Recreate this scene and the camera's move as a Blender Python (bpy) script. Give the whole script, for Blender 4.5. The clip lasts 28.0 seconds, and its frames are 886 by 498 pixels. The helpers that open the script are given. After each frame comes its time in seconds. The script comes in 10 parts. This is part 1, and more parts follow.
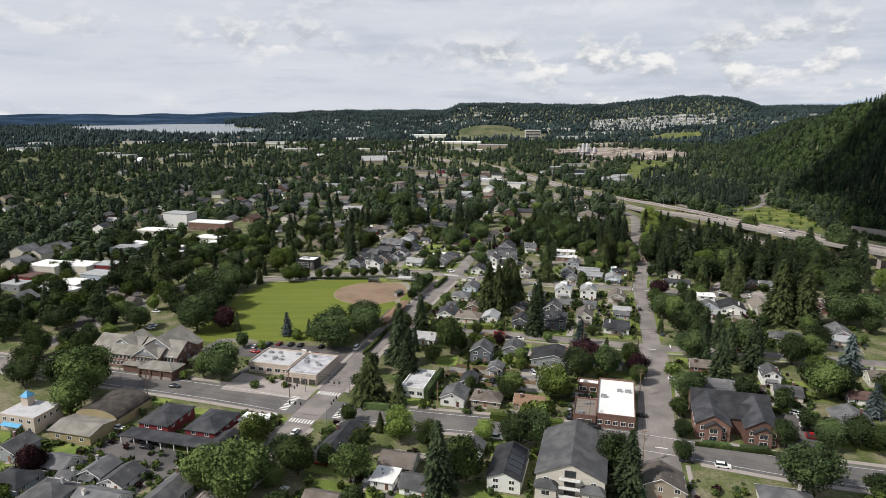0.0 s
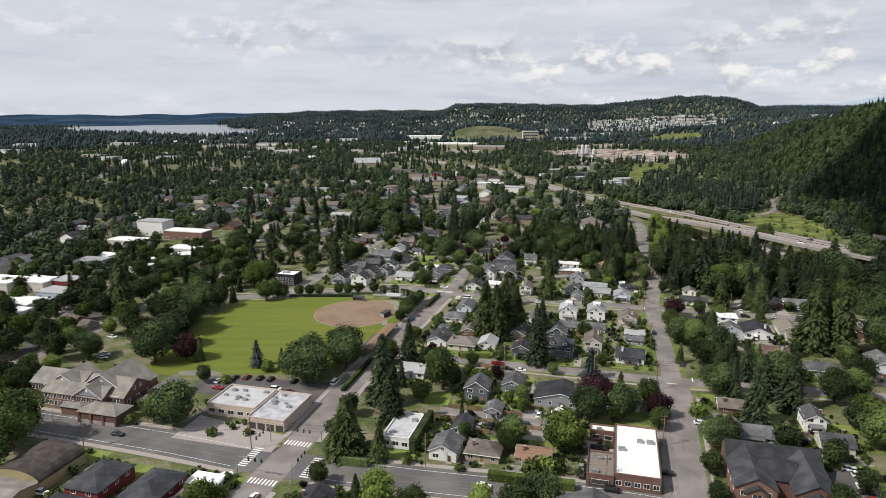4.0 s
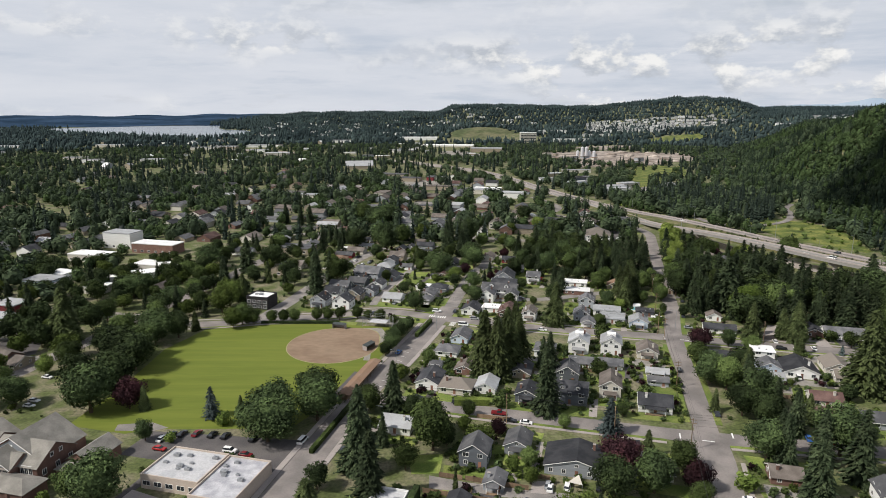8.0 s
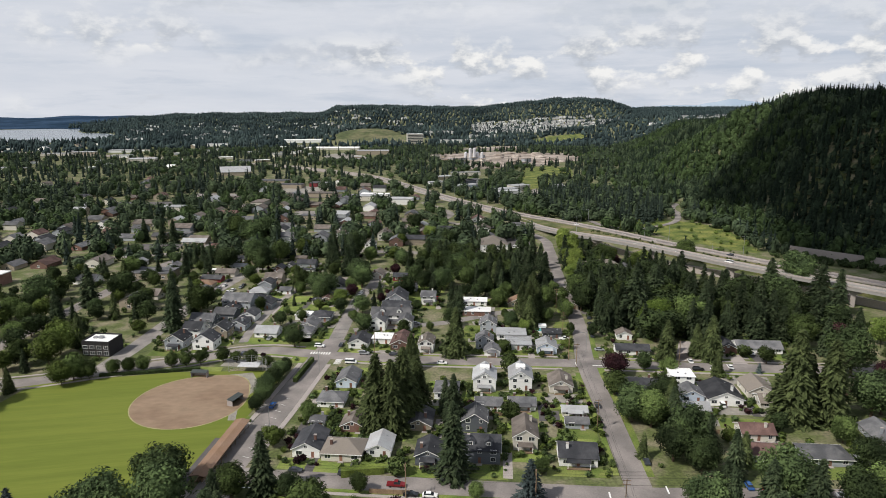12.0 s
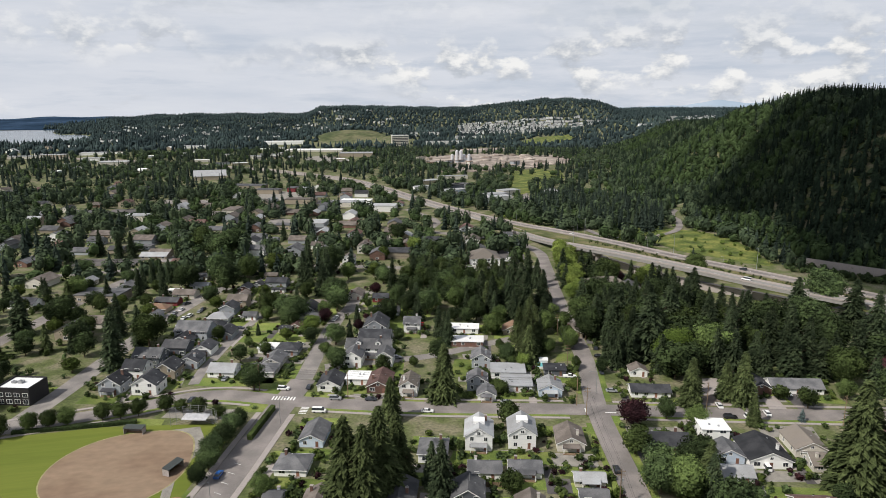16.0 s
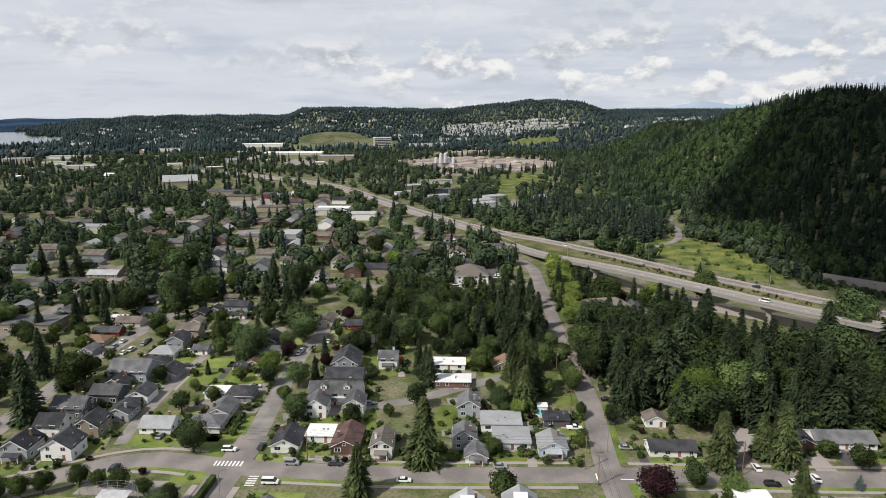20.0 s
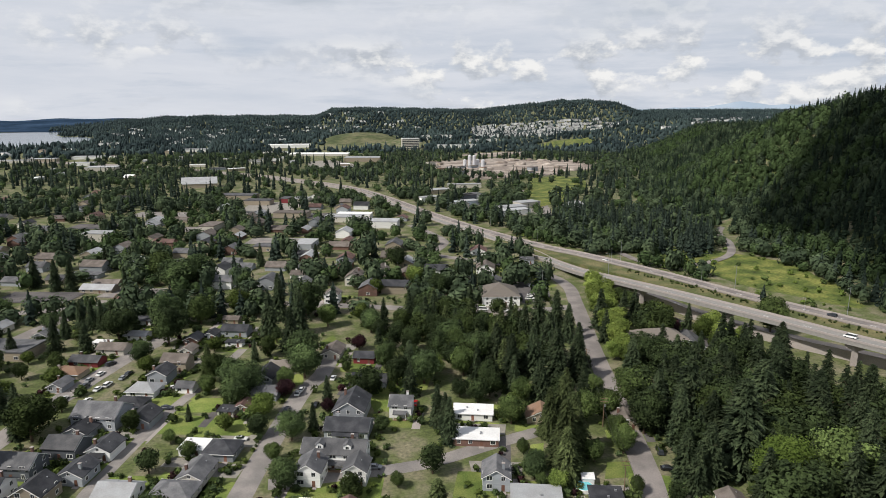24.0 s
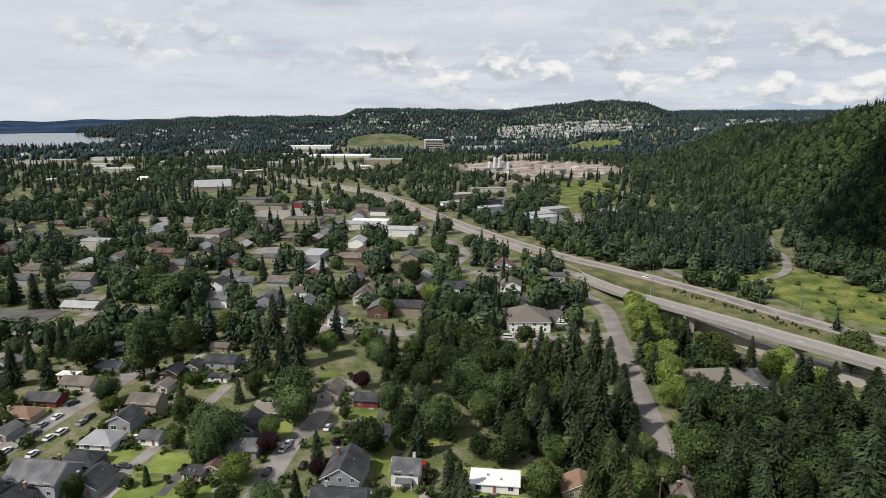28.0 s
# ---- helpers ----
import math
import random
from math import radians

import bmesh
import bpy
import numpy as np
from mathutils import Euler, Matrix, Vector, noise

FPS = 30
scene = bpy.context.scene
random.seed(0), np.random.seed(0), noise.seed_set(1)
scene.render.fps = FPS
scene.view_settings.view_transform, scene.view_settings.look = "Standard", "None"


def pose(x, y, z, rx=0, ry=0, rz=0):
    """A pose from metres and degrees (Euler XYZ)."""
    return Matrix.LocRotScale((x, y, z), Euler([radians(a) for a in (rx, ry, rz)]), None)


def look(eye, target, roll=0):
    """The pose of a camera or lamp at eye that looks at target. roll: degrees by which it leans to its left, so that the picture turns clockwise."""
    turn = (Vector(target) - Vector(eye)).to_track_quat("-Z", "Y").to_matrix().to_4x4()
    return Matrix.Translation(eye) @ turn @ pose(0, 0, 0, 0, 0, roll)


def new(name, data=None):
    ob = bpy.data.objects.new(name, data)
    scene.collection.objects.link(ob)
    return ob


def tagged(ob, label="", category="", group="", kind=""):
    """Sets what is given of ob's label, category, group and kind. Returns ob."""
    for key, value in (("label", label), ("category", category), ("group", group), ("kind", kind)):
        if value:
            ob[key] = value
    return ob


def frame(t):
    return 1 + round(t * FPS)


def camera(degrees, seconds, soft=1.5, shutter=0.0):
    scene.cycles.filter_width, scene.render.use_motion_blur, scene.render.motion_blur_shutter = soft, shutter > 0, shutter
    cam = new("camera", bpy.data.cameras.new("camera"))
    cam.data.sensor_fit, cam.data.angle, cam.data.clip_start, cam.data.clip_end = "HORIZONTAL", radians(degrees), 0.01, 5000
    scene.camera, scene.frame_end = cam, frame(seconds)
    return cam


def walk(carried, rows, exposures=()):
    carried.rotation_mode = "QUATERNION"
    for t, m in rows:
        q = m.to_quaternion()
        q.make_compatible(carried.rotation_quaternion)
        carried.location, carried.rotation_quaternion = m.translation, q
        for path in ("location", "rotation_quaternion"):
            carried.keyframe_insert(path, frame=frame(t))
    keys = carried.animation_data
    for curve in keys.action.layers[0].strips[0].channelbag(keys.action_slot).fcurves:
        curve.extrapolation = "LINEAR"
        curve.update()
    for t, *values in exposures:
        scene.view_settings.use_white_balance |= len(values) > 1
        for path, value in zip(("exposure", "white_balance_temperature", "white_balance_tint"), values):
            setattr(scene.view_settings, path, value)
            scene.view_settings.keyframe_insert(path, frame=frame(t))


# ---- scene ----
cam = camera(68.1, 28.0, soft=0.85)
PATH = [
    (0.0, pose(-0.00, -0.00, 113.43, 77.19, 0, 0.02)),
    (0.5, pose(0.34, 4.24, 113.28, 77.16, 0, -0.01)),
    (1.0, pose(0.65, 8.57, 113.16, 77.16, 0, -0.05)),
    (1.5, pose(0.98, 13.11, 113.06, 77.15, 0, -0.07)),
    (2.0, pose(1.32, 17.89, 112.98, 77.17, 0, -0.10)),
    (2.5, pose(1.67, 22.90, 112.91, 77.18, 0, -0.14)),
    (3.0, pose(2.01, 28.13, 112.86, 77.21, 0, -0.19)),
    (3.5, pose(2.33, 33.59, 112.82, 77.23, 0, -0.23)),
    (5.5, pose(3.51, 56.29, 112.77, 77.26, 0, -0.40)),
    (6.0, pose(3.84, 62.14, 112.73, 77.27, 0, -0.44)),
    (6.5, pose(4.18, 68.10, 112.67, 77.26, 0, -0.48)),
    (7.0, pose(4.53, 74.06, 112.60, 77.28, 0, -0.52)),
    (7.5, pose(4.85, 80.00, 112.55, 77.27, 0, -0.56)),
    (8.0, pose(5.17, 85.92, 112.53, 77.30, 0, -0.57)),
    (8.5, pose(5.52, 91.85, 112.53, 77.31, 0, -1.65)),
    (9.0, pose(5.86, 97.74, 112.55, 77.34, 0, -1.89)),
    (9.5, pose(6.24, 103.54, 112.58, 77.34, 0, -4.07)),
    (10.0, pose(6.73, 109.28, 112.60, 77.36, 0, -5.10)),
    (10.5, pose(7.35, 114.93, 112.61, 77.35, 0, -9.91)),
    (11.0, pose(8.12, 120.53, 112.61, 77.36, 0, -10.32)),
    (11.5, pose(9.08, 126.04, 112.58, 77.38, 0, -10.32)),
    (12.0, pose(10.13, 131.58, 112.52, 77.37, 0, -10.32)),
    (12.5, pose(11.19, 137.21, 112.45, 77.37, 0, -11.40)),
    (14.5, pose(15.53, 160.15, 112.13, 77.39, 0, -11.51)),
    (15.0, pose(16.64, 165.87, 112.08, 77.42, 0, -11.52)),
    (15.5, pose(17.78, 171.51, 112.04, 77.44, 0, -11.53)),
    (16.0, pose(18.94, 177.03, 112.02, 77.43, 0, -11.54)),
    (16.5, pose(20.12, 182.45, 112.00, 77.43, 0, -14.77)),
    (17.0, pose(21.33, 187.85, 111.98, 77.44, 0, -14.76)),
    (17.5, pose(22.59, 193.28, 111.94, 77.47, 0, -14.78)),
    (18.0, pose(23.94, 198.74, 111.88, 77.48, 0, -14.78)),
    (18.5, pose(25.40, 204.27, 111.81, 77.50, 0, -14.78)),
    (19.0, pose(26.90, 209.85, 111.71, 77.52, 0, -14.41)),
    (19.5, pose(28.40, 215.52, 111.60, 77.53, 0, -14.40)),
    (20.0, pose(29.89, 221.27, 111.48, 77.55, 0, -12.88)),
    (20.5, pose(31.53, 226.98, 111.35, 77.57, 0, -10.38)),
    (21.0, pose(33.17, 232.65, 111.23, 77.59, 0, -10.34)),
    (21.5, pose(34.72, 238.30, 111.13, 77.60, 0, -10.32)),
    (23.5, pose(40.48, 261.01, 110.82, 77.58, 0, -10.29)),
    (24.0, pose(41.95, 266.77, 110.69, 77.59, 0, -10.29)),
    (24.5, pose(43.44, 272.63, 110.52, 77.60, 0, -10.29)),
    (25.0, pose(44.89, 278.53, 110.33, 77.61, 0, -10.28)),
    (25.5, pose(46.29, 284.34, 110.11, 77.61, 0, -10.27)),
    (26.0, pose(47.65, 290.02, 109.88, 77.65, 0, -9.14)),
    (26.5, pose(49.02, 295.64, 109.63, 77.65, 0, -8.73)),
    (27.0, pose(50.32, 301.20, 109.37, 77.66, 0, -8.72)),
    (27.5, pose(51.50, 306.72, 109.11, 77.68, 0, -8.74)),
    (28.0, pose(52.59, 312.24, 108.85, 77.69, 0, -8.10)),
]
walk(cam, PATH, [(0, -0.12), (28, -0.12)])

# ---- daylight: afternoon sun from the left, broken cloud over blue ----
SUN_AZ, SUN_EL = math.atan2(-0.93, -0.37), radians(47)
world = bpy.data.worlds.new("sky")
scene.world = world
world.use_nodes = True
wn, wl = world.node_tree.nodes, world.node_tree.links
wn.clear()


def wnode(kind, **values):
    n = wn.new(kind)
    for k, v in values.items():
        n.inputs[k].default_value = v
    return n


out = wn.new("ShaderNodeOutputWorld")
bg = wn.new("ShaderNodeBackground")
sky = wn.new("ShaderNodeTexSky")
sky.sky_type, sky.sun_disc, sky.sun_elevation = "NISHITA", False, SUN_EL
sky.sun_rotation = SUN_AZ
sky.air_density, sky.dust_density = 1.0, 1.5
coord = wn.new("ShaderNodeTexCoord")


def cloud_noise(scale, detail, rough, offset, flat=2.6):
    """Noise over the dome, drawn out along the horizon."""
    mp = wn.new("ShaderNodeMapping")
    mp.inputs["Location"].default_value = offset
    mp.inputs["Scale"].default_value = (1, 1, flat)
    wl.new(coord.outputs["Generated"], mp.inputs["Vector"])
    n = wnode("ShaderNodeTexNoise", Scale=scale, Detail=detail, Roughness=rough)
    wl.new(mp.outputs[0], n.inputs["Vector"])
    return n.outputs["Fac"]


def wmath(op, a, b):
    m = wn.new("ShaderNodeMath")
    m.operation = op
    for sock, v in zip(m.inputs, (a, b)):
        if isinstance(v, (int, float)):
            sock.default_value = v
        else:
            wl.new(v, sock)
    return m.outputs[0]


def ramp(src, stops):
    r = wn.new("ShaderNodeValToRGB")
    el = r.color_ramp.elements
    while len(el) < len(stops):
        el.new(0.5)
    for e, (p, c) in zip(el, stops):
        e.position, e.color = p, (*c, 1)
    wl.new(src, r.inputs[0])
    return r.outputs[0]


def wmix(fac, a, b):
    m = wn.new("ShaderNodeMix")
    m.data_type = "RGBA"
    wl.new(fac, m.inputs[0])
    for sock, v in ((m.inputs[6], a), (m.inputs[7], b)):
        if isinstance(v, tuple):
            sock.default_value = (*v, 1)
        else:
            wl.new(v, sock)
    return m.outputs[2]


dim = wn.new("ShaderNodeMix")
dim.data_type, dim.blend_type = "RGBA", "MULTIPLY"
dim.inputs[0].default_value = 1
dim.inputs[7].default_value = (0.085, 0.085, 0.085, 1)
wl.new(sky.outputs[0], dim.inputs[6])
sepz = wn.new("ShaderNodeSeparateXYZ")
wl.new(coord.outputs["Generated"], sepz.inputs[0])
# high veil over the blue: closed low down, with gaps overhead
gaps = ramp(sepz.outputs["Z"], [(0.3, (1, 1, 1)), (0.62, (0.42, 0.42, 0.42))])
high = wmath("MULTIPLY", ramp(cloud_noise(1.6, 7, 0.6, (3.1, 1.2, 0.4), 5.0), [(0.24, (0.5, 0.5, 0.5)), (0.42, (1, 1, 1))]), gaps)
veil = ramp(cloud_noise(3.0, 9, 0.6, (8.0, 2.0, 0.3), 6.5), [(0.3, (0.68, 0.735, 0.83)), (0.5, (0.785, 0.82, 0.895)), (0.7, (0.86, 0.885, 0.945))])
base = wmix(high, dim.outputs[2], veil)
# heaped clouds low over the hills, lit from above, thicker towards the east
sepx = sepz.outputs["X"]
band = ramp(sepz.outputs["Z"], [(0.0, (0.9, 0.9, 0.9)), (0.075, (1, 1, 1)), (0.115, (0.28, 0.28, 0.28)), (0.2, (0.12, 0.12, 0.12))])
east = wmath("ADD", wmath("MULTIPLY", sepx, 0.16), 0.0)
body = cloud_noise(15.0, 12, 0.56, (1.7, 6.3, 0.2), 1.75)
above = cloud_noise(15.0, 12, 0.56, (1.7, 6.3, 0.222), 1.75)
clumps = ramp(wmath("ADD", cloud_noise(3.4, 3, 0.5, (2.3, 4.1, 0.9), 3.4), east), [(0.42, (0.0, 0.0, 0.0)), (0.6, (1, 1, 1))])
heap = wmath("MULTIPLY", wmath("MULTIPLY", ramp(body, [(0.47, (0, 0, 0)), (0.56, (0.95, 0.95, 0.95))]), band), clumps)
lit = wmath("ADD", wmath("MULTIPLY", wmath("SUBTRACT", body, above), 1.7), 0.5)
heap_col = ramp(lit, [(0.40, (0.585, 0.625, 0.69)), (0.5, (0.76, 0.785, 0.82)), (0.58, (0.93, 0.935, 0.94)), (0.68, (1.08, 1.07, 1.05))])
grey = wmath("MULTIPLY", ramp(wmath("ADD", cloud_noise(6.0, 9, 0.6, (5.0, 1.0, 0.7), 7.0), east), [(0.52, (0, 0, 0)), (0.7, (0.6, 0.6, 0.6))]), band)
streaked = wmix(grey, base, (0.53, 0.61, 0.73))
wl.new(wmix(heap, streaked, heap_col), bg.inputs["Color"])
bg.inputs["Strength"].default_value = 0.92
wl.new(bg.outputs[0], out.inputs["Surface"])

sun = new("sun", bpy.data.lights.new("sun", "SUN"))
sun.data.energy, sun.data.angle, sun.data.color = 5.0, radians(0.6), (1.0, 0.945, 0.87)
sun.matrix_world = look((0, 0, 0), (0.93 * math.cos(SUN_EL), 0.37 * math.cos(SUN_EL), -math.sin(SUN_EL)))

# ---- materials ----
def mat(name, base, rough=0.85, vary=0.25, scale=0.6, fine=6.0, bump=0.0, metal=0.0, spec=0.3, tint=None, obj=0.0, island=0.0, stretch=(1, 1, 1)):
    """Base colour broken up at two scales; tint: a second colour in broad patches; obj, island: change from object to object, piece to piece."""
    m = bpy.data.materials.new(name)
    m.use_nodes = True
    n, k = m.node_tree.nodes, m.node_tree.links
    p = n["Principled BSDF"]
    p.inputs["Roughness"].default_value, p.inputs["Metallic"].default_value = rough, metal
    p.inputs["Specular IOR Level"].default_value = spec
    geo = n.new("ShaderNodeNewGeometry")
    mp = n.new("ShaderNodeMapping")
    mp.inputs["Scale"].default_value = stretch
    k.new(geo.outputs["Position"], mp.inputs["Vector"])

    def noise_at(s, detail=4):
        t = n.new("ShaderNodeTexNoise")
        t.inputs["Scale"].default_value, t.inputs["Detail"].default_value = s, detail
        k.new(mp.outputs[0], t.inputs["Vector"])
        return t.outputs["Fac"]

    broad, small = noise_at(scale), noise_at(fine, 3)
    col = n.new("ShaderNodeRGB")
    col.outputs[0].default_value = (*base, 1)
    last = col.outputs[0]
    if tint:
        r = n.new("ShaderNodeValToRGB")
        r.color_ramp.elements[0].position, r.color_ramp.elements[1].position = 0.42, 0.6
        k.new(broad, r.inputs[0])
        x = n.new("ShaderNodeMix")
        x.data_type = "RGBA"
        k.new(r.outputs[0], x.inputs[0])
        k.new(last, x.inputs[6])
        x.inputs[7].default_value = (*tint, 1)
        last = x.outputs[2]
    total = None
    for src, amount in ((broad, vary), (small, vary * 0.8), ("obj", obj), ("island", island)):
        if not amount:
            continue
        if src == "obj":
            src = n.new("ShaderNodeObjectInfo").outputs["Random"]
        elif src == "island":
            src = geo.outputs["Random Per Island"]
        r = n.new("ShaderNodeMapRange")
        r.inputs["To Min"].default_value, r.inputs["To Max"].default_value = 1 - amount, 1 + amount
        if amount in (vary, vary * 0.8):
            r.inputs["From Min"].default_value, r.inputs["From Max"].default_value = 0.25, 0.75
        k.new(src, r.inputs["Value"])
        if total is None:
            total = r.outputs[0]
        else:
            mu = n.new("ShaderNodeMath")
            mu.operation = "MULTIPLY"
            k.new(total, mu.inputs[0])
            k.new(r.outputs[0], mu.inputs[1])
            total = mu.outputs[0]
    if total is not None:
        sc = n.new("ShaderNodeVectorMath")
        sc.operation = "SCALE"
        k.new(last, sc.inputs[0])
        k.new(total, sc.inputs["Scale"])
        last = sc.outputs[0]
    k.new(last, p.inputs["Base Color"])
    if bump:
        b = n.new("ShaderNodeBump")
        b.inputs["Strength"].default_value, b.inputs["Distance"].default_value = bump, 0.2 if bump < 0.5 else 0.6
        k.new(small, b.inputs["Height"])
        k.new(b.outputs[0], p.inputs["Normal"])
    return m


def leaf(name, base, tint, obj=0.42, island=0.2, scale=0.12, fine=1.7):
    m = mat(name, base, 0.8, 0.42, scale, fine, 0.55, spec=0.05, tint=tint, obj=obj, island=island)
    return m


M_asphalt = mat("asphalt", (0.08186, 0.0765, 0.0783), 0.92, 0.22, 0.08, 2.5, tint=(0.1107, 0.1017, 0.099))
M_oldroad = mat("worn_asphalt", (0.185, 0.168, 0.159), 0.92, 0.18, 0.1, 2.0, tint=(0.222, 0.2, 0.188))
M_lane = mat("bleached_asphalt", (0.2, 0.186, 0.176), 0.92, 0.2, 0.12, 2.2, tint=(0.235, 0.215, 0.2))
M_mainroad = mat("main_street_asphalt", (0.118, 0.114, 0.114), 0.92, 0.2, 0.08, 2.0, tint=(0.14, 0.134, 0.132))
M_concrete = mat("concrete", (0.3467, 0.3105, 0.288), 0.9, 0.16, 0.3, 3.0, tint=(0.2889, 0.261, 0.2475))
M_gravel = mat("gravel", (0.24, 0.225, 0.2), 0.95, 0.25, 0.4, 4.0)
M_paint = mat("road_paint", (0.7, 0.7, 0.68), 0.7, 0.15, 0.5, 3.0)
M_yellow = mat("yellow_paint", (0.2, 0.17, 0.1), 0.7, 0.15, 0.5, 3.0)
M_ground = mat("yard_ground", (0.102, 0.126, 0.041), 0.95, 0.5, 0.1, 0.9, tint=(0.138, 0.127, 0.08))
M_lawn = mat("lawn_grass", (0.126, 0.18, 0.036), 0.95, 0.4, 0.12, 2.0, tint=(0.152, 0.178, 0.047), obj=0.25)
M_field = mat("field_grass", (0.115, 0.146, 0.019), 0.95, 0.085, 0.05, 0.3, tint=(0.127, 0.152, 0.022), stretch=(0.4, 4.5, 1))
M_dirt = mat("infield_dirt", (0.25, 0.18, 0.124), 0.95, 0.16, 0.05, 0.3, tint=(0.185, 0.128, 0.087), stretch=(1, 1.7, 1))
M_strawgrass = mat("worn_dry_grass", (0.26, 0.235, 0.12), 0.95, 0.3, 0.2, 1.2)
M_meadow = mat("meadow_grass", (0.085, 0.12, 0.022), 0.95, 0.65, 0.07, 0.6, tint=(0.128, 0.136, 0.034))
M_slope = mat("rough_slope_grass", (0.066, 0.086, 0.03), 0.95, 0.5, 0.02, 0.1, tint=(0.1, 0.096, 0.05))
M_earth = mat("bare_earth", (0.23, 0.19, 0.16), 0.95, 0.45, 0.03, 0.2, tint=(0.3, 0.26, 0.225))
M_water = mat("lake_water", (0.06, 0.085, 0.1), 0.18, 0.06, 0.01, 0.05, spec=0.6)
M_bark = mat("bark", (0.09, 0.065, 0.045), 0.95, 0.3, 1.0, 5.0)
M_fir = leaf("fir_needles", (0.029, 0.0425, 0.022), (0.043, 0.058, 0.029), 0.35, 0.25, 0.3)
M_cedar = leaf("cedar_needles", (0.046, 0.061, 0.024), (0.064, 0.081, 0.032), 0.35, 0.25, 0.3)
M_spruce = leaf("blue_spruce_needles", (0.06, 0.082, 0.08), (0.085, 0.11, 0.108))
M_maple = leaf("maple_leaves", (0.0495, 0.072, 0.024), (0.074, 0.103, 0.033))
M_lime = leaf("bright_leaves", (0.085, 0.122, 0.029), (0.11, 0.148, 0.037))
M_spring = leaf("spring_leaves", (0.115, 0.155, 0.036), (0.145, 0.185, 0.044), 0.22)
M_bigleaf = mat("bigleaf_maple_leaves", (0.077, 0.115, 0.024), 0.8, 0.24, 0.12, 1.7, 0.4, spec=0.05, tint=(0.094, 0.135, 0.029), island=0.12)
M_oak = leaf("dark_leaves", (0.038, 0.0565, 0.024), (0.056, 0.081, 0.031))
M_plum = leaf("plum_leaves", (0.03, 0.015, 0.018), (0.045, 0.019, 0.022))
# haze blue mixed into far woods and firs, strongest in the skyline woods
M_woods = leaf("far_woods", (0.043, 0.063, 0.036), (0.059, 0.081, 0.043), 0.0, 0.2, 0.09, 0.6)
M_fir2 = leaf("hazed_fir_needles", (0.022, 0.033, 0.0255), (0.031, 0.044, 0.032), 0.0, 0.2, 0.09, 0.6)
M_skyline_hazed = leaf("hazed_skyline_woods", (0.025, 0.039, 0.041), (0.036, 0.052, 0.05), 0.0, 0.3, 0.006, 0.3)
# woods of the far shore with the blue of distance haze in the base
M_shore = mat("hazed_shore_woods", (0.022, 0.041, 0.07), 0.9, 0.35, 0.004, 0.03, spec=0.0, tint=(0.03, 0.052, 0.088))
M_darkwoods = leaf("hill_fir_needles", (0.017, 0.028, 0.018), (0.025, 0.039, 0.023), 0.0, 0.22, 0.09, 0.6)
M_lightwoods = leaf("alder_woods", (0.039, 0.063, 0.025), (0.054, 0.081, 0.032), 0.0, 0.2, 0.09, 0.6)

WALLS = {
    "white": mat("white_siding", (0.72, 0.72, 0.7), 0.7, 0.08, 0.3, 3.0, obj=0.08, stretch=(0.4, 0.4, 6)),
    "cream": mat("cream_siding", (0.5, 0.475, 0.42), 0.75, 0.1, 0.3, 3.0, obj=0.12, stretch=(0.4, 0.4, 6)),
    "grey": mat("grey_siding", (0.27, 0.29, 0.31), 0.75, 0.1, 0.3, 3.0, obj=0.2, stretch=(0.4, 0.4, 6)),
    "charcoal": mat("charcoal_siding", (0.1, 0.11, 0.125), 0.75, 0.1, 0.3, 3.0, obj=0.2, stretch=(0.4, 0.4, 6)),
    "lightblue": mat("pale_blue_siding", (0.45, 0.52, 0.6), 0.75, 0.1, 0.3, 3.0, obj=0.12, stretch=(0.4, 0.4, 6)),
    "tan": mat("tan_siding", (0.29, 0.25, 0.19), 0.8, 0.12, 0.3, 3.0, obj=0.2, stretch=(0.4, 0.4, 6)),
    "brick": mat("red_brick", (0.15, 0.088, 0.07), 0.85, 0.2, 0.4, 5.0, obj=0.2),
    "red": mat("barn_red_siding", (0.17, 0.03, 0.034), 0.75, 0.12, 0.3, 3.0, obj=0.1),
}
ROOFS = {
    "slate": mat("grey_shingles", (0.085, 0.087, 0.093), 0.9, 0.2, 0.25, 3.0, obj=0.35, tint=(0.115, 0.115, 0.119)),
    "charcoal": mat("charcoal_shingles", (0.03, 0.032, 0.037), 0.9, 0.2, 0.25, 3.0, obj=0.3, tint=(0.046, 0.047, 0.052)),
    "lightgrey": mat("pale_grey_shingles", (0.3, 0.305, 0.31), 0.9, 0.15, 0.25, 3.0, obj=0.18, tint=(0.3, 0.31, 0.32)),
    "brown": mat("brown_shingles", (0.11, 0.094, 0.082), 0.9, 0.2, 0.25, 3.0, obj=0.25, tint=(0.135, 0.117, 0.104)),
    "tan": mat("tan_shingles", (0.18, 0.158, 0.135), 0.9, 0.15, 0.25, 3.0, obj=0.15, tint=(0.155, 0.137, 0.12)),
    "redbrown": mat("red_brown_shingles", (0.095, 0.056, 0.05), 0.9, 0.2, 0.25, 3.0, obj=0.2, tint=(0.125, 0.078, 0.068)),
    "orange": mat("cedar_shakes", (0.22, 0.138, 0.09), 0.9, 0.2, 0.25, 3.0, obj=0.15, tint=(0.19, 0.125, 0.088)),
    "white": mat("white_membrane", (0.78, 0.78, 0.77), 0.7, 0.1, 0.15, 1.5, obj=0.06, tint=(0.66, 0.66, 0.65)),
}
M_trim = mat("white_trim", (0.75, 0.75, 0.73), 0.6, 0.08, 0.5, 4.0)
M_glass = mat("window_glass", (0.03, 0.035, 0.04), 0.08, 0.1, 0.5, 3.0, spec=0.7)
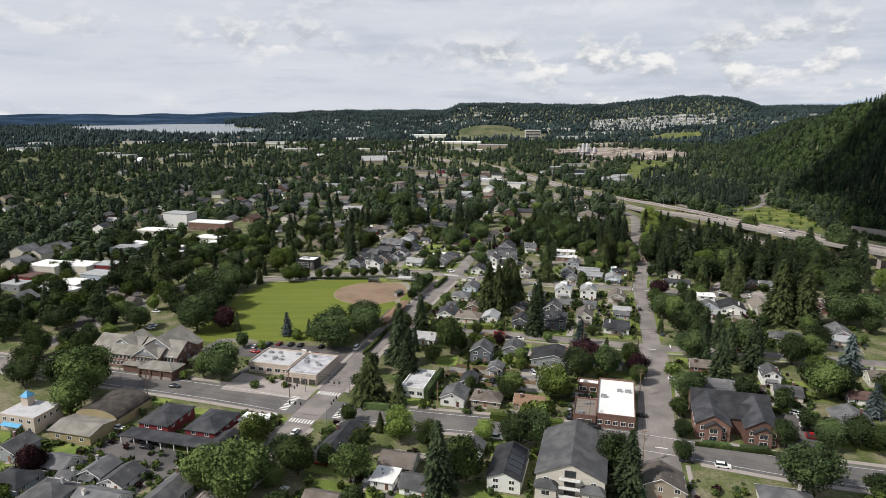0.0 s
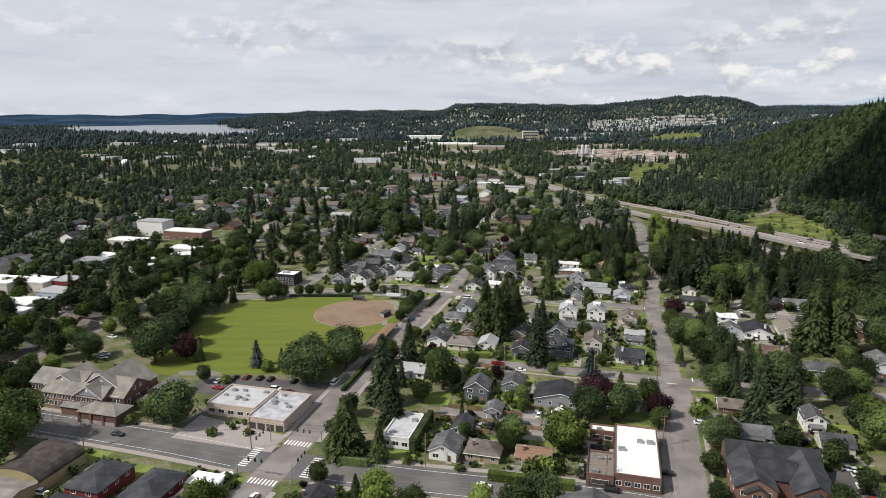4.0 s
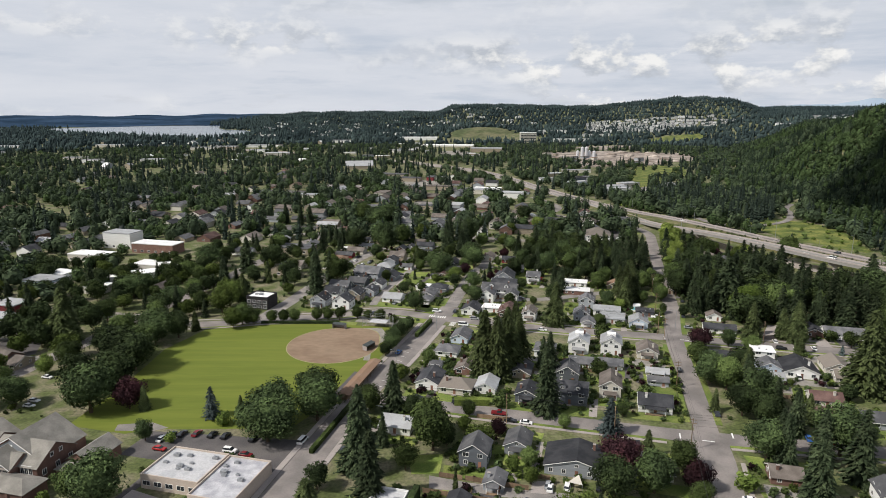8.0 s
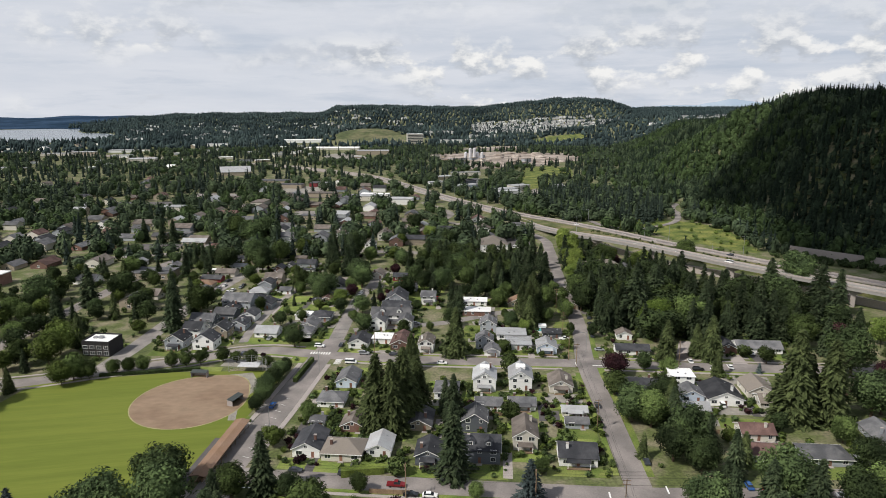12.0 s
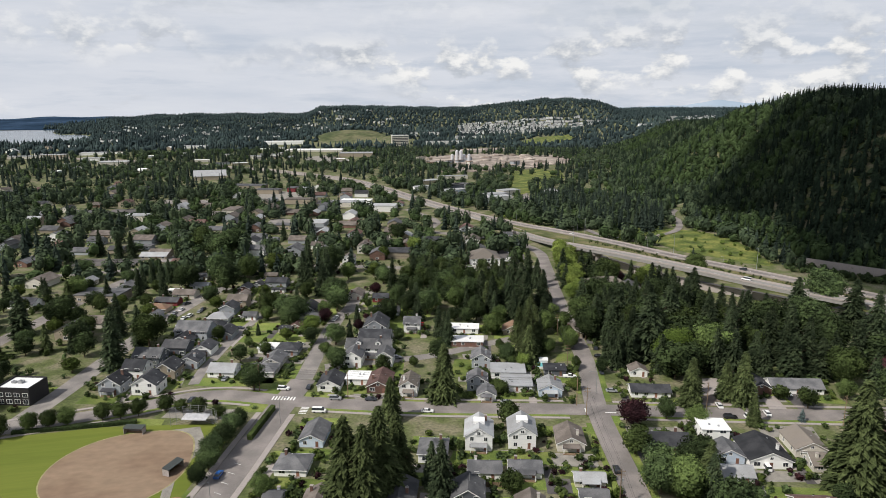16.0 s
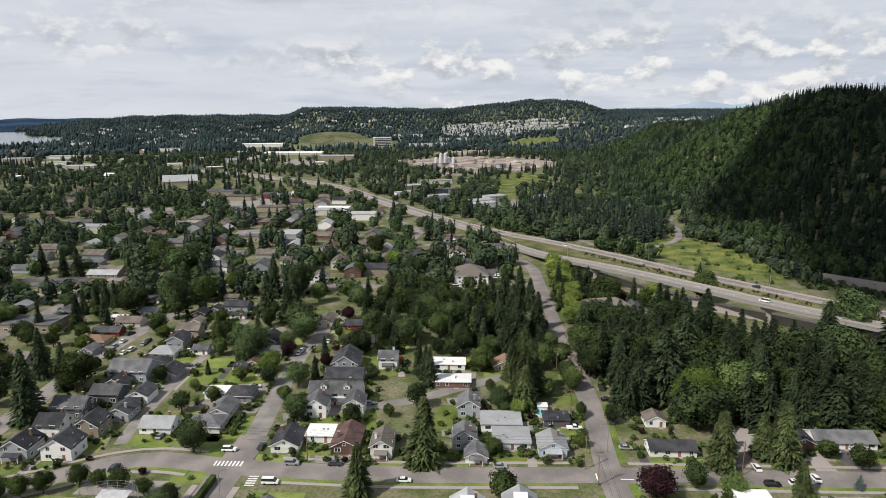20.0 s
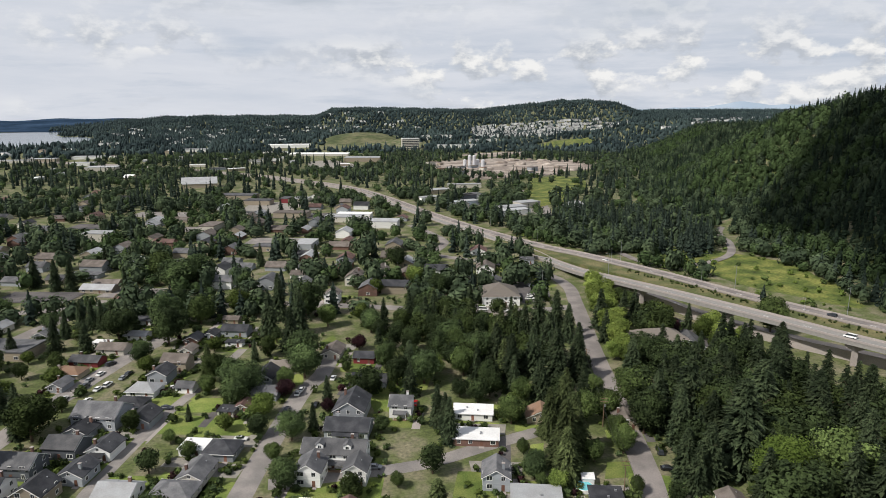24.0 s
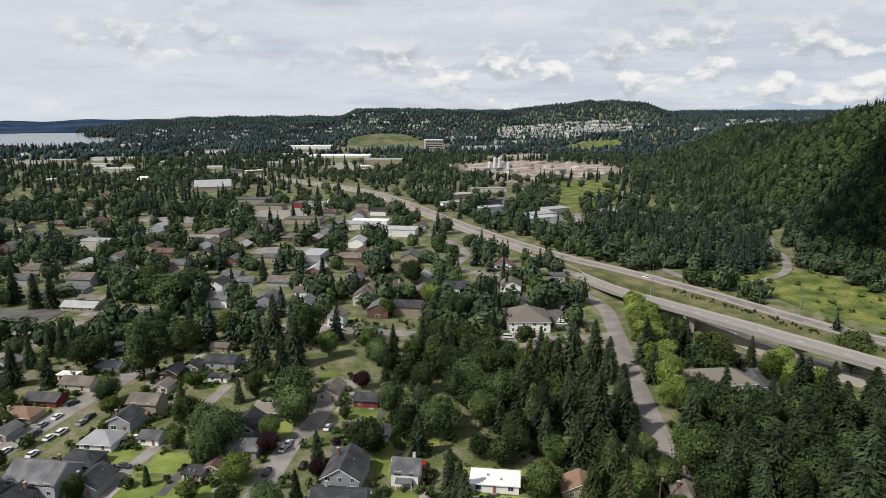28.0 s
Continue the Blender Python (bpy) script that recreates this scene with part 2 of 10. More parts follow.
M_door = mat("painted_door", (0.2, 0.1, 0.07), 0.6, 0.1, 0.5, 4.0, obj=0.5)
M_metal = mat("grey_metal", (0.35, 0.36, 0.37), 0.5, 0.12, 0.5, 4.0, metal=0.6)
M_wood = mat("weathered_wood", (0.2, 0.14, 0.09), 0.9, 0.25, 0.5, 4.0, obj=0.25)
M_tire = mat("tyre_rubber", (0.02, 0.02, 0.02), 0.9, 0.1)

# ---- mesh helpers ----
def mesh_of(name, verts, faces, material, smooth=False):
    me = bpy.data.meshes.new(name)
    me.from_pydata([tuple(v) for v in verts], [], faces)
    me.materials.append(material)
    if smooth:
        me.polygons.foreach_set("use_smooth", [True] * len(me.polygons))
    return me


def mesh_np(name, v, tris, material, smooth=False):
    """A mesh from numpy arrays of places and triangles."""
    me = bpy.data.meshes.new(name)
    v, tris = np.asarray(v, np.float32), np.asarray(tris, np.int32)
    me.vertices.add(len(v))
    me.vertices.foreach_set("co", v.ravel())
    me.loops.add(tris.size)
    me.loops.foreach_set("vertex_index", tris.ravel())
    me.polygons.add(len(tris))
    me.polygons.foreach_set("loop_start", np.arange(0, tris.size, 3, dtype=np.int32))
    me.polygons.foreach_set("use_smooth", np.full(len(tris), smooth))
    me.materials.append(material)
    me.update(calc_edges=True)
    me.validate()
    return me


def part(name, me, parent, label="", at=None):
    ob = new(name, me)
    ob.parent = parent
    if at is not None:
        ob.matrix_local = at
    return tagged(ob, label)


def thing(name, x, y, z, rz, label, category, group="", kind=""):
    ob = new(name)
    ob.empty_display_size = 0.5
    ob.matrix_world = pose(x, y, z, 0, 0, rz)
    return tagged(ob, label, category, group, kind)


class Shape:
    def __init__(self):
        self.v, self.f = [], []

    def add(self, vs, fs):
        k = len(self.v)
        self.v += vs
        self.f += [tuple(i + k for i in f) for f in fs]
        return self

    def box(self, x0, y0, z0, x1, y1, z1):
        vs = [(x, y, z) for z in (z0, z1) for x, y in ((x0, y0), (x1, y0), (x1, y1), (x0, y1))]
        return self.add(vs, [(3, 2, 1, 0), (4, 5, 6, 7), (0, 1, 5, 4), (1, 2, 6, 5), (2, 3, 7, 6), (3, 0, 4, 7)])

    def prism(self, ring, z0, z1):
        n = len(ring)
        return self.add([(x, y, z0) for x, y in ring] + [(x, y, z1) for x, y in ring],
                        [tuple(range(n))[::-1], tuple(range(n, 2 * n))] + [(i, (i + 1) % n, n + (i + 1) % n, n + i) for i in range(n)])

    def tube(self, x, y, z0, z1, r0, r1, n=8):
        a = [2 * math.pi * i / n for i in range(n)]
        return self.add([(x + r0 * math.cos(t), y + r0 * math.sin(t), z0) for t in a] + [(x + r1 * math.cos(t), y + r1 * math.sin(t), z1) for t in a],
                        [tuple(range(n))[::-1], tuple(range(n, 2 * n))] + [(i, (i + 1) % n, n + (i + 1) % n, n + i) for i in range(n)])

    def slab(self, corners, thick):
        """A plate on four corners, thick downwards along z."""
        n = len(corners)
        return self.add(list(corners) + [(x, y, z - thick) for x, y, z in corners],
                        [tuple(range(n)), tuple(range(n, 2 * n))[::-1]] + [((i + 1) % n, i, n + i, n + (i + 1) % n) for i in range(n)])

    def mesh(self, name, material, smooth=False):
        return mesh_of(name, self.v, self.f, material, smooth)


GRID = 15.0
CG, SG = math.cos(radians(GRID)), math.sin(radians(GRID))


def town(a, b):
    """From the street grid (a to the east, b to the north) to the world."""
    return a * CG + b * SG, -a * SG + b * CG


# ---- terrain ----
FOOT_Y = [200, 480, 561, 700, 800, 935, 1080, 1330, 1740, 2300, 3000]
FOOT_X = [560, 400, 362, 388, 395, 408, 455, 580, 740, 960, 1250]
CREST = [125, 125, 124, 121, 110, 94, 79, 66, 48, 36, 36]
# wooded ridge behind the town: bearing from the street grid's south end, height of its crest
RIDGE_AZ = [-3, -0.5, 0.5, 1.4, 3, 6.5, 9, 12, 14, 15.8, 18, 20, 23, 24.5, 25.8, 28]
RIDGE_H = [0, 10, 48, 75, 80, 79, 75, 71, 75, 90, 104, 118, 117, 103, 70, 40]
# lower ridge on the lake's east shore, and the plateau beyond the wooded hill
SHORE_AZ = [-18.2, -17, -15, -13, -11, -9, -6, 0, 6]
SHORE_H = [0, 6, 15, 23, 33, 36, 37, 38, 38]
PLAT_AZ, PLAT_H = [21, 25, 27, 40, 60], [0, 58, 72, 76, 76]


def smooth01(t):
    t = np.clip(t, 0, 1)
    return t * t * (3 - 2 * t)


def height(x, y):
    x, y = np.asarray(x, float), np.asarray(y, float)
    d = x - np.interp(y, FOOT_Y, FOOT_X)
    d = d + smooth01(d / 60.0) * (13 * np.sin(y / 47.0) + 6 * np.sin(y / 21.0 + 1))
    wav = 1 + 0.12 * np.sin(y / 61.0) * np.sin(x / 47.0 + 1.3)
    hill = np.interp(y, FOOT_Y, CREST) * smooth01(d / 190.0) * wav
    hill *= smooth01((y - 60) / 200)
    r, az = np.hypot(x, y - 100), np.degrees(np.arctan2(x, np.maximum(y - 100, 1)))
    rise = 0.15 * smooth01((r - 1900) / 450) + 0.85 * smooth01((r - 2330) / 1000) ** 1.4
    ridge = np.interp(az, RIDGE_AZ, RIDGE_H) * rise * (1 + 0.05 * np.sin(az * 2.9 + r / 260.0))
    ridge = np.maximum(ridge, 32 * np.exp(-((x - 165) ** 2 + (y - 2230) ** 2) / 24000.0))
    shore = np.interp(az, SHORE_AZ, SHORE_H) * smooth01((r - np.interp(az, [-18, -10, 0], [3000, 2700, 2500])) / 1100)
    shore = shore * (1 + 0.08 * np.sin(az * 2.1 + r / 340.0))
    plateau = np.interp(az, PLAT_AZ, PLAT_H) * (0.8 * smooth01((r - 1850) / 750) + 0.2 * smooth01((r - 2600) / 1800))
    return np.maximum(hill, np.maximum(np.maximum(ridge, shore), plateau) * (y > 300))


xs = np.concatenate([np.arange(-4600, -800, 100), np.arange(-800, -150, 50), np.arange(-150, 250, 25), np.arange(250, 800, 12.5), np.arange(800, 1600, 50), np.arange(1600, 4700, 100)])
ys = np.concatenate([np.arange(-800, 300, 60), np.arange(300, 1400, 16), np.arange(1400, 2200, 40), np.arange(2200, 4801, 80)])
gx, gy = np.meshgrid(xs, ys)
gz = height(gx, gy) - 0.02
nx, ny = len(xs), len(ys)
i0 = (np.arange(ny - 1)[:, None] * nx + np.arange(nx - 1)[None]).ravel()
tri = np.concatenate([np.stack([i0, i0 + 1, i0 + nx + 1], 1), np.stack([i0, i0 + nx + 1, i0 + nx], 1)])
ground = new("ground", mesh_np("ground", np.stack([gx, gy, gz], -1).reshape(-1, 3), tri, M_ground, True))


def drape(name, cx, cy, rx, ry, turn, material, lift, label, category):
    """A rounded sheet that follows the slope of the ground."""
    n, m = 10, 36
    v, f = [(cx, cy, float(height(cx, cy)) + lift)], []
    c, s = math.cos(radians(turn)), math.sin(radians(turn))
    for j in range(1, n + 1):
        for i in range(m):
            t = 2 * math.pi * i / m
            k = j / n * (1 + 0.14 * math.sin(3 * t + cx) + 0.08 * math.sin(7 * t + cy))
            x, y = rx * k * math.cos(t), ry * k * math.sin(t)
            x, y = cx + x * c - y * s, cy + x * s + y * c
            v.append((x, y, float(height(x, y)) + lift))
    f += [(0, 1 + i, 1 + (i + 1) % m) for i in range(m)]
    for j in range(n - 1):
        f += [(1 + j * m + i, 1 + (j + 1) * m + i, 1 + (j + 1) * m + (i + 1) % m, 1 + j * m + (i + 1) % m) for i in range(m)]
    ob = tagged(new(name, mesh_of(name, v, f, material, True)), label, category, kind="structure")
    CLEAR.append((cx, cy, min(rx, ry)))
    if rx > ry * 1.5:
        CLEAR.extend(((cx + rx * 0.5 * c, cy + rx * 0.5 * s, ry * 0.8), (cx - rx * 0.5 * c, cy - rx * 0.5 * s, ry * 0.8)))
    if ry > rx * 1.5:
        CLEAR.extend(((cx - ry * 0.5 * s, cy + ry * 0.5 * c, rx * 0.8), (cx + ry * 0.5 * s, cy - ry * 0.5 * c, rx * 0.8)))
    return ob


SEGS = []          # road centre lines with half widths, kept clear of trees and houses
CLEAR = []         # other cleared places: x, y, radius
tagged(ground, "valley floor of grass, yards and wooded hillsides", "ground", kind="structure")

# ---- flat sheets: roads, lawns, paving ----


def ribbon(points, width, z=None):
    """A strip along a line of (x, y) or (x, y, z), with mitred bends."""
    p = np.array([(*q, 0)[:3] for q in points], float)
    d = np.gradient(p[:, :2], axis=0)
    d /= np.linalg.norm(d, axis=1)[:, None]
    side = np.stack([d[:, 1], -d[:, 0]], 1) * width / 2
    if z is not None:
        p[:, 2] = z
    left, right = p.copy(), p.copy()
    left[:, :2] -= side
    right[:, :2] += side
    return left, right


def smooth_line(points, step=6.0):
    """Points along a soft curve through the given ones."""
    p = [Vector((*q, 0)[:3]) for q in points]
    p = [p[0] * 2 - p[1]] + p + [p[-1] * 2 - p[-2]]
    res = []
    for a, b, c, d in zip(p, p[1:], p[2:], p[3:]):
        n = max(1, int((c - b).length / step))
        for i in range(n):
            t = i / n
            res.append(0.5 * ((2 * b) + (c - a) * t + (2 * a - 5 * b + 4 * c - d) * t * t + (3 * b - a - 3 * c + d) * t ** 3))
    res.append(p[-2])
    return [tuple(q) for q in res]


def road(name, points, width, material, z, label, category="road", keep=True, thick=0.0, walk_w=0.0):
    line = smooth_line(points)
    lo, hi = ribbon(line, width, z)
    n = len(line)
    v, f = [*lo, *hi], [(i, n + i, n + i + 1, i + 1) for i in range(n - 1)]
    ob = tagged(new(name, mesh_of(name, v, f, material)), label, category, kind="structure")
    if keep:
        SEGS.extend((a[0], a[1], b[0], b[1], width / 2) for a, b in zip(line, line[1:]))
    return ob


def sheet(name, ring, material, z, label, category, thick=0.05):
    s = Shape().prism(ring, z - thick, z)
    return tagged(new(name, s.mesh(name, material)), label, category, kind="structure")


R_MAIN = [(-420, 335), (-290, 299), (-169, 264), (-95, 243), (-48, 228), (0, 217.5), (43, 209.5), (73, 201), (110, 187), (135, 180), (260, 146)]
R_WEST = [(-90, 95), (-66, 170), (-48, 230), (-38, 271), (-25, 321), (-10, 366), (3, 408), (13, 437), (20, 470), (30, 512), (38, 530), (45, 562)]
R_EAST = [(40, 60), (58, 140), (73, 203), (94.5, 276), (109, 335), (121, 388), (136, 434), (160, 530), (171, 570), (182, 611), (189, 640), (187, 668), (173, 695), (145, 720), (118, 746)]
R_MID = [(-24, 324), (-8, 319), (41, 305), (78, 295), (100, 289.5), (174, 274.5), (330, 236)]
R_NORTH = [(-140, 408), (-110, 410), (-89, 415), (-57, 421), (-23, 429), (10, 417), (56, 402.5), (117, 388), (201, 366), (330, 334)]
road("main_street", R_MAIN, 14.5, M_mainroad, 0.030, "worn grey asphalt main street with turn lanes")
road("park_street", R_WEST[:8], 10.5, M_oldroad, 0.036, "worn asphalt street beside the ball field")
road("lane_north", R_WEST[7:], 7.5, M_lane, 0.034, "worn asphalt lane running north between lawns")
road("east_street", R_EAST, 8.2, M_oldroad, 0.042, "worn asphalt residential street lined with poles")
road("east_street_wide", R_EAST[1:4] + [(96.8, 286)], 12.8, M_oldroad, 0.045, "wide worn asphalt street with parking shoulders")
road("cross_street", R_MID, 8.5, M_oldroad, 0.048, "asphalt cross street between house rows")
road("north_street", R_NORTH, 9.0, M_oldroad, 0.054, "asphalt cross street north of the houses")
road("court_lane", [(22, 449), (42, 450), (69, 452), (90, 459), (112, 466)], 6, M_lane, 0.060, "narrow asphalt lane to a shared court")
road("alley", [(-31, 441), (-29.5, 455), (-27.2, 465), (-23.6, 481), (-17.2, 506), (-11.6, 521.5), (-4, 545), (2, 566)], 4.4, M_lane, 0.062, "narrow back alley of worn asphalt")
road("west_street", [(-89, 413), (-80, 445), (-72, 480), (-62, 520), (-46, 568), (-34, 588)], 9, M_lane, 0.064, "residential street ending in a turning place")
road("far_street", [(-150, 640), (-60, 650), (0, 640), (60, 622), (110, 606), (150, 598), (178, 600)], 8, M_oldroad, 0.066, "asphalt street under roadside trees")



def beside(name, points, offset, width, material, z, label, category, thick=0.15, cut=()):
    """A raised strip that runs beside a road's centre line, broken where other roads cross."""
    line = smooth_line(points)
    p = np.array(line)
    d = np.gradient(p[:, :2], axis=0)
    d /= np.linalg.norm(d, axis=1)[:, None]
    q = p[:, :2] + np.stack([d[:, 1], -d[:, 0]], 1) * offset
    runs, run = [], []
    for x, y in q:
        near = any((x - cx) ** 2 + (y - cy) ** 2 < cr * cr for cx, cy, cr in cut)
        if near:
            runs.append(run)
            run = []
        else:
            run.append((x, y))
    runs.append(run)
    for run in runs:
        if len(run) < 3:
            continue
        lo, hi = ribbon(run, width, z)
        n = len(run)
        dn = np.array([0, 0, thick])
        v = [*lo, *hi, *(lo - dn), *(hi - dn)]
        f = []
        for i in range(n - 1):
            f += [(i, n + i, n + i + 1, i + 1), (i, i + 1, 2 * n + i + 1, 2 * n + i), (n + i, 3 * n + i, 3 * n + i + 1, n + i + 1)]
        f += [(0, 2 * n, 3 * n, n), (n - 1, 2 * n - 1, 4 * n - 1, 3 * n - 1)]
        tagged(new(name, mesh_of(name, v, f, material)), label, category, kind="structure")


CROSS = ((-48, 229, 13), (73, 201, 13), (95, 290, 10), (-22, 324, 10), (119, 388, 10), (7, 418, 12))
for pts, off in ((R_MAIN, 8.6), (R_MAIN, -8.6), (R_WEST[:8], 6.4), (R_WEST[:8], -6.4)):
    beside("sidewalk", pts, off, 2.0, M_concrete, 0.16, "pale concrete sidewalk with a raised kerb", "sidewalk", cut=CROSS)
for pts, off in ((R_EAST[:4], 8.4), (R_MID, 6.6), (R_NORTH, 7.0), (R_NORTH, -6.8)):
    beside("sidewalk", pts, off, 1.4, M_concrete, 0.16, "narrow concrete sidewalk beside grass verges", "sidewalk", cut=CROSS)
for pts, off, w in ((R_EAST[3:7], 5.4, 2.3), (R_EAST[3:7], -5.2, 1.8), (R_MID, 5.0, 1.6), (R_NORTH[3:], 5.4, 1.6)):
    beside("grass_verge", pts, off, w, M_lawn, 0.14, "strip of mown grass along the street", "verge", cut=CROSS)

road("west_avenue", [(-208, 150), (-196, 262), (-172, 350), (-150, 430), (-128, 520), (-106, 600), (-84, 660)], 9, M_oldroad, 0.068, "asphalt avenue through the shops")
road("shop_street", [(-460, 470), (-330, 440), (-240, 440), (-150, 420)], 9, M_oldroad, 0.074, "side street past the shops")

# ---- freeway ----
FW = [(345, 362, 12), (312, 418, 12), (284, 465, 12), (265, 498, 12), (250, 523, 12.8), (236, 547, 13.2), (223, 580, 12), (212, 622, 8.4), (204, 661, 4.6), (199, 706, 1.4), (195, 744, 0.5), (171, 822, 0.4), (142, 914, 0.4), (74, 1138, 0.4), (-20, 1275, 0.4), (-95, 1362, 0.4), (-330, 1560, 0.4), (-800, 1850, 0.4)]


def deck(name, points, width, thick, label):
    line = smooth_line(points, 8)
    lo, hi = ribbon(line, width)
    n = len(line)
    dn = np.array([0, 0, thick])
    v = [*lo, *hi, *(lo - dn), *(hi - dn)]
    f = []
    for i in range(n - 1):
        f += [(i, n + i, n + i + 1, i + 1), (2 * n + i, 2 * n + i + 1, 3 * n + i + 1, 3 * n + i), (i, i + 1, 2 * n + i + 1, 2 * n + i), (n + i, 3 * n + i, 3 * n + i + 1, n + i + 1)]
    me = mesh_of(name, v, f, M_concrete)
    ob = tagged(new(name, me), label, "freeway", kind="structure")
    SEGS.extend((a[0], a[1], b[0], b[1], width / 2 + 4) for a, b in zip(line, line[1:]))
    return ob, line, lo, hi


M_freeway = mat("freeway_concrete", (0.25, 0.24, 0.225), 0.92, 0.14, 0.05, 1.0, tint=(0.215, 0.208, 0.198))
near_deck, fw_line, fw_lo, fw_hi = deck("freeway_near", FW, 8.4, 1.9, "concrete freeway carriageway on a long viaduct")
near_deck.data.materials[0] = M_freeway
FW2 = [(392, 360, 4), (360, 430, 4), (322, 500, 4), (296, 552, 4), (275, 594, 4), (252, 655, 3.4), (226, 716, 2.4), (212, 744, 1.6), (181, 826, 0.5), (152, 918, 0.5), (86, 1144, 0.5), (-8, 1284, 0.5), (-84, 1370, 0.5), (-320, 1572, 0.5), (-790, 1864, 0.5)]
far_deck, fw2_line, fw2_lo, fw2_hi = deck("freeway_far", FW2, 9.5, 0.6, "concrete freeway carriageway at the foot of the hill")
far_deck.data.materials[0] = M_oldroad


def parapet(name, line, h, w, label):
    lo, hi = ribbon(line, w)
    n = len(line)
    up = np.array([0, 0, h])
    v = [*lo, *hi, *(lo + up), *(hi + up)]
    f = []
    for i in range(n - 1):
        f += [(2 * n + i, 3 * n + i, 3 * n + i + 1, 2 * n + i + 1), (i, i + 1, 2 * n + i + 1, 2 * n + i), (n + i, 3 * n + i, 3 * n + i + 1, n + i + 1)]
    return tagged(new(name, mesh_of(name, v, f, M_concrete)), label, "barrier", kind="structure")


M_median = mat("median_grass", (0.085, 0.102, 0.034), 0.95, 0.4, 0.1, 1.0, tint=(0.12, 0.11, 0.05))
for k, (edge, sgn) in enumerate(((fw_lo, 0.2), (fw_hi, -0.2), (fw2_lo, 0.2), (fw2_hi, -0.2))):
    parapet("freeway_barrier", [tuple(q) for q in edge], 0.95, 0.4, "low concrete edge barrier along the freeway")

# ---- viaduct piers and freeway traffic lines ----
def pier(x, y, top, turn):
    ob = thing("viaduct_pier", x, y, 0, turn, "pale concrete viaduct pier with a wide cap", "pier", "piers of the viaduct")
    part("column", Shape().prism([(-1.1, -0.9), (1.1, -0.9), (1.3, 0), (1.1, 0.9), (-1.1, 0.9), (-1.3, 0)], 0, top - 1.4).mesh("column", M_concrete), ob)
    s = Shape()
    c = [(-1.6, top - 3.0), (1.6, top - 3.0), (4.0, top - 1.9), (4.0, top), (-4.0, top), (-4.0, top - 1.9)]
    s.v = [(x_, -1.0, z) for x_, z in c] + [(x_, 1.0, z) for x_, z in c]
    s.f = [tuple(range(6)), tuple(range(11, 5, -1))] + [((i + 1) % 6, i, 6 + i, 6 + (i + 1) % 6) for i in range(6)]
    part("pier_cap", s.mesh("pier_cap", M_concrete), ob)


for x, y, z, t in ((300, 438, 10.3, -30), (265, 498, 10.3, -30), (236, 547, 11.5, -26), (217.5, 600, 8.6, -16), (208, 642, 4.6, -12)):
    pier(x, y, z, t)
for line, off, mt in ((fw_line, 0.0, M_paint), (fw2_line, 0.0, M_paint)):
    p = np.array(line)
    for k in range(2, len(p) - 1, 2):
        if p[k][1] > 1300:
            break
        q = p[k + 1] - p[k]
        ob = new("lane_dash", Shape().box(-1.8, -0.1, 0, 1.8, 0.1, 0.012).mesh("lane_dash", mt))
        ob.matrix_world = pose(p[k][0], p[k][1], p[k][2] + 0.004, 0, -math.degrees(math.atan2(q[2], math.hypot(q[0], q[1]))), math.degrees(math.atan2(q[1], q[0])))
        tagged(ob, "white dashed lane mark on the freeway", "road marking", "freeway lane dashes", kind="structure")
# lower ramp road and its walls below the viaduct
road("ramp_road", [(352, 420), (318, 462), (288, 502), (258, 545), (240, 585), (228, 628), (216, 672), (206, 722)], 7, M_asphalt, 0.02, "dark ramp road below the viaduct")
parapet("ramp_wall", [(x, y, 0) for x, y, _z in smooth_line([(332, 398), (300, 452), (274, 494), (252, 525), (241, 545), (232.5, 563), (228.5, 582), (222, 603), (214, 640)])], 4.6, 0.5, "pale concrete wall beside the ramp road")
# planted bank that carries the far carriageway and its median
bank, _b1, _b2, _b3 = deck("freeway_bank", [(x - 8 * math.cos(radians(24)), y - 8 * math.sin(radians(24)), z - 0.5) for x, y, z in FW2[1:11]], 28, 3.4, "grassy bank and median of the far carriageway")
bank.data.materials[0] = M_median
road("slip_road", [(118, 746), (128, 762), (138, 790), (132, 830), (120, 870)], 7, M_oldroad, 0.09, "slip road joining the freeway")
sheet("ramp_green", [(148, 695), (160, 682), (170, 662), (177, 640), (183, 643), (182, 664), (171, 686), (156, 702)], M_lawn, 0.04, "curved bright lawn inside the bend of the ramp", "verge")
sheet("court_parking", [(150, 656), (160, 663), (176, 640), (170, 619), (157, 608), (151, 612), (152, 634)], M_asphalt, 0.03, "asphalt car park beside white apartments", "car park")

# ---- kinds of things ----
_win = {}


def window_mesh(w, h):
    key = (round(w, 1), round(h, 1))
    if key not in _win:
        fr = Shape()
        t = 0.11
        fr.box(-w / 2 - t, -0.06, -t, w / 2 + t, 0.0, 0).box(-w / 2 - t, -0.06, h, w / 2 + t, 0.0, h + t)
        fr.box(-w / 2 - t, -0.06, 0, -w / 2, 0.0, h).box(w / 2, -0.06, 0, w / 2 + t, 0.0, h)
        fr.box(-0.03, -0.05, 0, 0.03, 0.0, h)
        pa = Shape().box(-w / 2, -0.02, 0, w / 2, 0.0, h)
        _win[key] = (fr.mesh("window_frame", M_trim), pa.mesh("pane", M_glass))
    return _win[key]


def window(parent, x, y, z, turn, w=1.3, h=1.3):
    """A framed window on a wall face; turn: the way out of the wall, degrees from -y."""
    fr, pa = window_mesh(w, h)
    ob = part("window", fr, parent, at=pose(x, y, z, 0, 0, turn))
    part("pane", pa, ob)
    return ob


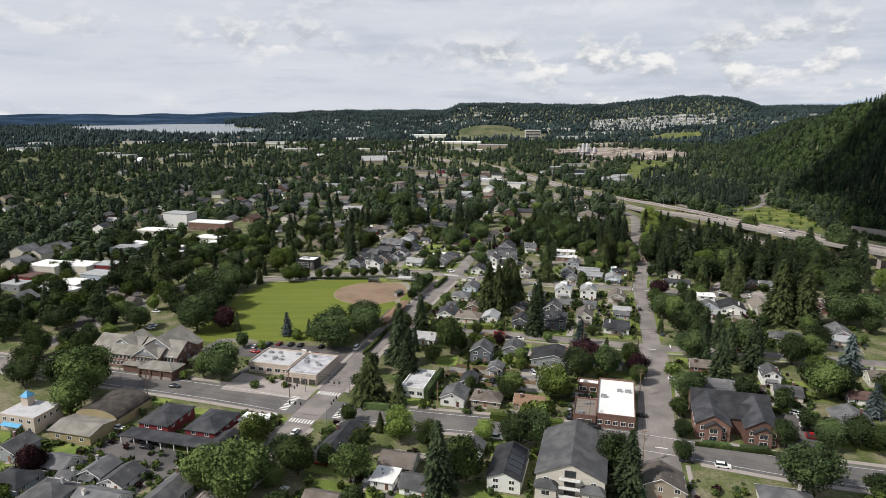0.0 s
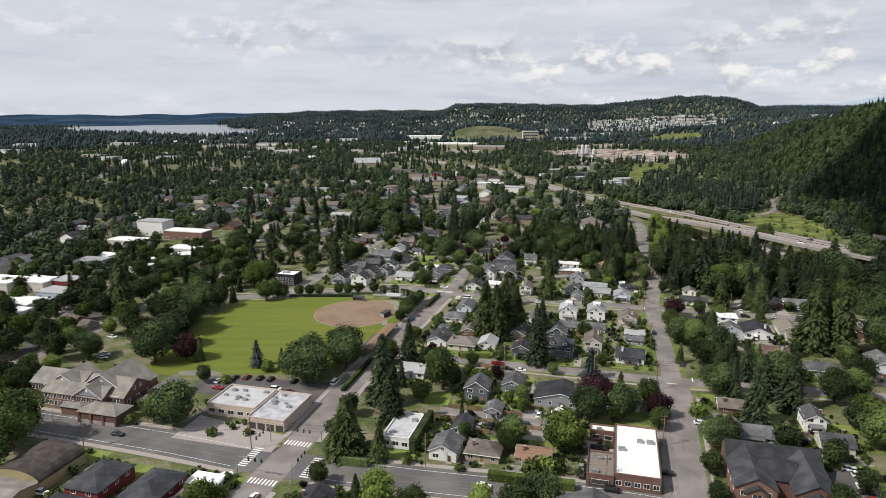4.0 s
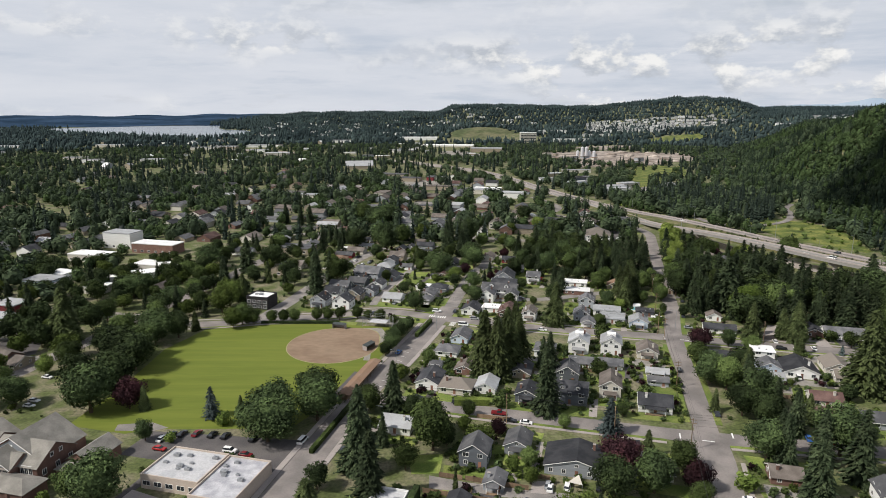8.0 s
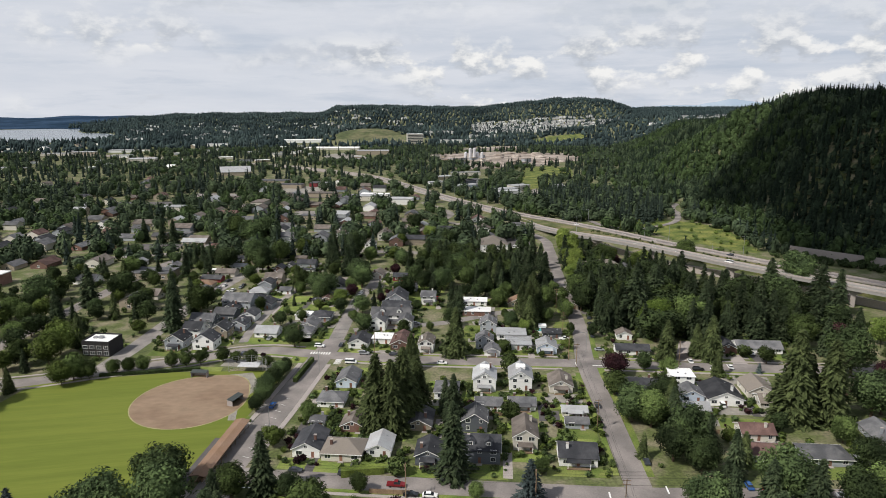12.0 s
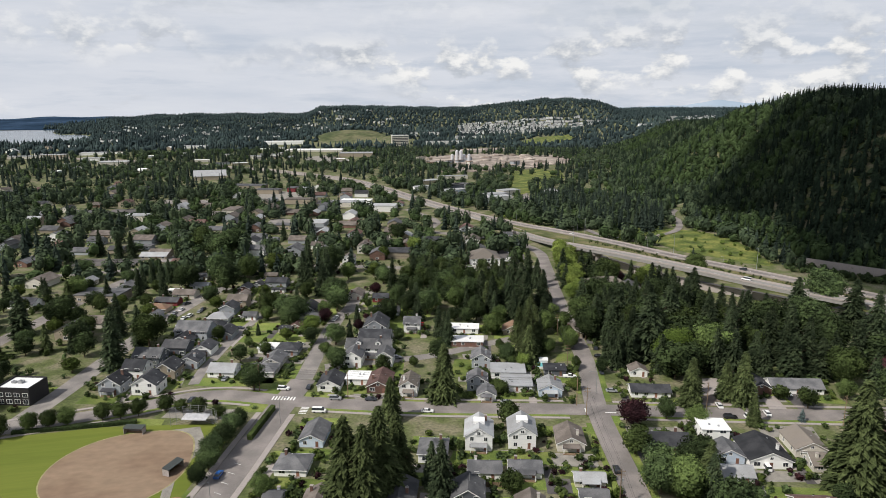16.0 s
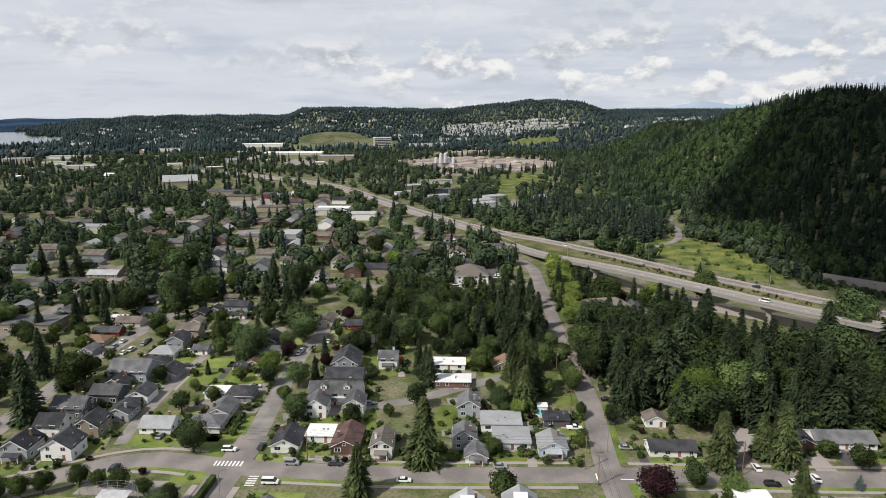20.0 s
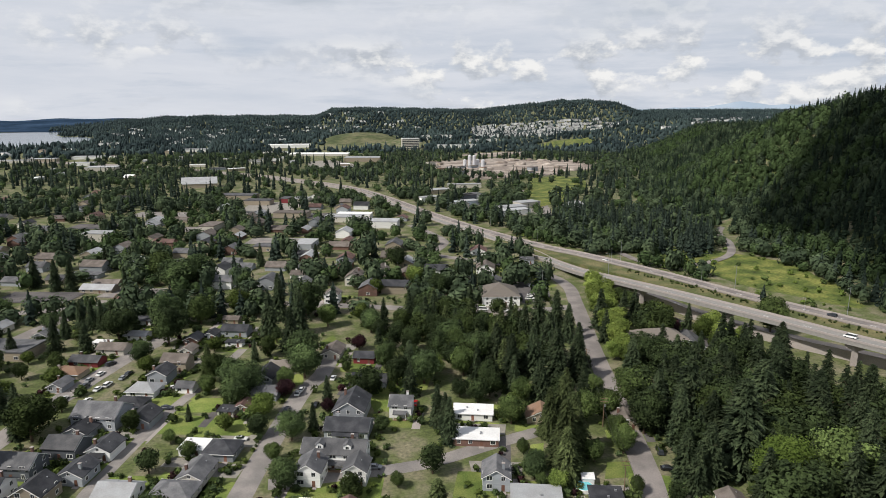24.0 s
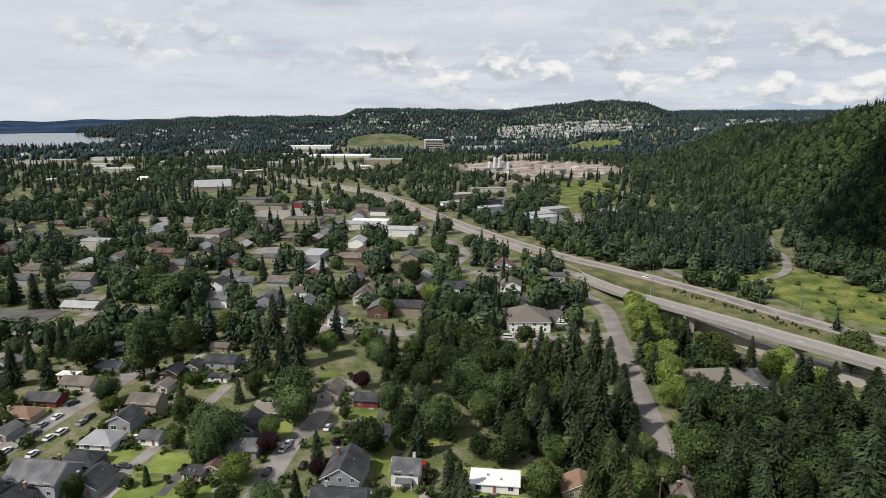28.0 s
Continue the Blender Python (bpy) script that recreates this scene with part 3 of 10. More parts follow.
M_garage = mat("garage_door", (0.62, 0.62, 0.6), 0.6, 0.08, 0.4, 3.0, obj=0.15)
ROOF_WORDS = {"slate": "grey shingle", "charcoal": "charcoal shingle", "lightgrey": "pale grey shingle", "brown": "brown shingle", "tan": "tan shingle", "redbrown": "red-brown shingle", "orange": "orange-brown cedar", "white": "white flat"}
WALL_WORDS = {"white": "white", "cream": "cream", "grey": "grey", "charcoal": "dark grey", "lightblue": "pale blue", "tan": "tan", "brick": "red brick", "red": "barn red"}
VENT = Shape().box(-0.15, -0.15, -0.3, 0.15, 0.15, 0.35).mesh("roof_vent", M_metal)
VENT_FLAT = Shape().box(-0.3, -0.3, 0, 0.3, 0.3, 0.45).mesh("roof_vent", M_metal)
BLOCKED = []       # house footprints: centre and half size in the street grid
hrand = random.Random(11)


def gable_walls(w, d, h, rise, axis):
    """Walls with the gable ends carried up; the ridge runs along the axis."""
    s = Shape()
    if axis == "b":
        ring = [(-w / 2, 0), (w / 2, 0), (w / 2, h), (0, h + rise), (-w / 2, h)]
        s.add([(x, -d / 2, z) for x, z in ring] + [(x, d / 2, z) for x, z in ring],
              [(0, 1, 2, 3, 4), (9, 8, 7, 6, 5), (0, 5, 6, 1), (1, 6, 7, 2), (4, 9, 5, 0)])
    else:
        ring = [(-d / 2, 0), (d / 2, 0), (d / 2, h), (0, h + rise), (-d / 2, h)]
        s.add([(-w / 2, y, z) for y, z in ring] + [(w / 2, y, z) for y, z in ring],
              [(4, 3, 2, 1, 0), (5, 6, 7, 8, 9), (1, 6, 5, 0), (2, 7, 6, 1), (0, 5, 9, 4)])
    return s


def gable_roof(w, d, h, rise, axis, eave=0.5, thick=0.16):
    s = Shape()
    half, run = (w / 2, d / 2) if axis == "b" else (d / 2, w / 2)
    slope = rise / half
    e = half + eave
    low, top = h - slope * eave + 0.12, h + rise + 0.12
    r = run + eave * 0.8
    for sg in (-1, 1):
        c = [(sg * e, -r, low), (0, -r, top), (0, r, top), (sg * e, r, low)]
        if axis == "a":
            c = [(y, x, z) for x, y, z in c]
        s.slab(c if (sg > 0) == (axis == "a") else c[::-1], thick)
    return s


def hip_roof(w, d, h, rise, eave=0.5, thick=0.16):
    s = Shape()
    W, D = w / 2 + eave, d / 2 + eave
    k = min(W, D)
    rx, ry = max(W - k, 0.02), max(D - k, 0.02)
    z0, z1 = h - 0.1, h + rise
    s.add([(-W, -D, z0), (W, -D, z0), (W, D, z0), (-W, D, z0), (-rx, -ry, z1), (rx, -ry, z1), (rx, ry, z1), (-rx, ry, z1),
           (-W, -D, z0 - thick), (W, -D, z0 - thick), (W, D, z0 - thick), (-W, D, z0 - thick)],
          [(0, 1, 5, 4), (1, 2, 6, 5), (2, 3, 7, 6), (3, 0, 4, 7), (4, 5, 6, 7), (0, 8, 9, 1), (1, 9, 10, 2), (2, 10, 11, 3), (3, 11, 8, 0), (11, 10, 9, 8)])
    return s


def house(x, y, w, d, axis, h, wall, roof, shape, extra=""):
    r = hrand
    h *= 0.84 if h < 4.3 else 0.95
    far = y > 520
    storeys = 2 if h > 4.3 else 1
    label = f"{WALL_WORDS[wall]} {'two' if storeys == 2 else 'one'}-storey house with a {ROOF_WORDS[roof]} roof"
    ob = thing("house", x, y, 0, -GRID, label, "house", "houses of the valley town")
    a, b = x * CG - y * SG, x * SG + y * CG
    BLOCKED.append((a, b, w / 2 + 0.8, d / 2 + 0.8))
    rise = {"gable": min(w if axis == "b" else d, 11) / 2 * (0.62 if storeys == 2 else 0.5), "hip": min(w, d) / 2 * 0.5, "flat": 0}[shape]
    wm, rm = WALLS[wall], ROOFS[roof]
    if shape == "gable":
        part("wall", gable_walls(w, d, h, rise, axis).mesh("wall", wm), ob)
        part("roof", gable_roof(w, d, h, rise, axis).mesh("roof", rm), ob)
        # white boards along the gable edges
        half, run = (w / 2, d / 2) if axis == "b" else (d / 2, w / 2)
        for end in ((-1, 1) if not far else (-1,) if y < 640 else ()):
            for sg in (-1, 1):
                q = run + 0.42
                c = [(sg * (half + 0.5), end * q, h - rise / half * 0.5 - 0.06), (0, end * q, h + rise - 0.06), (0, end * (q + 0.05), h + rise - 0.06), (sg * (half + 0.5), end * (q + 0.05), h - rise / half * 0.5 - 0.06)]
                if axis == "a":
                    c = [(yy, xx, z) for xx, yy, z in c]
                part("bargeboard", Shape().slab(c, 0.24).mesh("bargeboard", M_trim), ob, "white painted bargeboard")
    elif shape == "hip":
        part("wall", Shape().box(-w / 2, -d / 2, 0, w / 2, d / 2, h).mesh("wall", wm), ob)
        part("roof", hip_roof(w, d, h, rise).mesh("roof", rm), ob)
        for x0, y0, x1, y1 in ((-w / 2 - 0.6, -d / 2 - 0.6, w / 2 + 0.6, -d / 2 - 0.5), (-w / 2 - 0.6, d / 2 + 0.5, w / 2 + 0.6, d / 2 + 0.6)):
            part("gutter", Shape().box(x0, y0, h - 0.3, x1, y1, h - 0.12).mesh("gutter", M_trim), ob, "white gutter")
    else:
        part("wall", Shape().box(-w / 2, -d / 2, 0, w / 2, d / 2, h).mesh("wall", wm), ob)
        part("roof", Shape().box(-w / 2 - 0.4, -d / 2 - 0.4, h, w / 2 + 0.4, d / 2 + 0.4, h + 0.25).mesh("roof", rm), ob)
        for k in range(2):
            part("roof_vent", VENT_FLAT, ob, at=pose(r.uniform(-0.35, 0.35) * w, r.uniform(-0.35, 0.35) * d, h + 0.25))
    # windows and doors, front and sides
    for lv in range(storeys):
        z = 1.0 + lv * 2.6
        nf = max(2, int(w / (3.6 if not far else 5)))
        for k in range(nf):
            px = (k + 0.5) / nf * w - w / 2
            if lv == 0 and "garage" in extra and px > 0:
                continue
            if lv == 0 and k == nf // 2 and w > 6:
                continue
            window(ob, px, -d / 2, z, 0, r.choice((1.1, 1.5, 1.9)), 1.3)
        if y < 470:
            for sx, turn in ((-1, -90), (1, 90)):
                for k in range(2):
                    window(ob, sx * w / 2, (k - 0.5) * d * 0.5, z, turn, 1.1, 1.2)
    if shape == "gable" and axis == "b" and storeys == 1 and not far and rise > 1.8:
        window(ob, 0, -d / 2, h + 0.2, 0, 0.9, 0.8)
    px = (nf // 2 + 0.5) / nf * w - w / 2
    part("front_door", Shape().box(px - 0.48, -d / 2 - 0.06, 0.15, px + 0.48, -d / 2 + 0.01, 2.2).mesh("front_door", M_door), ob)
    part("door_step", Shape().box(px - 0.9, -d / 2 - 1.2, 0, px + 0.9, -d / 2, 0.15).mesh("door_step", M_concrete), ob)
    if "garage" in extra:
        part("garage_door", Shape().box(w * 0.08, -d / 2 - 0.05, 0.05, w * 0.08 + 4.8, -d / 2 + 0.01, 2.3).mesh("garage_door", M_garage), ob, "wide white garage door")
    if shape != "flat" and r.random() < 0.6:
        cx, cy = r.choice((-0.28, 0.25)) * w, r.choice((-0.2, 0.2)) * d
        top = h + rise + 0.7
        ch = part("chimney", Shape().box(cx - 0.4, cy - 0.35, h * 0.8, cx + 0.4, cy + 0.35, top).mesh("chimney", WALLS["brick" if r.random() < 0.6 else wall]), ob)
        part("chimney_cap", Shape().box(cx - 0.5, cy - 0.45, top, cx + 0.5, cy + 0.45, top + 0.12).mesh("chimney_cap", M_concrete), ch)
    if shape != "flat":
        for k in range(0 if far else 1):
            t = r.uniform(-0.35, 0.35)
            if axis == "b":
                vx, vy, vz = w * 0.22, t * d, h + rise * 0.55
            else:
                vx, vy, vz = t * w, d * 0.22, h + rise * 0.55
            part("roof_vent", VENT, ob, at=pose(vx, vy, vz))
    if "dormer" in extra:
        for dx in ((-0.22, 0.22) if axis == "a" else (0,)):
            if axis == "a":
                fy, fz, px = -d * 0.36, h + rise * 0.25, dx * w
            else:
                fy, fz, px = -d / 2 - 0.25, h + 0.1, 0
            dw = 2.4
            g = gable_walls(dw, 2.6, 1.4, 0.8, "b")
            dm = part("dormer", g.mesh("dormer", wm), ob, at=pose(px, fy + 1.3, fz))
            part("dormer_roof", gable_roof(dw, 2.6, 1.4, 0.8, "b", 0.3, 0.1).mesh("dormer_roof", rm), dm)
            window(ob, px, fy, fz + 0.2, 0, 1.0, 1.0)
        if roof == "lightgrey":
            part("roof_hatch", Shape().box(-1.9, -1.7, h + rise - 0.8, 1.9, 1.7, h + rise + 0.25).mesh("roof_hatch", ROOFS["white"]), ob, "white flat top of the roof")
    if "porch" in extra or (shape == "gable" and not far and r.random() < 0.3):
        pw = w * 0.62
        po = part("porch_roof", Shape().slab([(-pw / 2, -d / 2 - 2.2, 2.45), (pw / 2, -d / 2 - 2.2, 2.45), (pw / 2, -d / 2, 2.95), (-pw / 2, -d / 2, 2.95)], 0.16).mesh("porch_roof", rm), ob)
        for sx in (-1, 1):
            part("porch_post", Shape().box(sx * pw / 2 * 0.93 - 0.1, -d / 2 - 2.1, 0, sx * pw / 2 * 0.93 + 0.1, -d / 2 - 1.9, 2.35).mesh("porch_post", M_trim), po)
        part("porch_floor", Shape().box(-pw / 2, -d / 2 - 2.2, 0, pw / 2, -d / 2 - 1.21, 0.3).mesh("porch_floor", M_wood), ob)
    return ob


# ---- trees ----
def blob(seed, subdiv, rx, rz, lump):
    """A lumpy closed crown core."""
    bm = bmesh.new()
    bmesh.ops.create_icosphere(bm, subdivisions=subdiv, radius=1)
    off = Vector((seed * 3.1, seed * 1.7, seed))
    for v in bm.verts:
        k = 1 + lump * noise.noise(v.co * 1.6 + off) + lump * 0.5 * noise.noise(v.co * 3.7 + off)
        v.co = Vector((v.co.x * rx * k, v.co.y * rx * k, v.co.z * rz * k))
    bm.verts.ensure_lookup_table()
    v = np.array([q.co[:] for q in bm.verts])
    f = np.array([[q.index for q in p.verts] for p in bm.faces])
    bm.free()
    return v, f


def leafy_crown(seed, r, h, base, leaves, leaf_size):
    """Crown of uneven lobes, each covered in single leaf clumps, round a small dark core."""
    rg = np.random.default_rng(seed)
    cz, rz = base + (h - base) / 2, (h - base) / 2
    cv, cf = blob(seed, 2 if leaves > 1500 else 1, r * 0.52, rz * 0.6, 0.4)
    V, F, k = [cv + [0, 0, cz]], [cf], len(cv)
    n = 22
    per = leaves // n
    for i in range(n):
        u = rg.normal(size=3)
        u /= np.linalg.norm(u)
        u[2] = u[2] * 0.9 + 0.12
        c = u * [r, r, rz] * rg.uniform(0.5, 0.76) + [0, 0, cz]
        lr = r * rg.uniform(0.28, 0.46)
        d = rg.normal(size=(per, 3))
        d[:, 2] += 0.25
        d /= np.linalg.norm(d, axis=1)[:, None]
        p = c + d * lr * rg.uniform(0.55, 1.15, (per, 1))
        t1 = np.cross(d + rg.normal(size=(per, 3)) * 0.34, rg.normal(size=(per, 3)))
        t1 /= np.linalg.norm(t1, axis=1)[:, None]
        t2 = np.cross(d + rg.normal(size=(per, 3)) * 0.34, t1)
        s = leaf_size * rg.uniform(0.6, 1.5, (per, 1))
        V.append(np.stack([p - t1 * s, p + t2 * s * 1.1, p + t1 * s * 0.9 - t2 * s * 0.5], 1).reshape(-1, 3))
        F.append(k + np.arange(3 * per).reshape(-1, 3))
        k += 3 * per
    m = leaves // 3
    d = rg.normal(size=(m, 3))
    d /= np.linalg.norm(d, axis=1)[:, None]
    p = d * [r * 0.72, r * 0.72, rz * 0.8] * rg.uniform(0.85, 1.12, (m, 1)) + [0, 0, cz]
    t1 = np.cross(d + rg.normal(size=(m, 3)) * 0.34, rg.normal(size=(m, 3)))
    t1 /= np.linalg.norm(t1, axis=1)[:, None]
    t2 = np.cross(d + rg.normal(size=(m, 3)) * 0.34, t1)
    s = leaf_size * rg.uniform(0.8, 1.6, (m, 1))
    V.append(np.stack([p - t1 * s, p + t2 * s * 1.1, p + t1 * s * 0.9 - t2 * s * 0.5], 1).reshape(-1, 3))
    F.append(k + np.arange(3 * m).reshape(-1, 3))
    return np.concatenate(V), np.concatenate(F)


def fir_crown(seed, r, h, base, tiers, boughs, droop=0.35, full=0.72, sprays=10):
    """Tiers of drooping boughs round a thin core, wide below and thinning to a spire."""
    rg = np.random.default_rng(seed)
    V, F, k = [], [], 0
    m = 8
    rings = 5
    for j in range(rings + 1):
        t = j / rings
        a = 2 * math.pi * (np.arange(m) + 0.5 * (j % 2)) / m
        rr = r * 0.5 * (1 - t) ** 0.9 * rg.uniform(0.75, 1.15, m) + 0.03
        V.append(np.stack([rr * np.cos(a), rr * np.sin(a), np.full(m, base + (h - base) * t * 0.98)], 1))
    for j in range(rings):
        for i in range(m):
            p, q = j * m + i, j * m + (i + 1) % m
            F += [(p, q, q + m), (p, q + m, p + m)]
    k = (rings + 1) * m
    F = [np.array(F)]
    for j in range(tiers):
        t = (j + 0.4) / tiers
        nb = max(4, int(round(boughs * (1 - 0.55 * t))))
        a = rg.uniform(0, 6.28) + 2 * math.pi * np.arange(nb) / nb + rg.uniform(-0.25, 0.25, nb)
        L = r * ((1 - t ** (1.1 + 0.5 * (1 - full))) ** 0.85 * rg.uniform(0.66, 1.12, nb) * (1 + 0.16 * np.sin(3 * a + seed + 5 * t)) + 0.05)
        zb = base + (h - base) * (t + rg.uniform(-0.4, 0.4, nb) / tiers)
        # sprays along each bough, wider near its middle, hanging at the tip
        f = np.tile(np.linspace(0.28, 1.0, sprays), (nb, 1)) + rg.uniform(-0.06, 0.06, (nb, sprays))
        off = rg.uniform(-1, 1, (nb, sprays)) * 0.3 * L[:, None] * np.clip(1.25 - f, 0.12, 0.8)
        ca, sa = np.cos(a)[:, None], np.sin(a)[:, None]
        x, y = ca * L[:, None] * f - sa * off, sa * L[:, None] * f + ca * off
        z = zb[:, None] + 0.1 * L[:, None] - droop * L[:, None] * f ** 1.6 - 0.25 * np.abs(off)
        p = np.stack([x, y, z], -1).reshape(-1, 3)
        q = len(p)
        way = np.stack([np.repeat(ca[:, 0], sprays), np.repeat(sa[:, 0], sprays), np.full(q, -0.45)], 1) + rg.normal(size=(q, 3)) * 0.35
        side = np.cross(way, [0, 0, 1]) + rg.normal(size=(q, 3)) * 0.25
        side /= np.linalg.norm(side, axis=1)[:, None]
        size = (0.09 * r * rg.uniform(0.7, 1.4, q) + 0.05 * np.repeat(L, sprays))[:, None] * (11.0 / sprays) ** 0.5
        V.append(np.stack([p - side * size * 0.75 - way * size * 0.5, p + side * size * 0.75 - way * size * 0.5, p + way * size * 1.25], 1).reshape(-1, 3))
        F.append(k + np.arange(3 * q).reshape(-1, 3))
        k += 3 * q
    return np.concatenate(V), np.concatenate(F)


def trunk_mesh(h, r, limbs, seed):
    """A tapered trunk with limbs that rise into the crown."""
    rg = random.Random(seed)
    s = Shape()
    n = 7
    prev = None
    for j in range(5):
        t = j / 4
        rad = r * (1 - 0.75 * t) * (1.25 if j == 0 else 1)
        ox, oy = 0.12 * math.sin(seed + 2 * t), 0.12 * math.cos(seed * 1.3 + 2 * t)
        ring = [(ox + rad * math.cos(2 * math.pi * i / n), oy + rad * math.sin(2 * math.pi * i / n), h * t) for i in range(n)]
        k = len(s.v)
        s.v += ring
        if prev is not None:
            s.f += [(prev + i, prev + (i + 1) % n, k + (i + 1) % n, k + i) for i in range(n)]
        prev = k
    for j in range(limbs):
        a, z = rg.uniform(0, 6.28), h * rg.uniform(0.45, 0.9)
        L = h * rg.uniform(0.25, 0.4)
        dx, dy = math.cos(a), math.sin(a)
        k = len(s.v)
        s.v += [(r * 0.35 * math.cos(q), r * 0.35 * math.sin(q), z) for q in (0, 2.1, 4.2)] + [(dx * L * 0.7, dy * L * 0.7, z + L * 0.7)]
        s.f += [(k, k + 1, k + 3), (k + 1, k + 2, k + 3), (k + 2, k, k + 3)]
    return s.mesh("trunk", M_bark)


KINDS, RAW = {}, {}


def tree_kind(name, crown_of, height_m, trunk_r, material, label, category, variants):
    KINDS[name] = []
    for s in range(variants):
        v, f = crown_of(s + 1)
        cm = mesh_np("crown", v, f, material)
        KINDS[name].append((cm, trunk_mesh(height_m * 0.75, trunk_r, 4, s + 1), height_m, label, category))
        RAW.setdefault(name, []).append((v, f, height_m, material))


def thin_kind(name, crown_of, height_m, material):
    """A plainer crown of the same kind, for close-grown trees that stand farther off."""
    RAW[name] = []
    for s in range(3):
        v, f = crown_of(s + 1)
        RAW[name].append((v, f, height_m, material))


tree_kind("fir", lambda s: fir_crown(s, 4.5, 24, 0.8, 33, 15), 24, 0.38, M_fir, "tall dark green fir tree with drooping boughs", "tree", 4)
tree_kind("cedar", lambda s: fir_crown(s + 20, 4.4, 20, 0.2, 38, 17, 0.6, 0.5), 20, 0.4, M_cedar, "dense broad green cedar tree", "tree", 3)
tree_kind("spruce", lambda s: fir_crown(s + 40, 2.7, 10, 0.3, 17, 12, 0.15), 10, 0.2, M_spruce, "blue-green spruce tree standing in a yard", "tree", 2)
tree_kind("maple", lambda s: leafy_crown(s, 5.8, 13, 0.9, 4200, 0.27), 13, 0.3, M_maple, "round green broadleaf tree in full leaf", "tree", 4)
tree_kind("lime", lambda s: leafy_crown(s + 10, 4.8, 10, 0.7, 3200, 0.24), 10, 0.22, M_lime, "bright yellow-green broadleaf tree", "tree", 3)
tree_kind("spring", lambda s: leafy_crown(s + 70, 3.6, 10, 0.5, 2600, 0.24), 10, 0.2, M_spring, "pale yellow-green young broadleaf tree", "tree", 2)
tree_kind("bigleaf", lambda s: leafy_crown(s + 80, 7.4, 16, 0.8, 13000, 0.21), 16, 0.4, M_bigleaf, "large fresh green maple with a broad crown", "tree", 1)
tree_kind("oak", lambda s: leafy_crown(s + 20, 6.3, 14, 0.9, 4400, 0.285), 14, 0.35, M_oak, "dark green broadleaf tree with a dense crown", "tree", 3)
tree_kind("plum", lambda s: leafy_crown(s + 30, 4.6, 8.5, 0.6, 3000, 0.24), 8.5, 0.2, M_plum, "dark purple-leaved plum tree", "tree", 2)
tree_kind("bush", lambda s: leafy_crown(s + 40, 1.3, 2.2, -0.2, 260, 0.22), 2.2, 0.06, M_maple, "rounded green garden shrub", "shrub", 3)
tree_kind("limebush", lambda s: leafy_crown(s + 50, 1.4, 2.3, -0.2, 260, 0.22), 2.3, 0.06, M_lime, "bright green garden shrub", "shrub", 2)
thin_kind("fir", lambda s: fir_crown(s, 4.5, 24, 0.8, 22, 13, sprays=7), 24, M_fir)
thin_kind("cedar", lambda s: fir_crown(s + 20, 4.6, 20, 0.2, 22, 13, 0.7, 0.55, 7), 20, M_cedar)
thin_kind("maple", lambda s: leafy_crown(s, 5.8, 13, 0.9, 1500, 0.42), 13, M_maple)
thin_kind("lime", lambda s: leafy_crown(s + 10, 4.8, 10, 0.7, 1400, 0.38), 10, M_lime)
thin_kind("oak", lambda s: leafy_crown(s + 20, 6.3, 14, 0.9, 1500, 0.45), 14, M_oak)
TREES = []
trand = random.Random(5)


def tree(kind, x, y, h=None, wide=1.0):
    for k in range(24):
        if free(x, y, 0.5, False):
            break
        x, y = x + 0.25 * k * math.cos(k * 2.4), y + 0.25 * k * math.sin(k * 2.4)
    else:
        return None
    cm, tm, hm, label, cat = trand.choice(KINDS[kind])
    s = (h or hm * trand.uniform(0.8, 1.15)) / hm
    nm = "shrub" if cat == "shrub" else ("conifer_tree" if kind in ("fir", "cedar", "spruce") else "broadleaf_tree")
    ob = thing(nm, x, y, float(height(x, y)) - 0.05, trand.uniform(0, 360), label, cat, "trees and shrubs of the town")
    ob.scale = (s * wide, s * wide, s)
    if cat != "shrub":
        part("trunk", tm, ob)
    part("crown", cm, ob)
    TREES.append((x, y, 3.5 * s if cat != "shrub" else 1.0))
    return ob


def free(x, y, margin, clear=True):
    """Whether a place is clear of roads, houses and cleared ground."""
    for x0, y0, x1, y1, hw in SEGS:
        dx, dy = x1 - x0, y1 - y0
        t = max(0, min(1, ((x - x0) * dx + (y - y0) * dy) / (dx * dx + dy * dy + 1e-9)))
        if (x - x0 - t * dx) ** 2 + (y - y0 - t * dy) ** 2 < (hw + margin) ** 2:
            return False
    a, b = x * CG - y * SG, x * SG + y * CG
    for ha, hb, hw, hd in BLOCKED:
        if abs(a - ha) < hw + margin and abs(b - hb) < hd + margin:
            return False
    return not clear or all((x - cx) ** 2 + (y - cy) ** 2 > (cr + margin) ** 2 for cx, cy, cr in CLEAR)

# ---- ball field ----
sheet("field", [town(a, b) for a, b in ((-200, 258), (-204, 290), (-214, 330), (-211, 368), (-188, 372), (-160, 381), (-121, 386), (-113, 378), (-114, 340), (-116, 302), (-122, 276), (-140, 271), (-168, 263.5), (-176, 258))], M_field, 0.02, "mown grass ball field with faint mowing stripes", "field")
for q in ((-100, 350, 45), (-60, 330, 40), (-50, 385, 38), (-105, 318, 30), (-105, 385, 28)):
    CLEAR.append(q)
HOME = 0.75
ring = []
for i in range(44):
    t = 2 * math.pi * i / 44
    push = 1 + 0.17 * math.exp(-((t - HOME) / 0.42) ** 2)
    ring.append((-45.0 + push * (21.3 * math.cos(t) + 1.0 * math.cos(2 * t)), 379.5 + push * (22.5 * math.sin(t) + 1.2 * math.sin(2 * t))))
sheet("infield_edge", [(-45 + 1.022 * (x + 45), 379.5 + 1.022 * (y - 379.5)) for x, y in ring], M_strawgrass, 0.056, "worn straw-coloured edge of the infield", "infield")
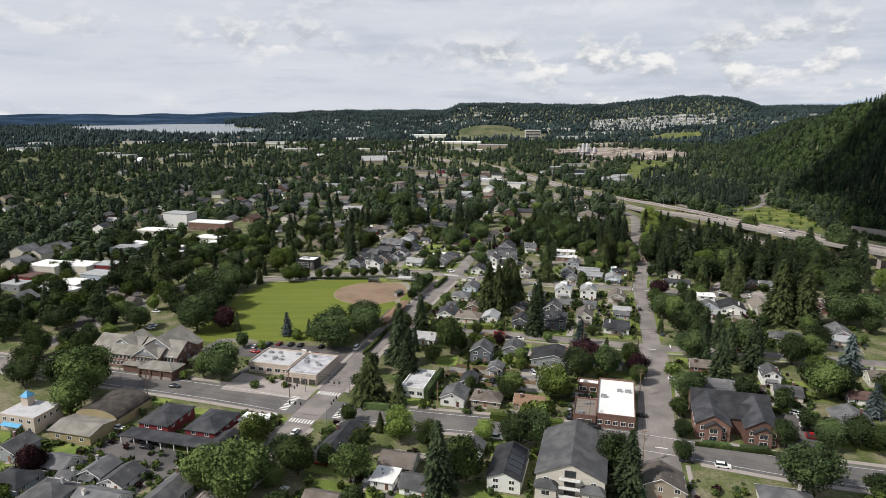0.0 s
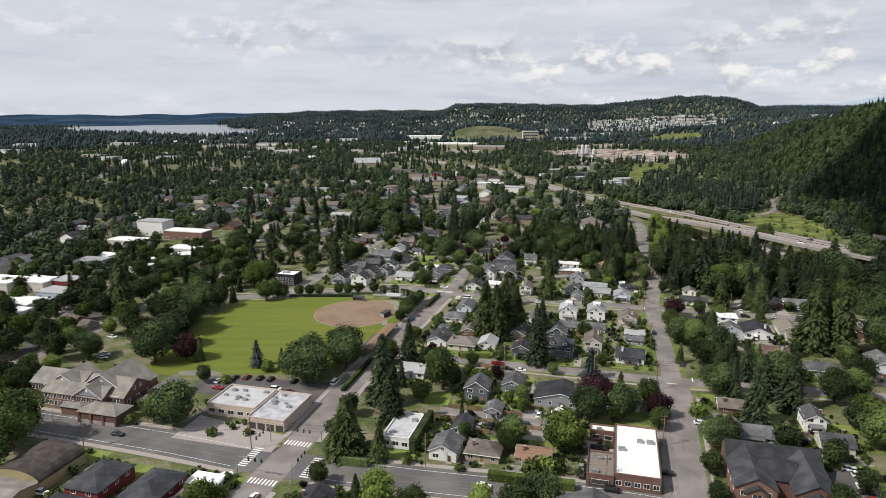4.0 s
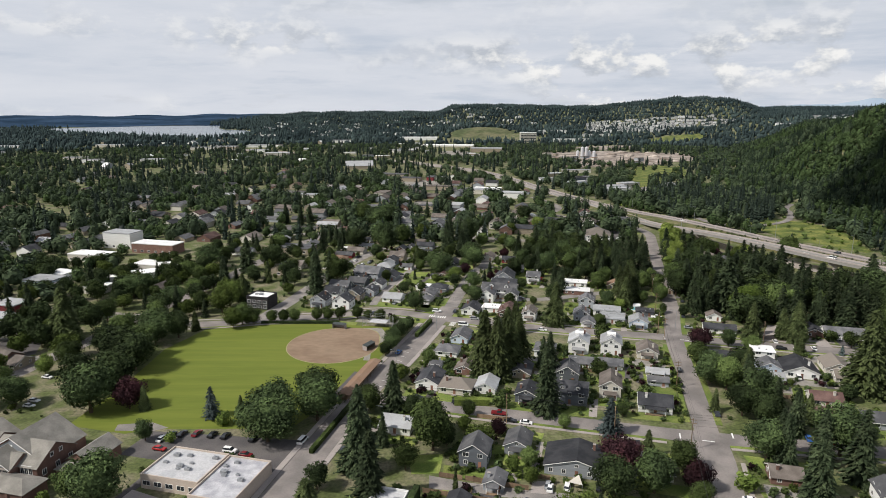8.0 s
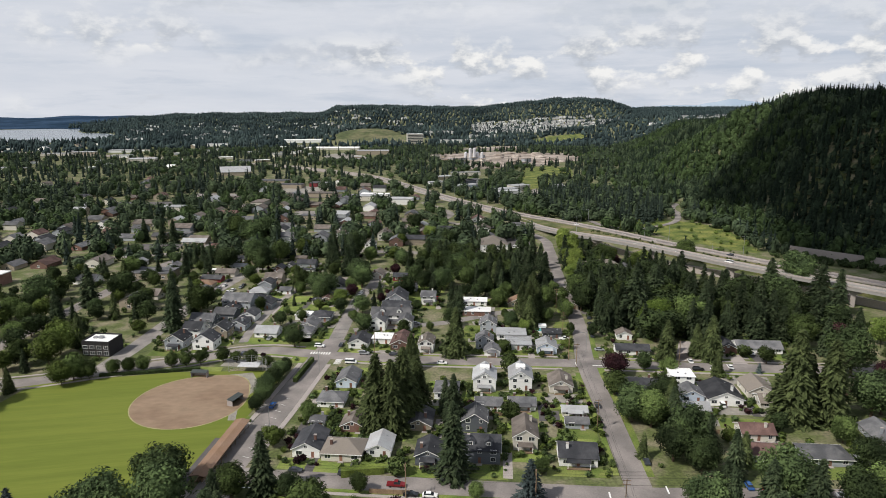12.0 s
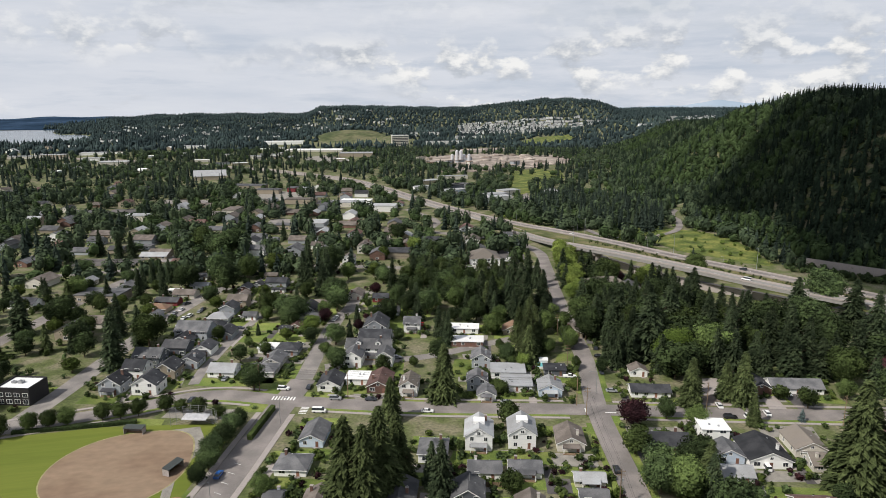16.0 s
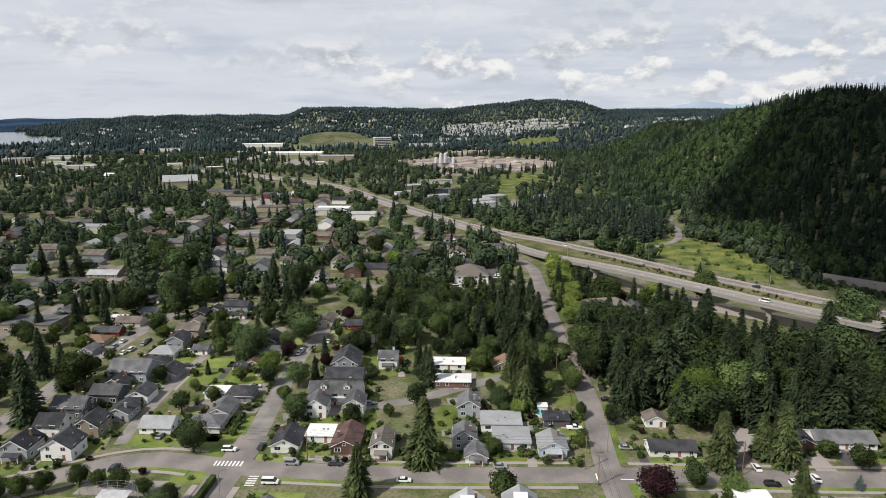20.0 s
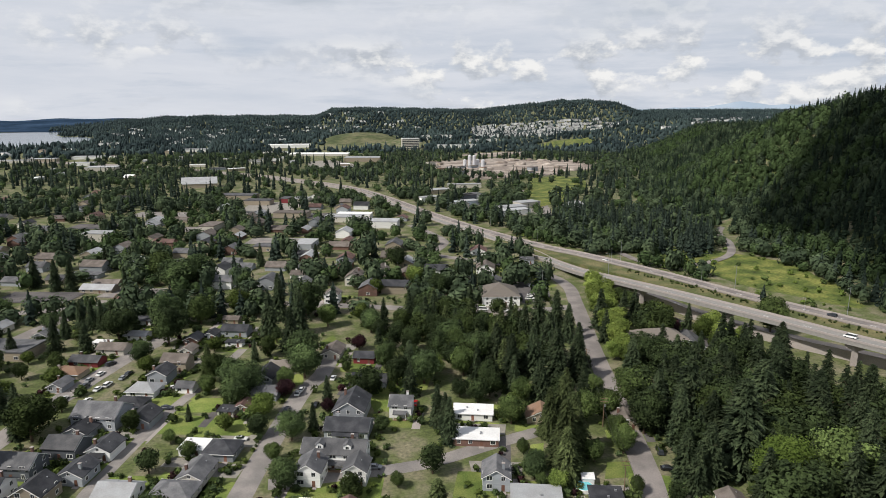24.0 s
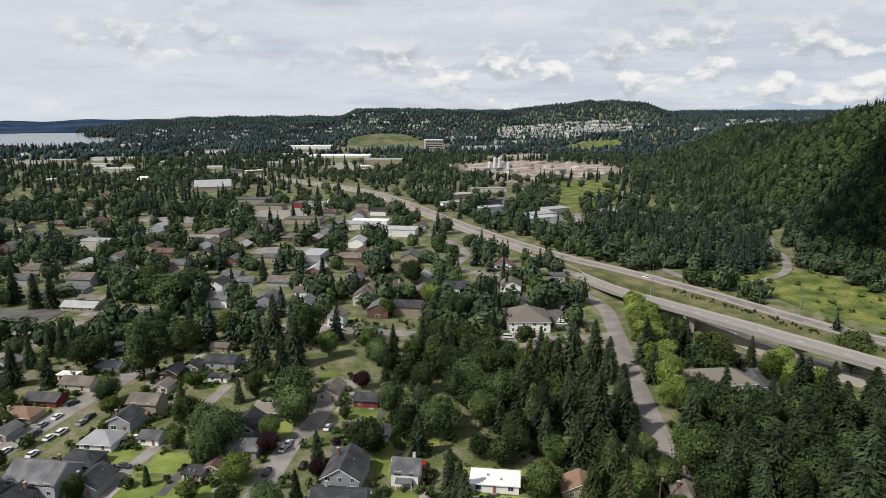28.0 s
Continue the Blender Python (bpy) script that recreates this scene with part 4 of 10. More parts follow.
sheet("infield", ring, M_dirt, 0.062, "bare reddish dirt infield of the ball field", "infield")


def volume(parent, a, b, w, d, h, rise, axis, wall, roof, shape="gable", names=("wall", "roof")):
    """One block of a larger building, in its own coordinates."""
    at = pose(a, b, 0)
    if shape == "gable":
        part(names[0], gable_walls(w, d, h, rise, axis).mesh(names[0], wall), parent, at=at)
        return part(names[1], gable_roof(w, d, h, rise, axis).mesh(names[1], roof), parent, at=at)
    part(names[0], Shape().box(-w / 2, -d / 2, 0, w / 2, d / 2, h).mesh(names[0], wall), parent, at=at)
    if shape == "hip":
        return part(names[1], hip_roof(w, d, h, rise).mesh(names[1], roof), parent, at=at)
    return part(names[1], Shape().box(-w / 2 + 0.25, -d / 2 + 0.25, h - 0.3, w / 2 - 0.25, d / 2 - 0.25, h + 0.004).mesh(names[1], roof), parent, at=at)


def plot(name, a0, b0, a1, b1, label, category="building"):
    """An Empty in the middle of a plot of the street grid."""
    a, b = (a0 + a1) / 2, (b0 + b1) / 2
    BLOCKED.append((a, b, (a1 - a0) / 2 + 0.8, (b1 - b0) / 2 + 0.8))
    x, y = town(a, b)
    return thing(name, x, y, 0, -GRID, label, category)


def flat_building(a0, b0, a1, b1, h, wall, roof, label, units=4, bays=0, glass=0, name="shop_building", seed=1):
    r = random.Random(seed)
    ob = plot(name, a0, b0, a1, b1, label)
    w, d = a1 - a0, b1 - b0
    part("wall", Shape().box(-w / 2, -d / 2, 0, w / 2, d / 2, h).mesh("wall", wall), ob)
    part("roof", Shape().box(-w / 2 + 0.3, -d / 2 + 0.3, h - 0.2, w / 2 - 0.3, d / 2 - 0.3, h + 0.02).mesh("roof", roof), ob)
    for x0, y0, x1, y1 in ((-w / 2 - 0.05, -d / 2 - 0.05, w / 2 + 0.05, -d / 2 + 0.3), (-w / 2 - 0.05, d / 2 - 0.3, w / 2 + 0.05, d / 2 + 0.05), (-w / 2 - 0.05, -d / 2 + 0.3, -w / 2 + 0.3, d / 2 - 0.3), (w / 2 - 0.3, -d / 2 + 0.3, w / 2 + 0.05, d / 2 - 0.3)):
        part("parapet", Shape().box(x0, y0, h, x1, y1, h + 0.55).mesh("parapet", wall), ob)
    for k in range(units):
        ux, uy, s = r.uniform(-0.36, 0.36) * w, r.uniform(-0.36, 0.36) * d, r.uniform(0.5, 1.1)
        u = part("roof_unit", Shape().box(-s, -s * 0.7, 0, s, s * 0.7, s * 0.9).mesh("roof_unit", M_metal), ob, "grey metal roof unit", at=pose(ux, uy, h + 0.02))
        part("fan_hood", Shape().tube(0, 0, s * 0.9, s * 0.9 + 0.2, s * 0.4, s * 0.35).mesh("fan_hood", M_metal), u)
    for k in range(bays):
        px = (k + 0.5) / bays * w - w / 2
        part("bay_door", Shape().box(px - w / bays * 0.4, -d / 2 - 0.06, 0.05, px + w / bays * 0.4, -d / 2 + 0.02, h * 0.62).mesh("bay_door", M_bay), ob, "dark roller door")
    for k in range(glass):
        px = (k + 0.5) / glass * w - w / 2
        window(ob, px, -d / 2, h * 0.3 if h < 5 else h * 0.55, 0, w / glass * 0.62, 1.4)
        if h >= 5:
            window(ob, px, -d / 2, 0.8, 0, w / glass * 0.62, 1.6)
    return ob


M_blackboard = mat("black_stained_boards", (0.022, 0.021, 0.022), 0.7, 0.2, 0.3, 3.0)
M_bay = mat("dark_roller_door", (0.06, 0.055, 0.05), 0.6, 0.15, 0.5, 4.0)
M_pinkwall = mat("pale_pink_stucco", (0.47, 0.4, 0.34), 0.9, 0.1, 0.3, 3.0)
M_membrane = mat("pale_grey_membrane", (0.5, 0.5, 0.51), 0.8, 0.16, 0.3, 2.0, tint=(0.36, 0.365, 0.38))
M_purple = mat("weathered_grey_membrane", (0.36, 0.36, 0.39), 0.8, 0.16, 0.3, 2.0, tint=(0.44, 0.44, 0.46))
M_taupe = mat("grey_brown_shingles", (0.19, 0.18, 0.16), 0.9, 0.18, 0.25, 3.0, tint=(0.225, 0.213, 0.19))
M_tanmetal = mat("tan_metal_siding", (0.31, 0.26, 0.15), 0.7, 0.1, 0.3, 3.0)
M_vault = mat("weathered_vault_roof", (0.045, 0.04, 0.036), 0.9, 0.25, 0.3, 3.0, tint=(0.065, 0.056, 0.048))
M_bluepaint = mat("bright_blue_paint", (0.1, 0.33, 0.55), 0.6, 0.1)
M_solar = mat("solar_panel", (0.012, 0.013, 0.02), 0.2, 0.1, spec=0.6)

sheet("field_path", [town(a, b) for a, b in ((-181, 259), (-168, 262), (-164, 265.5), (-172, 267.5), (-183, 263))], M_lane, 0.034, "pale paved patch at the edge of the field", "path")
sheet("parking_lot", [town(a, b) for a, b in ((-168, 246), (-150, 246), (-150, 245.6), (-108, 245.6), (-108, 270), (-168, 262))], M_asphalt, 0.026, "dark asphalt car park behind the garage building", "car park")
sheet("forecourt", [town(a, b) for a, b in ((-150, 213), (-112, 213), (-112, 224), (-150, 230))], M_concrete, 0.07, "pale concrete forecourt of the garage building", "paving")
flat_building(-148, 231.5, -128.6, 248, 4.3, M_pinkwall, M_membrane, "pale flat-roofed brick garage building with roof units", 9, 0, 5, seed=2)
flat_building(-128.2, 226, -114, 248, 4.0, M_pinkwall, M_purple, "flat-roofed garage with dark bay doors and grey roof", 6, 4, 0, seed=3)
flat_building(-78, 226, -68.5, 244, 3.7, WALLS["white"], M_membrane, "narrow white flat-roofed building beside a hedge", 3, 0, 3, seed=4)
flat_building(-2.9, 220.5, 10.5, 252, 4.7, WALLS["brick"], ROOFS["white"], "brick shop with a bright white flat roof", 3, 0, 5, seed=5)
flat_building(-11, 220, -3.0, 234, 3.8, WALLS["brick"], ROOFS["tan"], "low brick shop wing with a tan roof", 3, 1, 1, seed=6)
flat_building(-11, 247.5, -3.0, 252, 3.8, WALLS["brick"], ROOFS["white"], "low rear wing with a white roof", 1, 0, 2, seed=7)
sheet("rear_yard", [town(a, b) for a, b in ((-14, 234.2), (-3.1, 234.2), (-3.1, 247.3), (-14, 247.3))], M_concrete, 0.06, "pale concrete yard behind the brick shop", "paving")

# brick hall with crossing gables
hall = plot("village_hall", -226, 212, -172, 259, "large brick hall with crossing grey-brown gables", "hall")
HB, HR = WALLS["brick"], M_taupe
for q in ((8.4, 1, 22, 17, 6.2, 6.4, "b"), (11.4, -3.5, 19, 15, 6.1, 4.6, "a"), (-9, -1.5, 17, 13, 6.0, 4.8, "b"), (-13, -1.2, 23, 13, 6.1, 3.6, "a"), (0.5, -9, 27, 9.4, 6.2, 2.6, "a"), (7.4, -9, 12.4, 9.6, 6.3, 4.0, "b")):
    volume(hall, *q[:6], q[6], HB, HR)
for gx, gy, gw, gz, gr in ((8.4, -7.5, 22, 6.2, 6.4), (-9, -8, 17, 6.0, 4.8), (7.4, -13.8, 12.4, 6.3, 4.0)):
    ped = Shape().add([(gx - gw * 0.42, gy, gz + 0.25), (gx + gw * 0.42, gy, gz + 0.25), (gx, gy, gz + gr * 0.86), (gx - gw * 0.42, gy - 0.08, gz + 0.25), (gx + gw * 0.42, gy - 0.08, gz + 0.25), (gx, gy - 0.08, gz + gr * 0.86)], [(2, 1, 0), (3, 4, 5), (0, 1, 4, 3), (1, 2, 5, 4), (2, 0, 3, 5)])
    pd = part("pediment", ped.mesh("pediment", WALLS["grey"]), hall, "pale triangular gable panel")
    part("round_vent", Shape().box(gx - 0.5, gy - 0.14, gz + gr * 0.45, gx + 0.5, gy - 0.06, gz + gr * 0.45 + 1.0).mesh("round_vent", M_trim), pd)
    for sg in (-1, 1):
        hw_, zz = gw / 2 + 0.5, gz - gr / gw
        c = [(gx + sg * hw_, gy - 0.48, zz), (gx, gy - 0.48, gz + gr - 0.02), (gx, gy - 0.42, gz + gr - 0.02), (gx + sg * hw_, gy - 0.42, zz)]
        part("bargeboard", Shape().slab(c, 0.3).mesh("bargeboard", M_trim), hall, "white painted bargeboard")
volume(hall, 17.6, -16.6, 16, 8.4, 4.3, 1.9, "a", HB, HR, "hip", ("porch_wall", "porch_roof"))
volume(hall, 3.2, -15.6, 9, 3.8, 3.4, 1.0, "a", HB, HR, "hip", ("porch_wall", "porch_roof"))
volume(hall, 27, 4.5, 9, 13, 4.2, 2.8, "b", HB, HR)
volume(hall, 26.6, -3.4, 8, 5.6, 3.4, 1.4, "a", HB, HR, "hip")
part("stone_base", Shape().box(9.5, -21.0, 0, 25.7, -20.78, 1.3).mesh("stone_base", M_concrete), hall, "pale concrete plinth of the porch")
for k in range(4):
    part("porch_pillar", Shape().box(9.4 + 5.2 * k, -21.2, 0, 10.2 + 5.2 * k, -20.7, 4.2).mesh("porch_pillar", HB), hall)
for k in range(7):
    window(hall, -11.5 + 2.1 * k, -13.7, 3.9, 0, 1.3, 1.7)
    window(hall, -11.5 + 2.1 * k, -13.7, 1.0, 0, 1.3, 1.9)
for k in range(5):
    window(hall, 3.4 + 2.2 * k, -13.8, 4.0, 0, 1.4, 1.6)
for k in range(3):
    window(hall, 15.4 + 1.5 * k, -11.0, 3.6, 0, 1.2, 2.6)
    window(hall, 20.9, -8.5 + 5 * k, 2.6, 90, 1.4, 1.8)
    window(hall, -23.4 + 3.1 * k, -7.7, 3.2, 0, 1.5, 1.8)
for k in range(2):
    window(hall, 20.9, -5.2 + 3.4 * k, 6.9, 90, 1.1, 1.3)
for k in range(4):
    part("forecourt_post", Shape().box(-24 + 5 * k, -23.5, 0, -23.6 + 5 * k, -23.1, 1.4).mesh("forecourt_post", HB), hall)

# twin red houses with a shared carport
for a0, lab in ((-156, "dark red two-storey house with a charcoal gable roof"), (-137.5, "barn red two-storey house beside its twin")):
    t = plot("red_house", a0, 174, a0 + 11.5, 189, lab, "house")
    volume(t, 0, 0, 11.5, 15, 4.6, 2.3, "b", WALLS["red"], ROOFS["charcoal"], "hip")
    for k in range(2):
        for lv in (0.9, 2.9):
            window(t, -2.6 + 5.2 * k, -7.5, lv, 0, 1.5, 1.2)
    for k in range(3):
        window(t, 5.75, -4.5 + 4.5 * k, 2.9, 90, 1.2, 1.2)
cp_ = plot("carport", -158, 166.5, -126, 173.2, "long low carport with a dark roof on posts", "carport")
part("roof", Shape().box(-16, -3.3, 2.7, 16, 3.3, 3.0).mesh("roof", ROOFS["charcoal"]), cp_)
for k in range(7):
    part("post", Shape().box(-15.7 + 5.2 * k, -3.1, 0, -15.5 + 5.2 * k, -2.9, 2.7).mesh("post", M_trim), cp_)
part("back_wall", Shape().box(-16, 3.0, 0, 16, 3.25, 2.7).mesh("back_wall", WALLS["red"]), cp_)
dl = plot("store_house", -126, 162, -115.5, 178, "low dark-roofed house at the street corner", "house")
volume(dl, 0, 0, 10, 15, 3.0, 2.2, "b", WALLS["brick"], ROOFS["charcoal"])
for k in range(2):
    window(dl, -2.2 + 4.4 * k, -7.5, 1.0, 0, 1.5, 1.2)
sheet("rear_lot", [town(a, b) for a, b in ((-164, 150), (-112, 150), (-112, 162), (-164, 174))], M_asphalt, 0.024, "asphalt yard behind the red houses", "car park")

# tan vaulted hall
qs = plot("vaulted_shed", -184, 163, -166, 193, "tan metal shed with a dark vaulted roof", "shed")
s = Shape()
arc = [(9 * math.cos(math.pi * i / 12), 3.2 + 3.2 * math.sin(math.pi * i / 12)) for i in range(13)]
n = len(arc)
s.v = [(x, -3, z) for x, z in arc] + [(x, 15, z) for x, z in arc]
s.f = [(i, i + 1, n + i + 1, n + i) for i in range(n - 1)]
part("vault_roof", s.mesh("vault_roof", M_vault), qs)
w_ = Shape().box(-8.9, -2.8, 0, 8.9, 14.8, 3.3)
w_.add([(x * 0.985, -2.9, z) for x, z in arc], [tuple(range(n))])
part("wall", w_.mesh("wall", M_tanmetal), qs)
volume(qs, 0, -9, 17, 12, 3.4, 1.2, "a", M_tanmetal, M_taupe, "gable", ("front_wall", "front_roof"))
for k in range(3):
    window(qs, -5 + 5 * k, -15, 1.0, 0, 1.6, 1.2)

# stuccoed corner block with a blue turret
st = plot("corner_block", -206, 164, -190, 176, "pale stucco two-storey block with a blue turret", "building")
volume(st, 0, 0, 15, 12, 6.2, 0, "a", M_pinkwall, M_membrane, "flat")
part("turret", Shape().box(-5, 1, 6, -2, 4, 9.5).mesh("turret", M_pinkwall), st)
part("turret_roof", Shape().add([(-5.3, 0.7, 9.5), (-1.7, 0.7, 9.5), (-1.7, 4.3, 9.5), (-5.3, 4.3, 9.5), (-3.5, 2.5, 11.6)], [(0, 1, 4), (1, 2, 4), (2, 3, 4), (3, 0, 4), (3, 2, 1, 0)]).mesh("turret_roof", M_bluepaint), st, "bright blue turret roof")
part("awning", Shape().slab([(-6, -7.6, 2.6), (2, -7.6, 2.6), (2, -6, 3.3), (-6, -6, 3.3)], 0.1).mesh("awning", M_bluepaint), st, "bright blue awning")
for k in range(4):
    for lv in (1.0, 3.9):
        window(st, -5.2 + 3.5 * k, -6, lv, 0, 1.4, 1.2)
    window(st, 7.5, -4 + 2.6 * k, 3.9, 90, 1.1, 1.2)

# brick apartments with two gabled wings
ba = plot("brick_apartments", 30.5, 220, 57, 248, "red-brown brick apartment block with dark twin gables", "apartment house")
volume(ba, -7.8, -3, 11, 20, 6.0, 3.2, "b", WALLS["brick"], ROOFS["charcoal"])
volume(ba, 7.8, -3, 11, 20, 6.0, 3.2, "b", WALLS["brick"], ROOFS["charcoal"])
volume(ba, 0, 8.5, 26.5, 11, 6.0, 3.3, "a", WALLS["brick"], ROOFS["charcoal"])
for sx in (-7.8, 7.8):
    for k in (-3.2, 0, 3.2):
        for lv in (0.8, 3.5):
            window(ba, sx + k, -13, lv, 0, 1.6, 1.5)
    for k in range(4):
        window(ba, math.copysign(13.3, sx), -10 + 4.5 * k, 3.5, math.copysign(90, sx), 1.3, 1.3)
volume(ba, 0, 0, 10, 13, 6.0, 2.4, "a", WALLS["brick"], ROOFS["charcoal"], "gable", ("link_wall", "link_roof"))
for sx in (-7.8, 7.8):
    volume(ba, sx, -13.6, 5.2, 2.0, 5.4, 1.7, "b", WALLS["brick"], ROOFS["charcoal"], "gable", ("bay_wall", "bay_roof"))
    part("gable_beam", Shape().box(sx - 2.8, -14.75, 5.0, sx + 2.8, -14.6, 5.3).mesh("gable_beam", M_wood), ba, "brown timber gable beam")
    for lv in (0.6, 3.3):
        window(ba, sx, -14.6, lv, 0, 2.4, 1.6)
part("entrance_porch", Shape().box(-2.2, -3, 0, 2.2, 2.5, 3.4).mesh("entrance_porch", WALLS["charcoal"]), ba)
sheet("apartment_parking", [town(a, b) for a, b in ((58.5, 212), (70, 212), (70, 246), (58.5, 246))], M_asphalt, 0.028, "small asphalt car park beside the brick apartments", "car park")

# three-storey apartment house with balconies
ap = plot("balcony_apartments", -18.5, 170, 1.5, 199, "cream three-storey apartment house with white balconies", "apartment house")
volume(ap, 0, 0.5, 19.5, 27, 8.4, 4.4, "b", WALLS["cream"], ROOFS["slate"])
volume(ap, -6.6, -14, 6, 3.4, 6.0, 1.6, "b", WALLS["cream"], ROOFS["slate"], "hip", ("bay_wall", "bay_roof"))
volume(ap, 6.6, -14, 6, 3.4, 6.0, 1.6, "b", WALLS["cream"], ROOFS["slate"], "hip", ("bay_wall", "bay_roof"))
for lv in range(4):
    z = 0.3 + 2.7 * lv
    if lv < 3:
        bl = part("balcony", Shape().box(-3.0, -15.0, z + 2.4, 3.0, -13.0, z + 2.6).mesh("balcony", M_concrete), ap)
        part("railing", Shape().box(-3.0, -15.0, z + 2.6, 3.0, -14.92, z + 3.5).mesh("railing", M_trim), bl, "white balcony railing")
    part("balcony_door", Shape().box(-1.6, -13.1, z, 1.6, -12.97, z + 2.1).mesh("balcony_door", M_glass), ap, "dark glazed balcony door")
for sx in (-6.6, 6.6):
    for lv in (0.9, 3.5):
        window(ap, sx, -15.7, lv, 0, 2.2, 1.4)
    window(ap, sx, -13, 6.4, 0, 1.4, 1.1)
for k in range(6):
    for lv in (0.9, 3.5, 6.2):
        window(ap, 9.75, -10 + 4.4 * k, lv, 90, 1.3, 1.3)

# white house with roof panels
so = plot("solar_house", -33, 172, -22.5, 191, "white house with dark solar panels on the roof", "house")
volume(so, 0, 0, 10, 18.5, 4.4, 2.2, "b", WALLS["white"], ROOFS["charcoal"])
for k in range(5):
    c = [(0.35, -7 + 3.2 * k, 6.72), (4.7, -7 + 3.2 * k, 4.8), (4.7, -4.2 + 3.2 * k, 4.8), (0.35, -4.2 + 3.2 * k, 6.72)]
    part("solar_panel", Shape().slab(c, 0.06).mesh("solar_panel", M_solar), so, "dark glossy solar panel")
for k in range(2):
    for lv in (1.0, 3.0):
        window(so, -2.4 + 4.8 * k, -9.25, lv, 0, 1.5, 1.1)

# stand and dugouts at the field
ds = plot("spectator_stand", -115, 300, -109.8, 337, "long spectator stand under a rusty brown roof", "stand")
part("roof", gable_roof(4.6, 36, 2.7, 0.5, "b", 0.3).mesh("roof", ROOFS["orange"]), ds)
for k in range(10):
    for sx in (-1, 1):
        part("post", Shape().box(sx * 2.2 - 0.08, -17.5 + 3.85 * k, 0, sx * 2.2 + 0.08, -17.3 + 3.85 * k, 2.7).mesh("post", M_wood), ds)
for k in range(3):
    part("bench", Shape().box(-1.5 + 1.0 * k, -17, 0, -1.1 + 1.0 * k, 17, 0.4 + 0.35 * k).mesh("bench", M_wood), ds)
M_green = mat("green_metal_roof", (0.05, 0.058, 0.056), 0.6, 0.12)
for a, b, tl in ((-122.5, 355, 75), (-147, 377.5, 0)):
    x, y = town(a, b)
    BLOCKED.append((a, b, 3, 3))
    du = thing("dugout", x, y, 0, tl - GRID, "low team dugout with a dark grey-green roof", "dugout", "dugouts of the ball field")
    part("roof", Shape().slab([(-3.5, -1.3, 2.3), (3.5, -1.3, 2.3), (3.5, 1.3, 2.7), (-3.5, 1.3, 2.7)], 0.12).mesh("roof", M_green), du)
    part("back_wall", Shape().box(-3.4, 1.1, 0, 3.4, 1.25, 2.5).mesh("back_wall", M_concrete), du)
    for sx in (-1, 1):
        part("side_wall", Shape().box(sx * 3.3 - 0.08, -1.1, 0, sx * 3.3 + 0.08, 1.1, 2.2).mesh("side_wall", M_concrete), du)
    part("bench", Shape().box(-3, 0.3, 0, 3, 0.8, 0.45).mesh("bench", M_wood), du)
M_mesh = mat("chain_link", (0.42, 0.44, 0.45), 0.6, 0.1, metal=0.5)
bs = plot("backstop", -138, 380, -118, 388, "tall chain-link backstop on steel posts", "backstop")
for k in range(9):
    t = radians(20 + 140 * k / 8)
    px, py = 9 * math.cos(t), -4 + 7 * math.sin(t)
    part("post", Shape().tube(px, py, 0, 6.5, 0.07, 0.07, 6).mesh("post", M_metal), bs)
    if k < 8:
        t2 = radians(20 + 140 * (k + 1) / 8)
        qx, qy = 9 * math.cos(t2), -4 + 7 * math.sin(t2)
        w = Shape()
        for j in range(8):
            z = 0.4 + 0.85 * j
            w.slab([(px, py, z), (qx, qy, z), (qx, qy + 0.02, z), (px, py + 0.02, z)], 0.05)
        part("wire_mesh", w.mesh("wire_mesh", M_mesh), bs)
part("pavilion_roof", Shape().slab([(-5, -1, 2.7), (4, -1, 2.7), (4, 3.5, 3.0), (-5, 3.5, 3.0)], 0.15).mesh("pavilion_roof", M_membrane), bs)

# ---- small shops at the street corner and lots behind the hall ----
house(-67.6, 215.2, 9, 6, "a", 3, "white", "white", "flat")
house(-68.6, 207.8, 8, 6, "a", 3, "tan", "brown", "flat")
house(-63.2, 206.7, 5, 4, "a", 2.8, "red", "redbrown", "flat")
sheet("town_lot", [(-195.1, 298.4), (-187.4, 311.8), (-205.8, 369.4), (-208.1, 406.4), (-189.6, 400.7), (-178.2, 369.3), (-182.2, 351.0), (-182.9, 326.4), (-179.2, 301.7), (-186.6, 292.1)], M_asphalt, 0.03, "grey asphalt lot among shops behind the hall", "car park")
sheet("shop_lot", [(-231.9, 403.5), (-212.5, 415.3), (-197.9, 395.1), (-208.4, 374.2)], M_gravel, 0.034, "pale grey lot beside shops", "car park")
flat_building(-210.2, 395.4, -197.2, 406.4, 6.6, M_blackboard, ROOFS["white"], "black modern house with a white flat roof", 3, 0, 4, seed=11)
sheet("diamond_apron", [(-33.5, 402.3), (-22.8, 403.0), (-18.2, 388.0), (-21.9, 380.9), (-25.1, 370.8), (-24.8, 359.6), (-27.6, 360.1), (-28.2, 380.3), (-28.5, 395.3)], M_gravel, 0.055, "grey gravel apron behind home plate", "paving")

house(17.5, 276.5, 9, 9, "b", 5.6, "charcoal", "slate", "gable")
house(32.3, 284.2, 8, 10, "b", 4, "grey", "slate", "gable")
house(49.5, 272.6, 19.5, 13.5, "b", 3.9, "grey", "charcoal", "gable")
house(72.0, 268.8, 12, 9, "a", 3.2, "white", "slate", "hip")
house(4.6, 234.1, 9, 10, "b", 4.2, "white", "slate", "gable")
house(17.0, 232.8, 11, 9, "a", 3.4, "tan", "brown", "hip")
house(32.9, 230.1, 11, 8, "a", 3, "tan", "orange", "gable")
house(22.6, 262.4, 6, 7, "b", 3, "grey", "slate", "gable")
house(108.1, 244.6, 15, 9, "a", 3, "grey", "slate", "gable")
